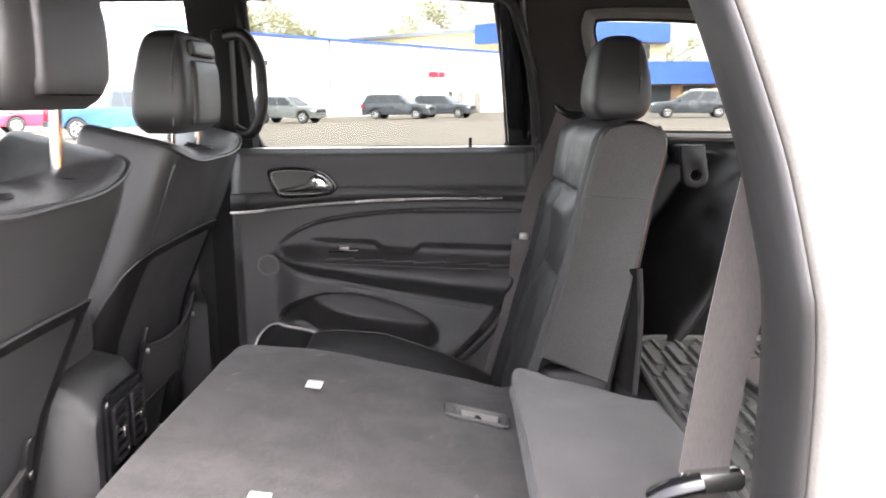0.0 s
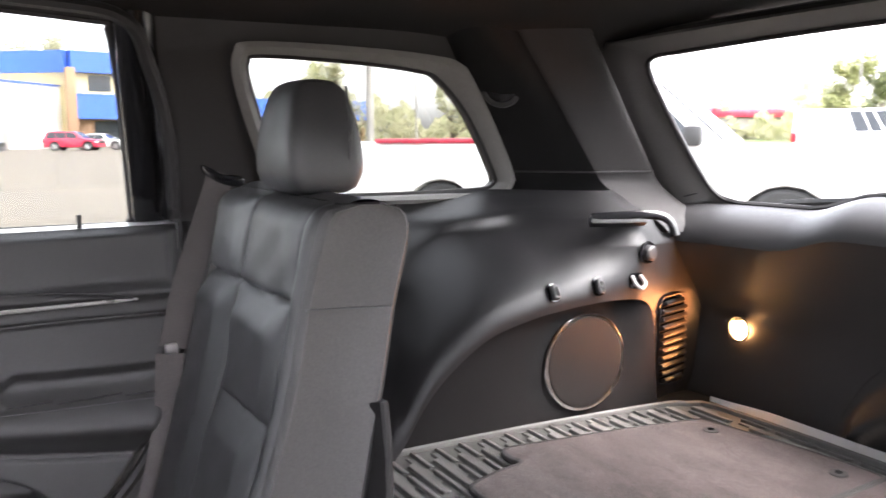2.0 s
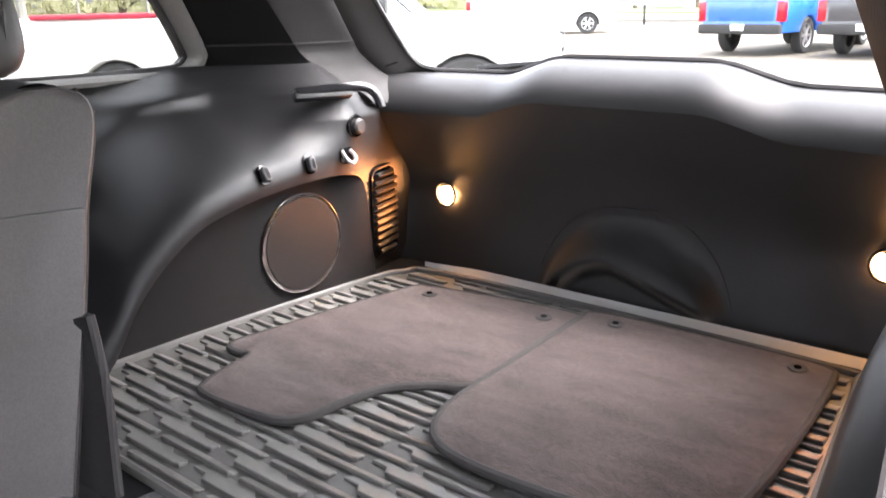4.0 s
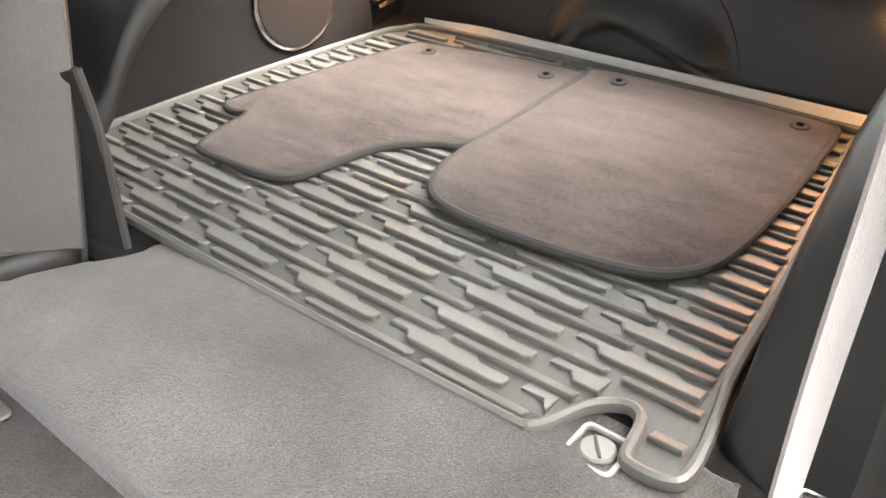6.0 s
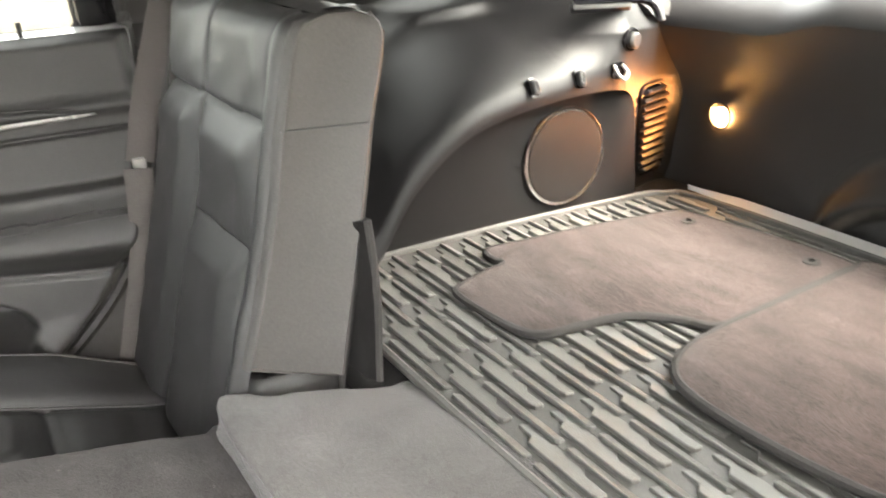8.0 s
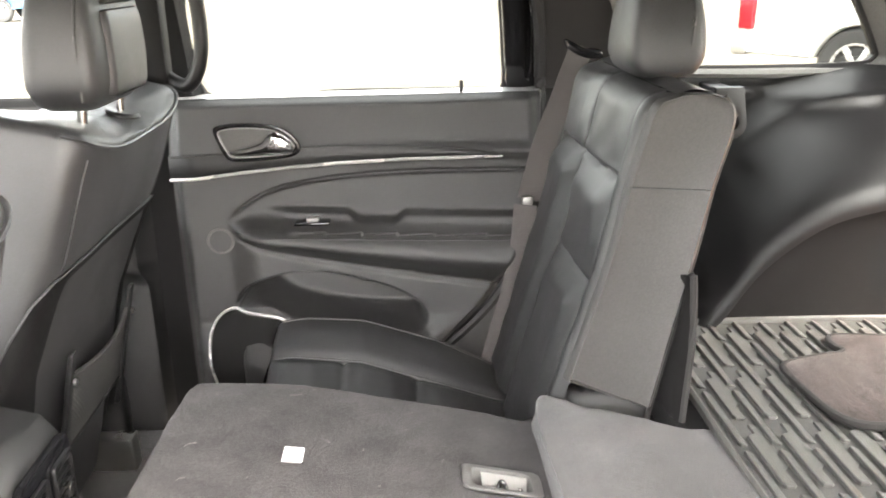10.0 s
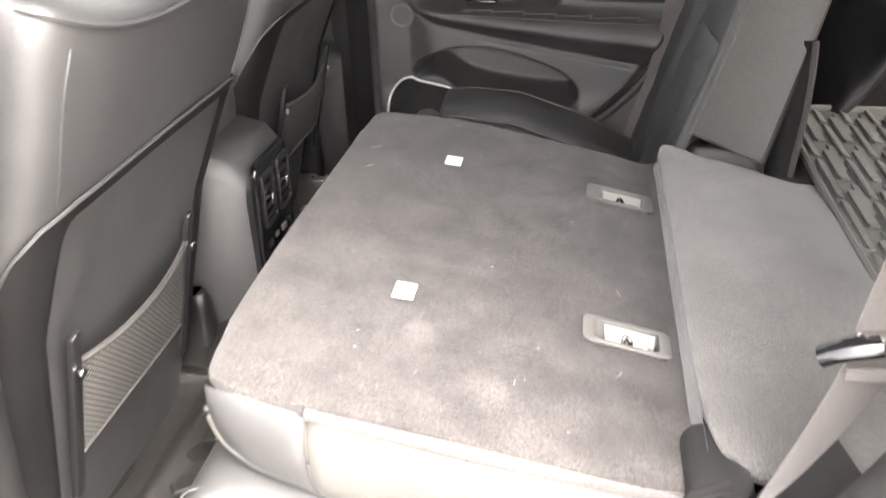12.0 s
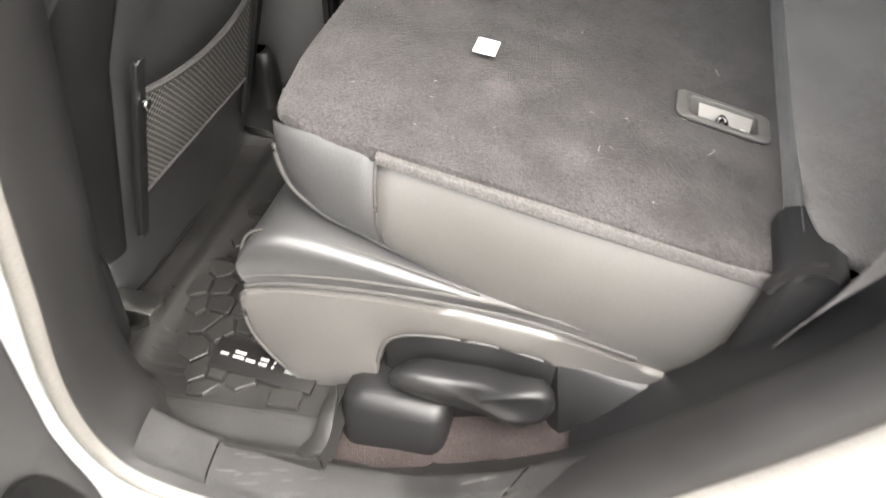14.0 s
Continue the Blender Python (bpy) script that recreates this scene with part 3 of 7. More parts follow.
# the far front door, seen past the seats
door = thing("door_3", "closed front door with dark trim and chrome strip", "door", kind="structure")
bm = grid(lambda x, z: (x, 1.955 - 0.05 * step(0.86, 0.93, z) * step(1.01, 0.99, z) * step(-1.5, -1.3, x) + 0.02 * step(1.12, 1.24, z), z), lin(-1.75, -0.60, 40), lin(0.5, 1.24, 60))
part("panel", bm, PLASTIC, door)
part("chrome_strip", tube([(x, 1.936, 1.12 + 0.01 * math.sin(x * 3)) for x in lin(-1.6, -0.61, 30)], 0.0050, 6), SILVER, door, "bright chrome trim line")
part("trim_spear", tube([(x, 1.945, 1.142 + 0.01 * math.sin(x * 3)) for x in lin(-1.6, -0.61, 30)], 0.012, 8, flat=0.5), GLOSS_BLACK, door)


# ---- cargo side trim with the wheel arch, both sides
ARCH = [(0.40, 0.60), (0.50, 0.80), (0.536, 0.85), (0.60, 0.94), (0.70, 1.015), (0.80, 1.045), (0.90, 1.058), (1.0, 1.064), (1.07, 1.060), (1.105, 1.045), (1.125, 1.01), (1.14, 0.93), (1.165, 0.80), (1.17, 0.60)]
ARCH = [(p.x, p.y) for p in spline([(a, b, 0) for a, b in ARCH], 6)]


OVER = [(-0.3, 1.765), (0.0, 1.742), (0.03, 1.742), (0.06, 1.765), (0.10, 1.845), (0.13, 1.91), (0.155, 1.955), (0.185, 1.975), (0.20, 2.03), (0.22, 2.058), (0.5, 2.058)]


TAIL_Y = [(0.80, 1.765), (1.06, 1.735), (1.17, 1.735), (1.22, 1.765), (1.275, 1.86)]


def soft_table(table, v):
    return sum(along(table, v + d) for d in (-0.016, -0.008, 0.0, 0.008, 0.016)) / 5


def trim_y(x, z):
    """The cargo trim's surface on the far side."""
    over = z - min(1.062, along(ARCH, min(x, 1.0)))                # height over the arch
    y = soft_table(OVER, over)
    rear = step(0.88, 1.10, x)                      # the ledge runs out towards the tail
    y2 = along(TAIL_Y, z)
    y = y * (1 - rear) + (y2 + 0.040 * step(1.06, 1.27, x)) * rear
    y -= 0.02 * math.exp(-((z - 1.225) / 0.018) ** 2) * step(0.3, 0.45, x) * step(0.98, 0.8, x)
    return y


for name, flip in (("trim_right", 1), ("trim_left", -1)):
    def at(x, z, w=0.0, flip=flip):
        y = trim_y(x, z) - w
        return (x, y if flip > 0 else 2 * CEN - 0.04 - y, z)
    low = lambda x: max(0.78, along(ARCH, x)) if x < 1.165 else 0.78
    bm = grid(lambda x, s: at(x, low(x) + s * (1.275 - low(x))), lin(0.30, 1.08, 110) + lin(1.084, 1.172, 40) + lin(1.176, 1.30, 16), lin(0, 1, 90))
    grid(lambda x, k: at(x, low(x), -0.035 * k), lin(0.49, 1.08, 90) + lin(1.084, 1.172, 40), lin(0, 1, 3), bm)
    trim = finish(name, bm, PLASTIC_HARD, kind="structure", label="black moulded cargo side trim with a wheel arch")
    tagged(trim, category="wall")
    def felt(x, k, flip=flip):
        z = 0.80 + k * (max(0.802, along(ARCH, x) + 0.001) - 0.80)
        r = step(1.02, 1.115, x)
        y = 1.767 * (1 - r) + (along(TAIL_Y, z) + 0.006) * r
        return (x, y if flip > 0 else 2 * CEN - 0.04 - y, z)
    bm = grid(felt, lin(0.50, 1.08, 50) + lin(1.085, 1.166, 30), lin(0, 1, 30))
    tagged(finish("felt_panel", bm, CARPET_PANEL, kind="structure", label="dark felt panel inside the wheel arch"), category="panel")
    # D pillar
    rings = []
    for z in lin(1.19, 1.64, 30):
        h = z - 1.3
        low = 0.15 * step(1.30, 1.19, z)
        pts = [(0.955 - 0.75 * h, side(max(z, 1.25)) + 0.005), (0.985 - 0.75 * h, 2.005 - 0.36 * h - low * 0.3), (1.035 - 0.75 * h, 1.945 - 0.25 * h - low * 0.8), (1.078 - 0.75 * h, 1.890 - 0.06 * h - low * 0.9), (1.092 - 0.75 * h, 1.879 - 0.07 * h - low * 0.9),
               (1.150 - 0.745 * h, 1.856 - 0.11 * h - low * 0.8), (1.196 - 0.743 * h, 1.838 - 0.14 * h - low * 0.66), (1.212 - 0.743 * h, 1.842 - 0.13 * h - low * 0.6), (1.222 - 0.743 * h, 1.87 - 0.05 * h - low * 0.5), (1.25 - 0.74 * h, 1.95)]
        pts = [(q.x, q.y) for q in spline([(a, b, 0) for a, b in pts], 4)]
        rings.append([(x, y if flip > 0 else 2 * CEN - y, z) for x, y in pts])
    # one trim in two tones: the cove's dark reflection is put into its colour
    cove = finish("pillar_trim", skin([r[:15] for r in rings], cap=False, closed=False), PILLAR_DARK, kind="structure", label="cove of the rear pillar trim, coloured black for its dark reflection", smooth=70)
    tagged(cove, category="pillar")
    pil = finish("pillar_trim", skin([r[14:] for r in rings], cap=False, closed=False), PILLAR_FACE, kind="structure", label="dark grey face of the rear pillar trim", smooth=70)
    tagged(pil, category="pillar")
    joint = next(r for r in rings if r[0][2] > 1.303)
    tagged(finish("trim", tube([(x, y - flip * 0.0012, z) for x, y, z in joint[2:28]], 0.0022, 5), SEAL, kind="structure", label="thin dark joint across the rear pillar trim"), category="trim")

# ---- tailgate
def gate_x(y, z):
    q = abs(y - CEN)
    x = sum(along([(0.74, 1.290), (0.79, 1.298), (0.82, 1.305), (0.87, 1.324), (0.95, 1.334), (1.02, 1.326), (1.09, 1.296), (1.135, 1.268), (1.17, 1.246), (1.24, 1.202)], z + d) for d in lin(-0.042, 0.042, 15)) / 15
    x -= 0.036 * (q / 0.5) ** 2 * step(0.95, 1.17, z) + 0.022 * (q / 0.6) ** 4
    hq = max(abs(y - 1.235) / 0.205 * (1 - 0.25 * step(0.93, 1.0, z)), 0.0)
    arch = 1.003 - 0.155 * hq ** 2.6
    inn = step(arch + 0.004, arch - 0.02, z) * step(1.0, 0.72, hq)
    brow = 0.902 - 0.050 * max(0.0, (1.27 - y) / 0.18) - 0.09 * max(0.0, (y - 1.27) / 0.14) ** 2     # lower edge of the pull's bulge
    x -= inn * (0.050 * step(arch - 0.01, brow + 0.004, z) - 0.054 * step(brow + 0.008, brow - 0.040, z))
    return x


gate = thing("tailgate", "closed black-trimmed tailgate with a curved rear window", "tailgate", kind="structure")
def gate_half(z):
    return along([(0.79, 0.57), (0.84, 0.585), (1.0, 0.605), (1.2, 0.64), (1.27, 0.63), (1.45, 0.60), (1.62, 0.55)], z)


def gate_at(s, k):
    y = CEN + s * 0.6
    z = 0.795 + k * (1.170 + 0.037 * step(0.30, 0.14, abs(y - CEN)) - 0.795)
    y = CEN + s * gate_half(z)
    return (gate_x(y, z), y, z)


part("panel", grid(lambda s, k: gate_at(s, k), lin(-1, 1, 130), lin(0, 1, 130)), GATE, gate, "satin black lower trim panel", smooth=60)
pull_line = [(1.435, 0.858), (1.425, 0.890), (1.395, 0.940), (1.35, 0.980), (1.29, 1.001), (1.235, 1.006), (1.17, 1.002), (1.12, 0.980), (1.075, 0.935), (1.045, 0.885), (1.03, 0.848)]
part("pull_seam", tube([(gate_x(p.x, p.y) - 0.0005, p.x, p.y) for p in spline([(a, b, 0) for a, b in pull_line], 5)], 0.0017, 5), SEAL, gate, "thin arched seam")


def gate_plane(y, z, w=0.0):
    q = (y - CEN) / 0.65
    return (1.345 - 0.62 * (z - 1.25) - 0.06 * q * q + w, y, z)


bottom = [(CEN + s, 1.248 + 0.037 * step(0.30, 0.14, abs(s))) for s in lin(-0.46, 0.46, 24)]
right = [(p.x, p.y) for p in spline([(CEN + 0.48, 1.252, 0), (CEN + 0.505, 1.262, 0), (CEN + 0.525, 1.30, 0), (CEN + 0.542, 1.40, 0), (CEN + 0.55, 1.50, 0), (CEN + 0.543, 1.538, 0), (CEN + 0.515, 1.552, 0), (CEN + 0.46, 1.555, 0)], 4)]
glass_line = bottom + right + [(CEN + s, 1.556 + 0.012 * (1 - (s / 0.44) ** 2)) for s in lin(0.40, -0.40, 12)] + [(2 * CEN - y, z) for y, z in reversed(right)]


def around(y, z):
    """The surround's outer edge for a point of the window's edge."""
    s = y - CEN
    if z > 1.545 and abs(s) < 0.50:
        return (CEN + s * 1.25, z + 0.030)
    if z < 1.30 and abs(s) < 0.50:
        return (CEN + s * 1.12, z - 0.03)
    zo = 1.205 + 0.362 * max(0.0, (z - 1.26) / 0.28)
    return (CEN + math.copysign(along([(1.2, 0.59), (1.239, 0.612), (1.326, 0.645), (1.446, 0.664), (1.507, 0.664), (1.555, 0.640), (1.585, 0.600)], zo), s), zo)


frame_line = [around(y, z) for y, z in glass_line]
hug = lambda b: 0.2 if b[1] < 1.30 and abs(b[0] - CEN) < 0.50 else 1.0
rings = [[gate_plane(a[0] + (b[0] - a[0]) * k, a[1] + (b[1] - a[1]) * k, w * hug(b)) for a, b in zip(frame_line, glass_line)] for k, w in ((0, 0.03), (0.02, -0.020), (0.08, -0.034), (0.25, -0.040), (0.62, -0.026), (1, 0.0))]
part("window_surround", skin(rings, cap=False), PILLAR, gate, "grey moulded window surround", smooth=60)
part("gate_seal", tube([gate_plane(a[0], a[1], 0.012) for a in frame_line], 0.016, 8, True), SEAL, gate, "black tailgate rubber seal")


def ledge(s, k):
    """The rolled top of the lower trim, from the glass inwards and down."""
    zb = 1.250 + 0.037 * step(0.30, 0.14, abs(s)) - 0.004
    x0 = gate_plane(CEN + s, zb)[0] + 0.004
    a = k * math.pi / 2
    ze = zb - 0.078
    xe = gate_x(CEN + s, ze)
    return (x0 - (x0 - xe) * math.sin(a) ** 0.9, CEN + s * (1 + 0.02 * k), zb - (zb - ze) * (1 - math.cos(a)) ** 0.95)


part("ledge", grid(ledge, lin(-0.60, 0.60, 90), lin(0, 1, 26)), GATE, gate, "rolled black ledge below the glass", smooth=70)
for q in (1, -1):
    part("trim_joint", tube([gate_plane(CEN + q * y, z, -0.030) for y, z in ((0.612, 1.243), (0.575, 1.256), (0.53, 1.268))], 0.0022, 5), SEAL, gate)
bm = grid(lambda y, z: gate_plane(y, z, 0.014), lin(CEN - 0.58, CEN + 0.58, 24), lin(1.225, 1.60, 12))
grid(lambda y, z: gate_plane(y, z, 0.018), lin(CEN - 0.58, CEN + 0.58, 24), lin(1.225, 1.60, 12), bm)
part("glass", bm, REAR_GLASS, gate, "tinted rear window", smooth=60).visible_shadow = False
part("glass_seal", tube([gate_plane(u, v, 0.0) for u, v in glass_line], 0.006, 6, True), SEAL, gate)
for s in (1, -1):
    c = (gate_x(CEN + s * 0.448, 0.978) - 0.002, CEN + s * 0.448, 0.978)
    part("lamp_lens", disc(0.025, 0.002, 28, 0.0008, facing(c, (-1, 0, 0))), LAMP, gate, "lit warm cargo lamp")
    # added ring that keeps the lens's grazing light off the gate
    part("lamp_rim", ring_bar(0.0268, 0.0030, 32, 8, facing((c[0] - 0.006, c[1], c[2]), (-1, 0, 0))), PLASTIC_HARD, gate, "black hood ring added round the lamp")
    bulb = new("cargo_lamp_light", bpy.data.lights.new("cargo_lamp_light", "SPOT"))
    bulb.data.energy, bulb.data.color, bulb.data.shadow_soft_size = 0.24, (1.0, 0.31, 0.08), 0.016
    bulb.data.spot_size, bulb.data.spot_blend = radians(100), 0.6
    bulb.matrix_world = look((c[0] - 0.014, c[1], c[2]), (c[0] - 0.80, c[1] + s * 0.30, c[2] + 0.20))
# rear wiper outside the glass
w0, w1 = gate_plane(CEN + 0.05, 1.262, 0.05), gate_plane(CEN + 0.40, 1.250, 0.05)
part("wiper", tube([w0, gate_plane(CEN + 0.2, 1.268, 0.06), w1], 0.008, 6), PLASTIC_HARD, gate, "black rear wiper arm")
# white painted sill under the tailgate, and the bumper beyond
bm = grid(lambda y, u: (1.240 + 0.022 * u * (0.05 + 0.95 * step(1.69, 1.54, y)), y, 0.8285 + 0.011 * u), lin(CEN - 0.50, 1.69, 40), lin(0, 1, 6))
tagged(finish("tailgate_sill", bm, WHITE_PAINT, kind="structure", label="white painted tailgate sill"), category="sill")

# ---- near side of the body round the open doorway
LOOP = [(-0.468, 1.23), (-0.487, 1.101), (-0.504, 0.988), (-0.523, 0.835), (-0.538, 0.718), (-0.533, 0.635), (-0.507, 0.581), (-0.464, 0.560), (-0.404, 0.551), (-0.32, 0.548), (-0.21, 0.564), (-0.106, 0.610), (-0.015, 0.683), (0.085, 0.792), (0.165, 0.894),
        (0.207, 0.978), (0.227, 1.045), (0.231, 1.13), (0.231, 1.20), (0.226, 1.26), (0.218, 1.32), (0.205, 1.375), (0.191, 1.425), (0.165, 1.50), (0.11, 1.595), (0.0, 1.64), (-0.16, 1.655), (-0.32, 1.655), (-0.42, 1.62), (-0.445, 1.53), (-0.452, 1.40)]
loop = [(p.x, p.y) for p in spline([(a, b, 0) for a, b in LOOP], 6, True)]
mid = Vector((-0.13, 1.08))


def lip_width(x, z):
    """How far the trim reaches into the doorway past its groove."""
    return -(0.006 + 0.006 * step(0.0, 0.15, x) + 0.020 * step(-0.14, 0.02, x) * step(1.08, 0.93, z))


def doorway(out, y):
    """A ring round the doorway, out from its edge, at y; a negative out is a share of the trim's width."""
    ring = []
    n = len(loop)
    for i, q in enumerate(loop):
        a, b = Vector(loop[i - 2]), Vector(loop[(i + 2) % n])
        t = (b - a).normalized()
        nrm = Vector((t.y, -t.x))
        if nrm.dot(Vector(q) - mid) < 0:
            nrm = -nrm
        p = Vector(q) + nrm * (-out * lip_width(*q) if out < 0 else out)
        if out > 0.2:
            p = mid + (Vector(q) + nrm * 0.2 - mid) * (out / 0.2) ** 0.6
        z = min(max(p.y, 0.22), 1.72)
        ring.append((p.x, y + 0.36 * max(0, z - CEN), z))
    return ring


bm = skin([doorway(o, y) for o, y in ((0.0005, 0.456), (0.0015, 0.446), (0.005, 0.440), (0.010, 0.4375), (0.015, 0.438), (0.019, 0.443), (0.021, 0.452))], cap=False)
tagged(finish("door_seal", bm, SEAL_TAN, kind="structure", label="grey-tan rubber seal round the open doorway", smooth=70), category="seal")
bm = skin([doorway(o, y) for o, y in ((0.10, 0.57), (0.03, 0.565), (0.008, 0.55), (-0.6, 0.520), (-0.95, 0.500), (-1.0, 0.482), (-0.9, 0.468), (-0.65, 0.456), (-0.35, 0.449), (-0.1, 0.449), (-0.001, 0.458))], cap=False)
tagged(finish("doorway_trim", bm, DOOR_TRIM, kind="structure", label="dark grey rubber and plastic doorway edge trim", smooth=70), category="trim")
bm = skin([doorway(o, y) for o, y in ((0.018, 0.456), (0.024, 0.446), (0.032, 0.44), (0.045, 0.43), (0.07, 0.42), (0.085, 0.40), (0.095, 0.37), (0.12, 0.36), (0.2, 0.345), (0.35, 0.335), (0.6, 0.345), (0.9, 0.375))], cap=False)
gone = [q for q in bm.faces if 0.46 < q.calc_center_median().x < 1.0 and 1.26 < q.calc_center_median().z < 1.57 or q.calc_center_median().x < -0.66 and 1.25 < q.calc_center_median().z < 1.60]
bmesh.ops.delete(bm, geom=gone, context="FACES")      # the openings of the other windows
tagged(finish("body_side", bm, WHITE_PAINT, kind="structure", label="white painted body round the doorway", smooth=60), category="car body")
# plain outer panels that close the car
bm = grid(lambda x, z: (x, 2.115 - 0.3 * max(0, 0.55 - z) - 0.10 * step(1.0, 1.4, x), z), lin(-2.0, 1.40, 30), lin(0.35, 1.235, 12))
tagged(finish("body_side", bm, WHITE_PAINT, kind="structure", label="white painted outer side of the car"), category="car body")
bm = grid(lambda x, z: (x, 0.36 + 0.10 * step(1.0, 1.4, x), z), lin(0.55, 1.40, 12), lin(0.35, 1.235, 12))
tagged(finish("body_side", bm, WHITE_PAINT, kind="structure", label="white painted rear quarter of the car"), category="car body")
bm = grid(lambda y, z: (1.43 - 0.05 * ((y - CEN) / 0.8) ** 2 - 0.08 * step(1.0, 1.22, z), y, z), lin(0.46, 2.02, 16), lin(0.35, 1.225, 10))
tagged(finish("tail_panel", bm, WHITE_PAINT, kind="structure", label="white painted tail of the car"), category="car body")
bm = grid(lambda x, y: (x, y, 1.12 - 0.10 * ((x + 2.0) / 1.0) ** 2 - 0.03 * ((y - CEN) / 0.8) ** 2), lin(-3.0, -2.0, 10), lin(0.42, 2.06, 12))
tagged(finish("bonnet", bm, WHITE_PAINT, kind="structure", label="white painted bonnet ahead of the windscreen"), category="car body")
# black trim between the doorway's rear corner and the folded seat
edge_z = [(a, b) for a, b in LOOP[8:16]]
bm = grid(lambda x, k: (x, 0.53 + 0.10 * k, along(edge_z, x) - 0.005 - 0.03 * k), lin(-0.05, 0.206, 30), lin(0, 1, 8))
tagged(finish("pillar_trim", bm, PLASTIC_HARD, kind="structure", label="black trim at the foot of the rear pillar", smooth=60), category="trim")


SATIN_GREY = material("satin_grey_plastic", (0.22, 0.213, 0.203), 0.35, mottle=0.08)
ZIP = material("grey_zip_tape", (0.092, 0.087, 0.085), 0.85, grain=0.4, grain_size=500, bump=0.8, bump_size=900)
SCUFF = material("pale_scuff", (0.06, 0.058, 0.056), 0.8, mottle=0.3, mottle_size=60)
LINT = material("pale_lint", (0.30, 0.28, 0.26), 0.9, mottle=0.2)
SILL_GREY = material("scuffed_sill_plastic", (0.015, 0.0145, 0.0145), 0.5, mottle=0.6, mottle_size=16, grain=0.25, grain_size=300, bump=0.5, bump_size=1200)


# woven net: dark threads with gaps
NET = bpy.data.materials.new("woven_net")
NET.use_nodes = True
nn, nl = NET.node_tree.nodes, NET.node_tree.links
np_ = nn["Principled BSDF"]
co = nn.new("ShaderNodeTexCoord")
axes = nn.new("ShaderNodeSeparateXYZ")
nl.new(co.outputs["Object"], axes.inputs[0])


def node(op, a, b):
    m = nn.new("ShaderNodeMath")
    m.operation = op
    for slot, v in zip(m.inputs, (a, b)):
        if isinstance(v, (int, float)):
            slot.default_value = v
        elif v is not None:
            nl.new(v, slot)
    return m.outputs[0]


run = math.pi / 0.0085
weave = node("MULTIPLY", node("SINE", node("MULTIPLY", node("ADD", axes.outputs["Y"], axes.outputs["Z"]), run), None), node("SINE", node("MULTIPLY", node("SUBTRACT", axes.outputs["Y"], axes.outputs["Z"]), run), None))
thread = node("ABSOLUTE", weave, None)                  # 0 on the threads, 1 in the holes
cr = nn.new("ShaderNodeValToRGB")
cr.color_ramp.elements[0].position, cr.color_ramp.elements[0].color = 0.16, (0.15, 0.145, 0.135, 1)
cr.color_ramp.elements[1].position, cr.color_ramp.elements[1].color = 0.34, (0.008, 0.008, 0.008, 1)
nl.new(thread, cr.inputs[0])
nl.new(cr.outputs[0], np_.inputs["Base Color"])
np_.inputs["Roughness"].default_value = 0.7
nb = nn.new("ShaderNodeBump")
nb.invert = True
nb.inputs["Strength"].default_value, nb.inputs["Distance"].default_value = 0.6, 0.001
nl.new(thread, nb.inputs["Height"])
nl.new(nb.outputs[0], np_.inputs["Normal"])

# ---------------------------------------------------------------- seats
def headrest(parent, at, w, h, d, lean, name="headrest", pads=False, taper=((0, 0.74), (0.06, 0.90), (0.2, 1.0), (0.5, 0.98), (0.8, 0.88), (0.90, 0.80), (0.96, 0.70), (0.99, 0.55), (1, 0.30))):
    """A padded head restraint, seamed down its sides. at: the middle of its foot."""
    rings = []
    for k in (0, 0.02, 0.05, 0.1, 0.18, 0.3, 0.42, 0.54, 0.66, 0.76, 0.84, 0.90, 0.945, 0.975, 0.992, 1.0):
        ww = w * along(taper, k)
        dd = d * along([(0, 0.62), (0.06, 0.84), (0.2, 1.0), (0.5, 0.96), (0.8, 0.80), (0.90, 0.68), (0.96, 0.54), (0.99, 0.36), (1, 0.15)], k)
        ring = []
        for s in range(60):
            t = math.tau * s / 60
            c, n = math.cos(t), math.sin(t)
            u = math.copysign(abs(c) ** 0.28, c) * dd / 2
            v = math.copysign(abs(n) ** 0.28, n) * ww / 2
            if c < 0:
                u *= 1.0 - 0.12 * (v / (ww / 2)) ** 2
            ring.append((at[0] + u + lean * k * h, at[1] + v, at[2] + k * h))
        rings.append(ring)
    ob = part(name, skin(rings), LEATHER, parent, "black leather head restraint", smooth=60)
    if pads:
        for lo, hi, ww in ((0.08, 0.70, 0.62), (0.735, 0.90, 0.56)):
            bm = cushion(-0.012, 0.012, -w * ww / 2, w * ww / 2, 0, (hi - lo) * h, r=0.011)
            bm.transform(Matrix.Translation((at[0] + d * 0.47 * (1.0 if lo < 0.5 else 0.86) + lean * lo * h, at[1], at[2] + lo * h)) @ Matrix.Rotation(math.atan(lean) - (0.05 if lo < 0.5 else 0.30), 4, "Y"))
            part("rear_pad", bm, LEATHER, ob)
    for s in (-1, 1):
        line = [(at[0] + 0.02 * d / 0.12 + d * 0.10 + lean * k * h, at[1] + s * w * 0.5 * (0.93 + 0.05 * math.sin(k * 3)) * (1 - 0.16 * step(0.55, 1, k)), at[2] + k * h) for k in lin(0.08, 0.93, 14)]
        part("seam", tube(line, 0.0022, 5), LEATHER, ob)
    return ob


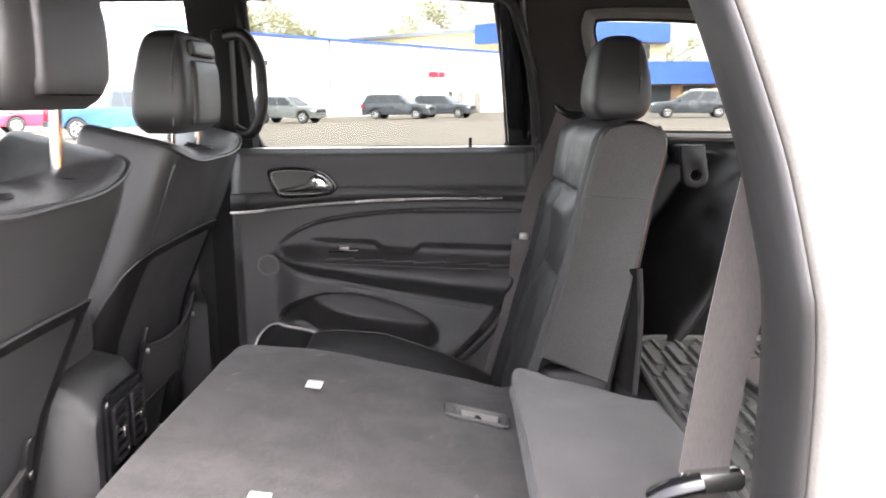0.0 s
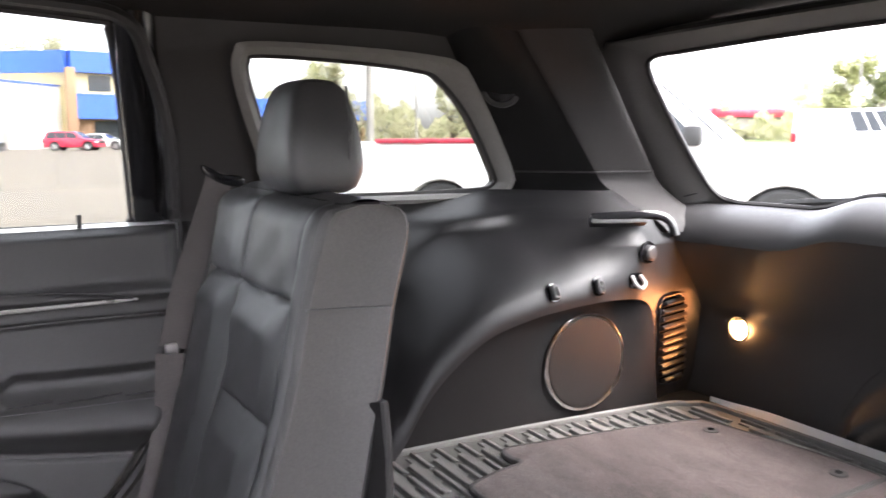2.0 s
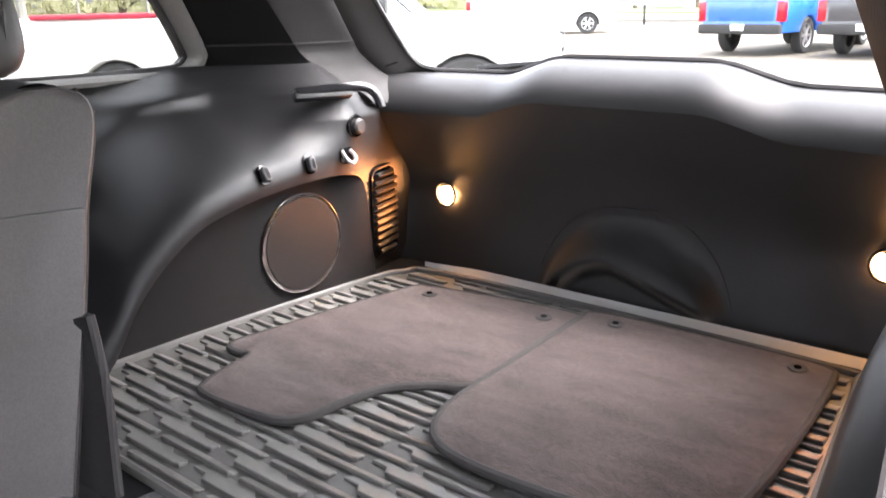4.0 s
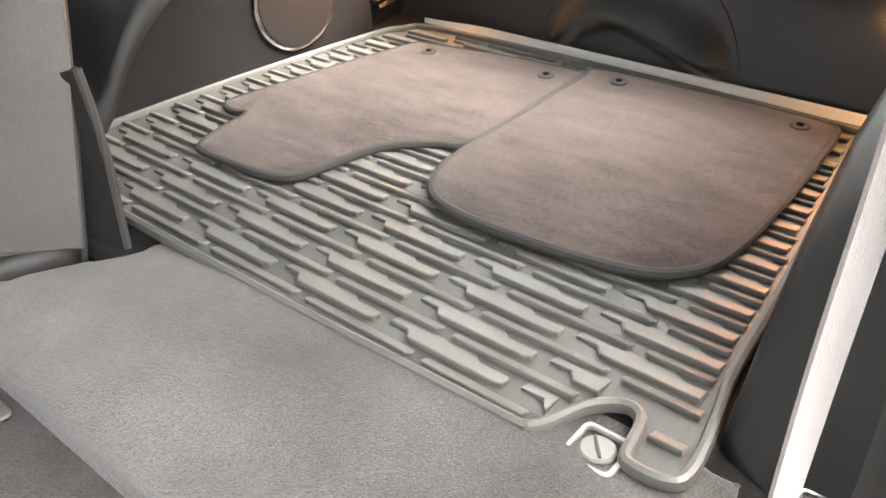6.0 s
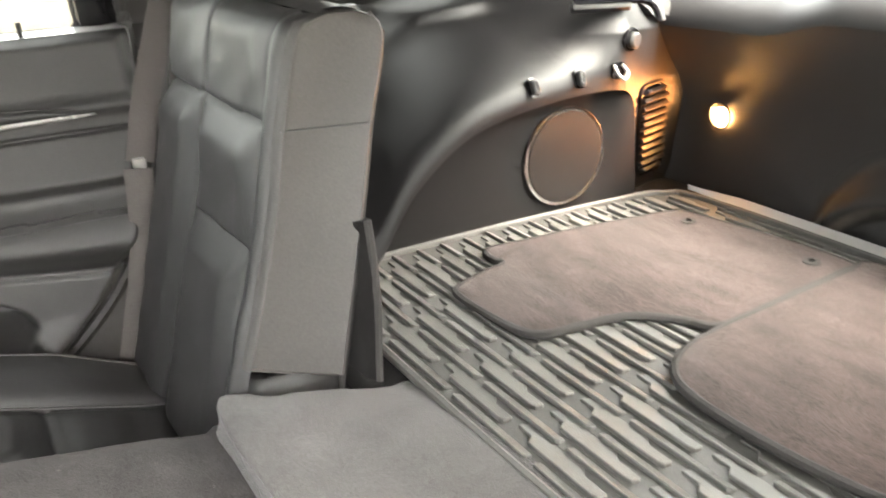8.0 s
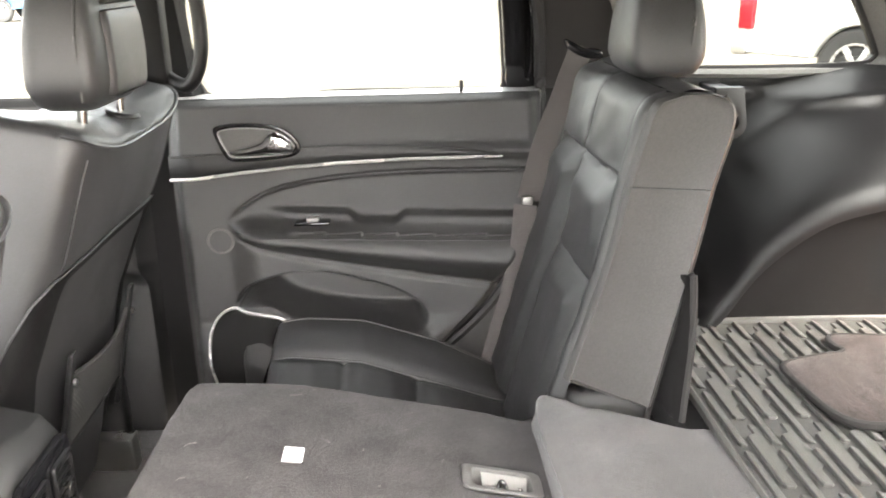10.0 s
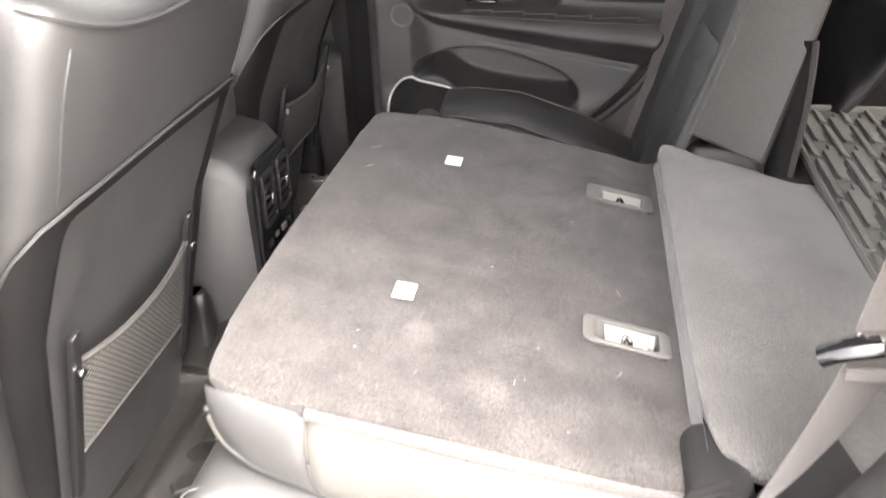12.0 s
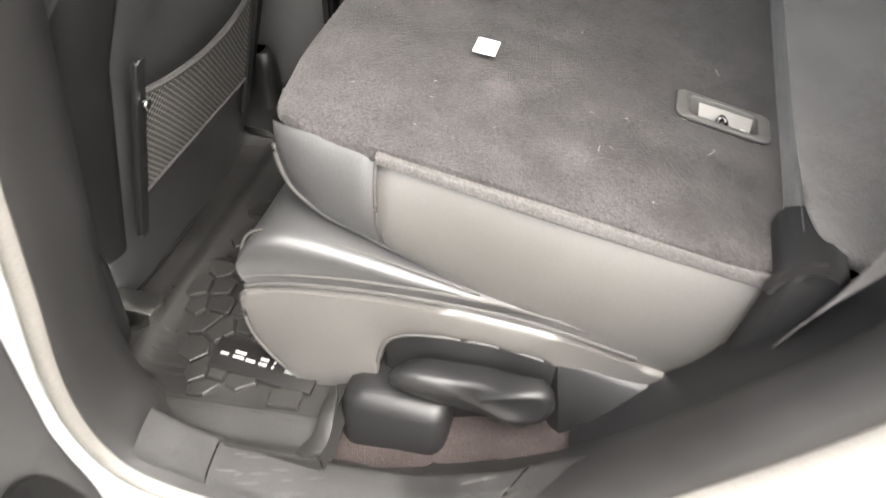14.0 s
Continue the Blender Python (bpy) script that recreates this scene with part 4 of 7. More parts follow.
def front_seat(yc, dx, label, lift, head, net_y):
    seat = thing("front_seat", label, "car seat", "front seats")

    def back(z):
        return dx - 0.550 + 0.43 * (z - 0.93) if z > 0.93 else dx - 0.550 + 0.24 * (z - 0.93)

    def half(z):
        return along([(0.55, 0.215), (0.75, 0.232), (0.95, 0.247), (1.08, 0.25), (1.2, 0.245), (1.25, 0.236), (1.275, 0.222), (1.288, 0.195)], z)
    def hull(z, a, off=0.0, inset=1.0):
        """A point of the backrest at a height and an angle (0: the rear)."""
        h, t = half(z) * inset + off, along([(0.5, 0.20), (0.9, 0.16), (1.2, 0.15), (1.3, 0.15)], z) * inset + 2 * off
        b = back(z) + off
        c, n = math.cos(a), math.sin(a)
        e = 0.45 - 0.15 * step(1.05, 1.2, z)
        u, v = math.copysign(abs(c) ** e, c), math.copysign(abs(n) ** e, n)
        dish = 0.010 * (1 - v * v) * (1 if u > 0 else 0) * step(1.15, 1.0, z)
        swell = 0.035 * abs(v) ** 3 if u < 0 else 0
        x = b - t / 2 - 0.075 * (1 - inset) + u * (t / 2) - dish - swell
        rise = step(1.10, 1.25, z) * (0.25 * (b - x) + 0.034 * abs(v) ** 3 * inset)
        return (x, yc + v * h, z + rise)
    fan = [math.tau * s / 56 for s in range(56)]
    rings = [[hull(z, a) for a in fan] for z in lin(0.56, 1.24, 30)]
    rings += [[hull(z, a, inset=k) for a in fan] for z, k in ((1.2485, 0.985), (1.253, 0.95), (1.254, 0.8), (1.254, 0.5), (1.254, 0.2), (1.254, 0.02))]
    back_ob = part("backrest", skin(rings), LEATHER, seat, "black leather backrest", smooth=60)
    edge = [hull(1.2475, a, 0.0012) for a in lin(-1.45, 1.45, 60)]
    part("piping", tube(edge, 0.0032, 6), LEATHER, back_ob)

    # hard shell on the rear of the backrest, drawn round its flanks
    def shell_top(a):
        return along([(0, 1.10), (0.5, 1.096), (0.9, 1.085), (1.2, 1.06), (1.4, 1.01), (1.55, 0.93), (1.66, 0.80), (1.72, 0.66)], abs(a))

    def shell(a, k):
        z = 0.66 + k * (shell_top(a) - 0.66)
        v = math.copysign(abs(math.sin(a)) ** 0.45, a)
        x, y, zz = hull(z, a, 0.005)
        return (x - 0.012 * step(0.80, 0.66, abs(v)) * step(1.0, 0.9, k), y, zz)
    spread = [math.copysign(abs(q) ** 1.5, q) * 1.72 for q in lin(-1, 1, 90)]
    part("back_shell", grid(shell, spread, lin(0, 1, 40)), PILLAR_DARK, back_ob, "black hard plastic back shell", smooth=70)
    part("piping", tube([hull(shell_top(a) + 0.002, a, 0.004) for a in spread], 0.0022, 5), LEATHER, back_ob)
    for s in (-1, 1):
        part("seam", tube([hull(z, s * 0.72, 0.001) for z in lin(1.10, 1.228, 12)], 0.0014, 5), LEATHER, back_ob)
    # map net with its two end clips
    def net(s, k):
        z = along([(0, 0.755), (1, 0.893)], k)
        return (back(z) + 0.016 + 0.010 * (1 - s * s) * k, net_y + s * 0.135, z - 0.012 * k * (1 - s * s))
    bm = grid(net, lin(-1, 1, 24), lin(0, 1, 10))
    pocket = part("net_pocket", bm, NET, back_ob, "dark woven net pocket", smooth=60)
    part("net_hem", tube([net(s, 1.0) for s in lin(-1, 1, 24)], 0.004, 6), BINDING, pocket)
    part("net_hem", tube([net(s, 0.0) for s in lin(-1, 1, 24)], 0.003, 6), BINDING, pocket)
    for s in (-1, 1):
        x = net(s, 1)[0] + 0.002
        bm = slab(rounded(-0.009, 0.009, -0.2, 0.045, 0.008), lambda u, v, w, s=s: (back(0.893 + v) + 0.012 + w, net_y + s * 0.142 + u, 0.893 + v), 0.008, bevel=0.002)
        clip = part("net_clip", bm, PLASTIC_HARD, back_ob, "plastic net clip")
        part("screw", disc(0.006, 0.004, 12, 0.001, facing((back(0.905) + 0.019, net_y + s * 0.142, 0.885), (1, 0, 0.0))), SATIN, clip)
    # hinge cover and seat rails
    for s in (-1, 1):
        part("hinge_cover", cushion(dx - 0.76, dx - 0.60, yc + s * 0.245 - 0.02, yc + s * 0.245 + 0.02, 0.56, 0.72, r=0.018), PLASTIC_HARD, seat)
        part("seat_rail", box(dx - 1.15, dx - 0.58, yc + s * 0.20 - 0.02, yc + s * 0.20 + 0.02, floor_height(-0.8, yc + s * 0.2) - 0.01, 0.60, 0.005), SATIN, seat, "metal seat rail")
    part("seat_cushion", cushion(dx - 1.22, dx - 0.70, yc - 0.25, yc + 0.25, 0.57, 0.74, r=0.05), LEATHER, seat, "black leather seat cushion")
    # head restraint on two posts
    top = (back(1.27) - 0.055 - (0.0 if lift else 0.02), yc + head, 1.302 + lift)
    for s in (-1, 1):
        y = yc + head + s * 0.081
        part("post", tube([(back(1.27) - 0.065, y, 1.25), (back(1.27) - 0.055, y, 1.37)], 0.0075, 10), CHROME, seat, "chrome head restraint post")
        part("post_collar", disc(0.029, 0.012, 24, 0.004, facing((back(1.27) - 0.063, y, 1.264), (0.25, 0, 1), (1, 0, 0))), PLASTIC_HARD, seat)
    headrest(seat, top, 0.252, 0.19, 0.115, 0.05, pads=True)
    return seat


front_seat(0.858, 0.0, "black leather front seat with a net pocket behind", 0.05, 0.028, 0.825)
front_seat(1.622, -0.045, "black leather front seat beside the far doors", 0.0, -0.028, 1.645)

# ---- centre console between the front seats
con = thing("centre_console", "black centre console with rear vents and buttons", "console")
bm = skin([[(x, CEN + v * w, z) for v, z in ((-1, 0.5), (-1, h - 0.03), (-0.86, h), (0.86, h), (1, h - 0.03), (1, 0.5))] for x, w, h in ((-1.5, 0.10, 0.86), (-0.95, 0.105, 0.90), (-0.62, 0.105, 0.945), (-0.555, 0.10, 0.93), (-0.53, 0.095, 0.90))])
part("body", bm, PLASTIC, con, smooth=50)
part("armrest_lid", cushion(-1.05, -0.60, CEN - 0.105, CEN + 0.105, 0.93, 1.02, r=0.035), LEATHER, con, "padded leather console lid")
bm = slab(rounded(-0.075, 0.075, 0.60, 0.915, 0.02), lambda u, v, w: (-0.532 + w + 0.02 * (v - 0.75), CEN + u, v), 0.012, bevel=0.004)
face = part("rear_panel", bm, GLOSS_BLACK, con, "gloss black rear control panel")
for s in (-1, 1):
    bm = slab(rounded(-0.028, 0.028, 0.80, 0.895, 0.008), lambda u, v, w, s=s: (-0.520 + w + 0.02 * (v - 0.75), CEN + s * 0.036 + u, v), 0.006, [rounded(-0.023, 0.023, 0.806, 0.889, 0.006)], 0.0015)
    part("vent_frame", bm, PLASTIC_HARD, face)
    for k in range(5):
        z = 0.815 + 0.0165 * k
        part("vent_slat", box(-0.525, -0.514, CEN + s * 0.036 - 0.023, CEN + s * 0.036 + 0.023, z, z + 0.004, 0.001), PLASTIC_HARD, face)
    part("vent_tab", box(-0.516, -0.506, CEN + s * 0.036 - 0.006, CEN + s * 0.036 + 0.006, 0.838, 0.856, 0.002), CHROME, face, "bright vent tab")
for k, (y, z, w, h) in enumerate(((-0.045, 0.765, 0.018, 0.012), (-0.015, 0.768, 0.014, 0.009), (0.02, 0.765, 0.018, 0.012), (0.05, 0.765, 0.012, 0.010), (-0.045, 0.728, 0.02, 0.012), (0.0, 0.728, 0.016, 0.01), (0.045, 0.728, 0.02, 0.012), (-0.03, 0.692, 0.012, 0.01), (0.03, 0.692, 0.012, 0.01))):
    part("button", box(-0.526, -0.517, CEN + y - w / 2, CEN + y + w / 2, z - h / 2, z + h / 2, 0.002), SATIN if k % 3 else PLASTIC_HARD, face, "small pale button")
for y in (-0.03, 0.03):
    part("power_socket", disc(0.016, 0.008, 20, 0.002, facing((-0.525, CEN + y, 0.645), (1, 0, 0))), PLASTIC_HARD, face)

# ---- folded 60 part of the rear seat
fold = thing("folded_rear_seat", "rear seat section folded flat, grey carpet back and leather sides", "car seat")
FY0, FY1 = 0.622, 1.405
TOP = [(-0.365, 0.931), (-0.2, 0.911), (0.05, 0.856), (0.112, 0.842)]


def fold_top(x):
    return along(TOP, x)


FOLD_LOW = [(-0.3675, 0.900), (-0.367, 0.886), (-0.362, 0.866), (-0.352, 0.848), (-0.328, 0.826), (-0.298, 0.812), (-0.273, 0.802), (-0.219, 0.776), (-0.136, 0.733), (-0.069, 0.701), (-0.030, 0.687), (0.003, 0.6815), (0.031, 0.684), (0.050, 0.695), (0.062, 0.714), (0.072, 0.740), (0.084, 0.786), (0.091, 0.822), (0.093, 0.840)]
prof = [(-0.335, 0.915), (-0.360, 0.912)] + FOLD_LOW
hollow = [(0.088, 0.838), (0.08, 0.836), (-0.30, 0.904), (-0.315, 0.908)]
rings = []
for y, k, sunk in ((FY0 + 0.010, 0.97, 0), (FY0 + 0.018, 1.0, 0), (FY0 + 0.03, 1.0, 0), (FY0 + 0.05, 1.0, 0.034), (FY1 - 0.06, 1.0, 0.034), (FY1 - 0.03, 1.0, 0), (FY1, 0.97, 0), (FY1 + 0.004, 0.9, 0)):
    cx, cz = -0.13, 0.84
    rings.append([(cx + (x - cx) * (0.97 + 0.03 * k), y, cz + (z - cz) * k) for x, z in prof] + [(x, y, cz + (z - cz) * k - (sunk if 0 < i < 3 else 0)) for i, (x, z) in enumerate(hollow)])
part("backrest", skin(rings), VINYL, fold, "smooth grey vinyl side", smooth=60)


def flank(x, k, top):
    """The padded near side of the folded backrest, from its lower edge (k 0) to its top (k 1)."""
    low = along(FOLD_LOW, x)
    ends = 1 - abs((x + 0.137) / 0.2305) ** 7
    puff = 0.024 * max(0.0, math.sin(math.pi * (0.04 + 0.90 * k))) ** 0.55 * max(0.0, ends) ** 0.5
    puff -= 0.005 * math.exp(-((x + 0.264) / 0.006) ** 2)
    puff += 0.003 * math.sin(23 * x + 4 * k) * k * (1 - k)
    return (x, FY0 + 0.013 - puff, low + k * (top(x) - low))


fold_x = lambda a, b, n: [-0.137 + 0.2303 * math.sin(math.pi / 2 * q) for q in lin(a, b, n)]
cut_at = math.asin((-0.264 + 0.137) / 0.2303) * 2 / math.pi
part("front_panel", grid(lambda x, k: flank(x, k, lambda x: fold_top(x) - 0.006), fold_x(-1, cut_at, 26), lin(0, 1, 22)), LEATHER, fold, "black leather front side panel", smooth=70)
part("side_panel", grid(lambda x, k: flank(x, k, lambda x: fold_top(x) - 0.016), fold_x(cut_at, 1, 60), lin(0, 1, 26)), VINYL, fold, "smooth pale grey vinyl side panel", smooth=70)
# piping round the side face, and the panel seam
part("piping", tube([(p.x, FY0 + 0.009, p.y - 0.001) for p in spline([(x, z, 0) for x, z in FOLD_LOW], 3)], 0.0034, 6), PIPING, fold, "pale piping")
part("piping", tube([(q[0], q[1] - 0.0015, q[2]) for q in (flank(-0.264, k, lambda x: fold_top(x) - 0.006) for k in lin(0.0, 1.0, 14))], 0.0022, 6), PIPING, fold, "pale vertical seam")


# carpeted back panel, with two dished anchor pockets
CUPS = [(0.05, 0.859), (0.05, 1.234)]
def cup_outline(cx, cy, k=1.0):
    return [(cx + u * k, cy + v * k) for u, v in rounded(-0.047, 0.047, -0.024, 0.024, 0.009, 4)]


out = soft_outline([(-0.345, FY0 + 0.012), (-0.25, FY0), (0.0, FY0 + 0.002), (0.095, FY0 + 0.01), (0.112, FY0 + 0.04), (0.112, 1.0), (0.112, FY1 - 0.02), (0.10, FY1), (-0.1, FY1 + 0.003), (-0.33, FY1), (-0.372, FY1 - 0.04), (-0.378, 1.2), (-0.384, 0.9), (-0.376, 0.68)], 6)
bm = slab(out, lambda u, v, w: (u, v, fold_top(u) - 0.016 + w), 0.016, [cup_outline(*c) for c in CUPS], 0.005)
bmesh.ops.subdivide_edges(bm, edges=[e for e in bm.edges if e.calc_length() > 0.15], cuts=2, use_grid_fill=False)
panel = part("back_panel", bm, SEAT_CARPET, fold, "grey carpeted back panel", smooth=35)
for cx, cy in CUPS:
    sl = lambda u, v, w: (u, v, fold_top(u) + 0.001 + w)
    cup = part("anchor_bezel", slab(cup_outline(cx, cy, 1.10), sl, 0.004, [cup_outline(cx, cy, 0.80)], 0.0015), PILLAR, fold, "grey tether anchor bezel")
    bm = skin([[(u, v, fold_top(u) + d) for u, v in cup_outline(cx, cy, k)] for k, d in ((0.86, 0.003), (0.80, -0.004), (0.76, -0.030), (0.3, -0.031), (0.01, -0.031))], cap=False)
    part("anchor_dish", bm, PILLAR, cup)
    top = lambda u: fold_top(cx + u)
    bm = skin([[(cx - 0.026, cy + 0.018, top(-0.026) - 0.001), (cx + 0.034, cy + 0.018, top(0.034) - 0.001), (cx + 0.032, cy - 0.004, top(0.03) - 0.029), (cx - 0.022, cy - 0.004, top(-0.02) - 0.029)],
               [(cx - 0.026, cy + 0.021, top(-0.026) - 0.001), (cx + 0.034, cy + 0.021, top(0.034) - 0.001), (cx + 0.032, cy, top(0.03) - 0.030), (cx - 0.022, cy, top(-0.02) - 0.030)]])
    part("anchor_plate", bm, SATIN_GREY, cup, "pale grey anchor plate", smooth=0)
    hook = spline([(cx - 0.004, cy - 0.010, top(0) - 0.030), (cx - 0.004, cy + 0.002, top(0) - 0.010), (cx, cy + 0.008, top(0) - 0.003), (cx + 0.006, cy + 0.002, top(0) - 0.010), (cx + 0.006, cy - 0.010, top(0) - 0.030)], 5)
    part("tether_hook", tube(hook, 0.0026, 8, up=(0, 1, 0)), GLOSS_BLACK, cup, "dark wire tether hook")
    part("hook_stub", tube([(cx + 0.018, cy - 0.006, top(0.02) - 0.028), (cx + 0.025, cy + 0.006, top(0.02) - 0.010)], 0.003, 6), SATIN, cup)
for cy in (0.842, 1.228):
    bm = slab(rounded(-0.0125, 0.0125, -0.0165, 0.0165, 0.002), lambda u, v, w, cy=cy: (-0.21 + u, cy + v, fold_top(-0.21 + u) + 0.0015 + w), 0.0008)
    part("label", bm, LABEL_WHITE, fold, "small white sewn label")
# the zipper tape along the near edge
part("zip_tape", slab([(-0.262, 0.0), (-0.1, 0.0), (0.10, 0.0), (0.10, 0.014), (-0.1, 0.013), (-0.262, 0.010)], lambda u, v, w: (u, FY0 - 0.007 + 0.010 * step(0.03, 0.0, 0.10 - u) + w, fold_top(u) - 0.003 - v), 0.014, bevel=0.002), ZIP, fold, "grey zip tape")
part("hinge_bolster", skin([[(x0 + (x1 - x0) * u, y, z) for u, y in ((0, 0.70), (0, 0.616), (0.2, 0.604), (0.8, 0.604), (1, 0.620), (1, 0.70))] for x0, x1, z in ((0.03, 0.13, 0.60), (0.055, 0.140, 0.68), (0.082, 0.150, 0.76), (0.096, 0.156, 0.83), (0.100, 0.158, 0.858), (0.106, 0.154, 0.868), (0.118, 0.142, 0.872))]), PLASTIC_HARD, fold, "black plastic hinge cover", smooth=50)
part("hinge_strap", tube(spline([(0.094, 0.612, 0.842), (0.100, 0.611, 0.858), (0.110, 0.612, 0.868), (0.135, 0.612, 0.876)], 5), 0.006, 6), CARPET_PANEL, fold)

# ---- cushion under the folded back
seat = thing("rear_seat_cushion", "black leather rear seat cushion with a grey vinyl base", "car seat")
prof = spline([(-0.39, 0.73, 0), (-0.415, 0.765, 0), (-0.385, 0.804, 0), (-0.33, 0.806, 0), (-0.2, 0.774, 0), (-0.05, 0.745, 0), (0.06, 0.715, 0), (0.06, 0.64, 0), (-0.05, 0.66, 0), (-0.2, 0.70, 0), (-0.32, 0.725, 0)], 4, True)
rings = []
for y, k in ((0.594, 0.70), (0.593, 0.86), (0.596, 0.96), (0.604, 1.01), (0.62, 1.03), (1.37, 1.03), (1.40, 0.95), (1.405, 0.85)):
    rings.append([(-0.18 + (p.x + 0.18) * (0.97 + 0.03 * k), y + (0.085 * max(0.0, p.x + 0.38) if y < 1 else 0), 0.745 + (p.y - 0.745) * k) for p in prof])
part("cushion", skin(rings), LEATHER, seat, "black leather cushion top", smooth=60)
side_line = soft_outline([(-0.406, 0.734), (-0.412, 0.712), (-0.410, 0.680), (-0.396, 0.648), (-0.374, 0.618), (-0.350, 0.596), (-0.318, 0.588), (-0.282, 0.592), (-0.272, 0.606), (-0.268, 0.640), (-0.262, 0.676), (-0.246, 0.699), (-0.215, 0.709), (-0.160, 0.710), (-0.110, 0.703), (-0.067, 0.692), (-0.030, 0.684), (0.006, 0.676), (0.05, 0.672), (0.055, 0.69), (0.0, 0.712), (-0.07, 0.732), (-0.14, 0.746), (-0.229, 0.750), (-0.30, 0.749), (-0.37, 0.743)], 4)


def seat_side(x):
    return 0.586 + 0.060 * max(0.0, x + 0.40)


bm = slab(side_line, lambda u, v, w: (u, seat_side(u) + w, v), 0.07, bevel=0.007)
part("side_panel", bm, VINYL, seat, "grey vinyl side bolster", smooth=50)
n_side = len(side_line)
lower_edge = [side_line[i] for i in range(0, int(n_side * 0.74))]
part("piping", tube([(u, seat_side(u) + 0.003, v) for u, v in lower_edge], 0.0026, 6), PIPING, seat, "stitched edge")
upper_edge = [(-0.406, 0.736), (-0.37, 0.747), (-0.30, 0.754), (-0.229, 0.755), (-0.14, 0.750), (-0.07, 0.736), (0.0, 0.716)]
for lift, push in ((0.004, 0.004), (0.013, 0.008)):
    part("seam", tube([(p.x, seat_side(p.x) + push, p.y + lift) for p in spline([(u, v, 0) for u, v in upper_edge], 5)], 0.0019, 5), PIPING, seat, "pale double stitching")
part("seam", tube([(p.x, p.y, p.z) for p in spline([(-0.412, 0.605, 0.775), (-0.402, 0.610, 0.797), (-0.375, 0.613, 0.806), (-0.33, 0.614, 0.805), (-0.26, 0.614, 0.791), (-0.16, 0.614, 0.768)], 5)], 0.0016, 5), PIPING, seat, "pale double stitching")
part("front_skirt", slab(side_line, lambda u, v, w: (u, 0.665 + w, v), 0.72), LEATHER_SIDE, seat)
base = soft_outline([(-0.258, 0.700), (-0.20, 0.715), (-0.1, 0.708), (0.0, 0.690), (0.06, 0.700), (0.12, 0.74), (0.16, 0.74), (0.15, 0.66), (0.06, 0.590), (-0.09, 0.545), (-0.24, 0.545)], 4)
part("base_cover", slab(base, lambda u, v, w: (u, 0.606 - 0.062 * step(0.69, 0.63, v) * step(-0.10, -0.03, u) + w, v), 0.05, bevel=0.006), PLASTIC_HARD, seat, "black plastic seat base cover")
for y in (0.66, 1.3):
    part("seat_leg", box(-0.29, -0.17, y, y + 0.05, 0.53, 0.70, 0.006), PLASTIC_HARD, seat)
bm = skin([[(x + 0.012 * k, y, z) for x, y in rounded(-0.306 + i, -0.186 - i, 0.556 + i, 0.67, 0.018, 4)] for z, i, k in ((0.50, 0.0, 0.0), (0.615, 0.0, 0.4), (0.628, 0.003, 0.6), (0.635, 0.012, 0.8), (0.637, 0.024, 1.0))])
part("foot_cover", bm, PLASTIC_HARD, seat, "black plastic seat foot cover", smooth=50)
paddle = soft_outline([(-0.246, 0.664), (-0.236, 0.677), (-0.215, 0.684), (-0.175, 0.683), (-0.135, 0.687), (-0.10, 0.694), (-0.078, 0.690), (-0.070, 0.674), (-0.074, 0.654), (-0.095, 0.640), (-0.135, 0.636), (-0.187, 0.640), (-0.230, 0.653)], 5)
bm = skin([[(px + (u - px) * k, y + 0.008 * math.sin((u + 0.246) * 12) - 0.010 * math.exp(-((u + 0.10) / 0.03) ** 2), pz + (v - pz) * k) for u, v in paddle] for px, pz in ((-0.155, 0.667),) for y, k in ((0.590, 0.88), (0.582, 0.97), (0.573, 1.0), (0.566, 0.97), (0.562, 0.88), (0.561, 0.6), (0.5615, 0.2))])
part("fold_lever", bm, PLASTIC_HARD, seat, "black folding lever", smooth=60)

# ---- upright 40 part of the rear seat
up = thing("upright_rear_seat", "upright black leather rear seat section with a head restraint", "car seat")
UY0, UY1 = 1.43, 1.885


SEAT_F = [(p.y, p.x) for p in spline([(0.105, 0.70, 0), (0.163, 0.887, 0), (0.219, 1.074, 0), (0.243, 1.19, 0), (0.260, 1.258, 0), (0.272, 1.296, 0), (0.290, 1.312, 0), (0.335, 1.318, 0)], 6)]
SEAT_R = [(p.y, p.x) for p in spline([(0.27, 0.70, 0), (0.294, 0.813, 0), (0.35, 1.088, 0), (0.366, 1.181, 0), (0.384, 1.25, 0), (0.389, 1.285, 0), (0.378, 1.307, 0), (0.345, 1.3178, 0)], 6)]


def seat_front(z):
    return along(SEAT_F, z)


def seat_rear(z):
    return along(SEAT_R, z)


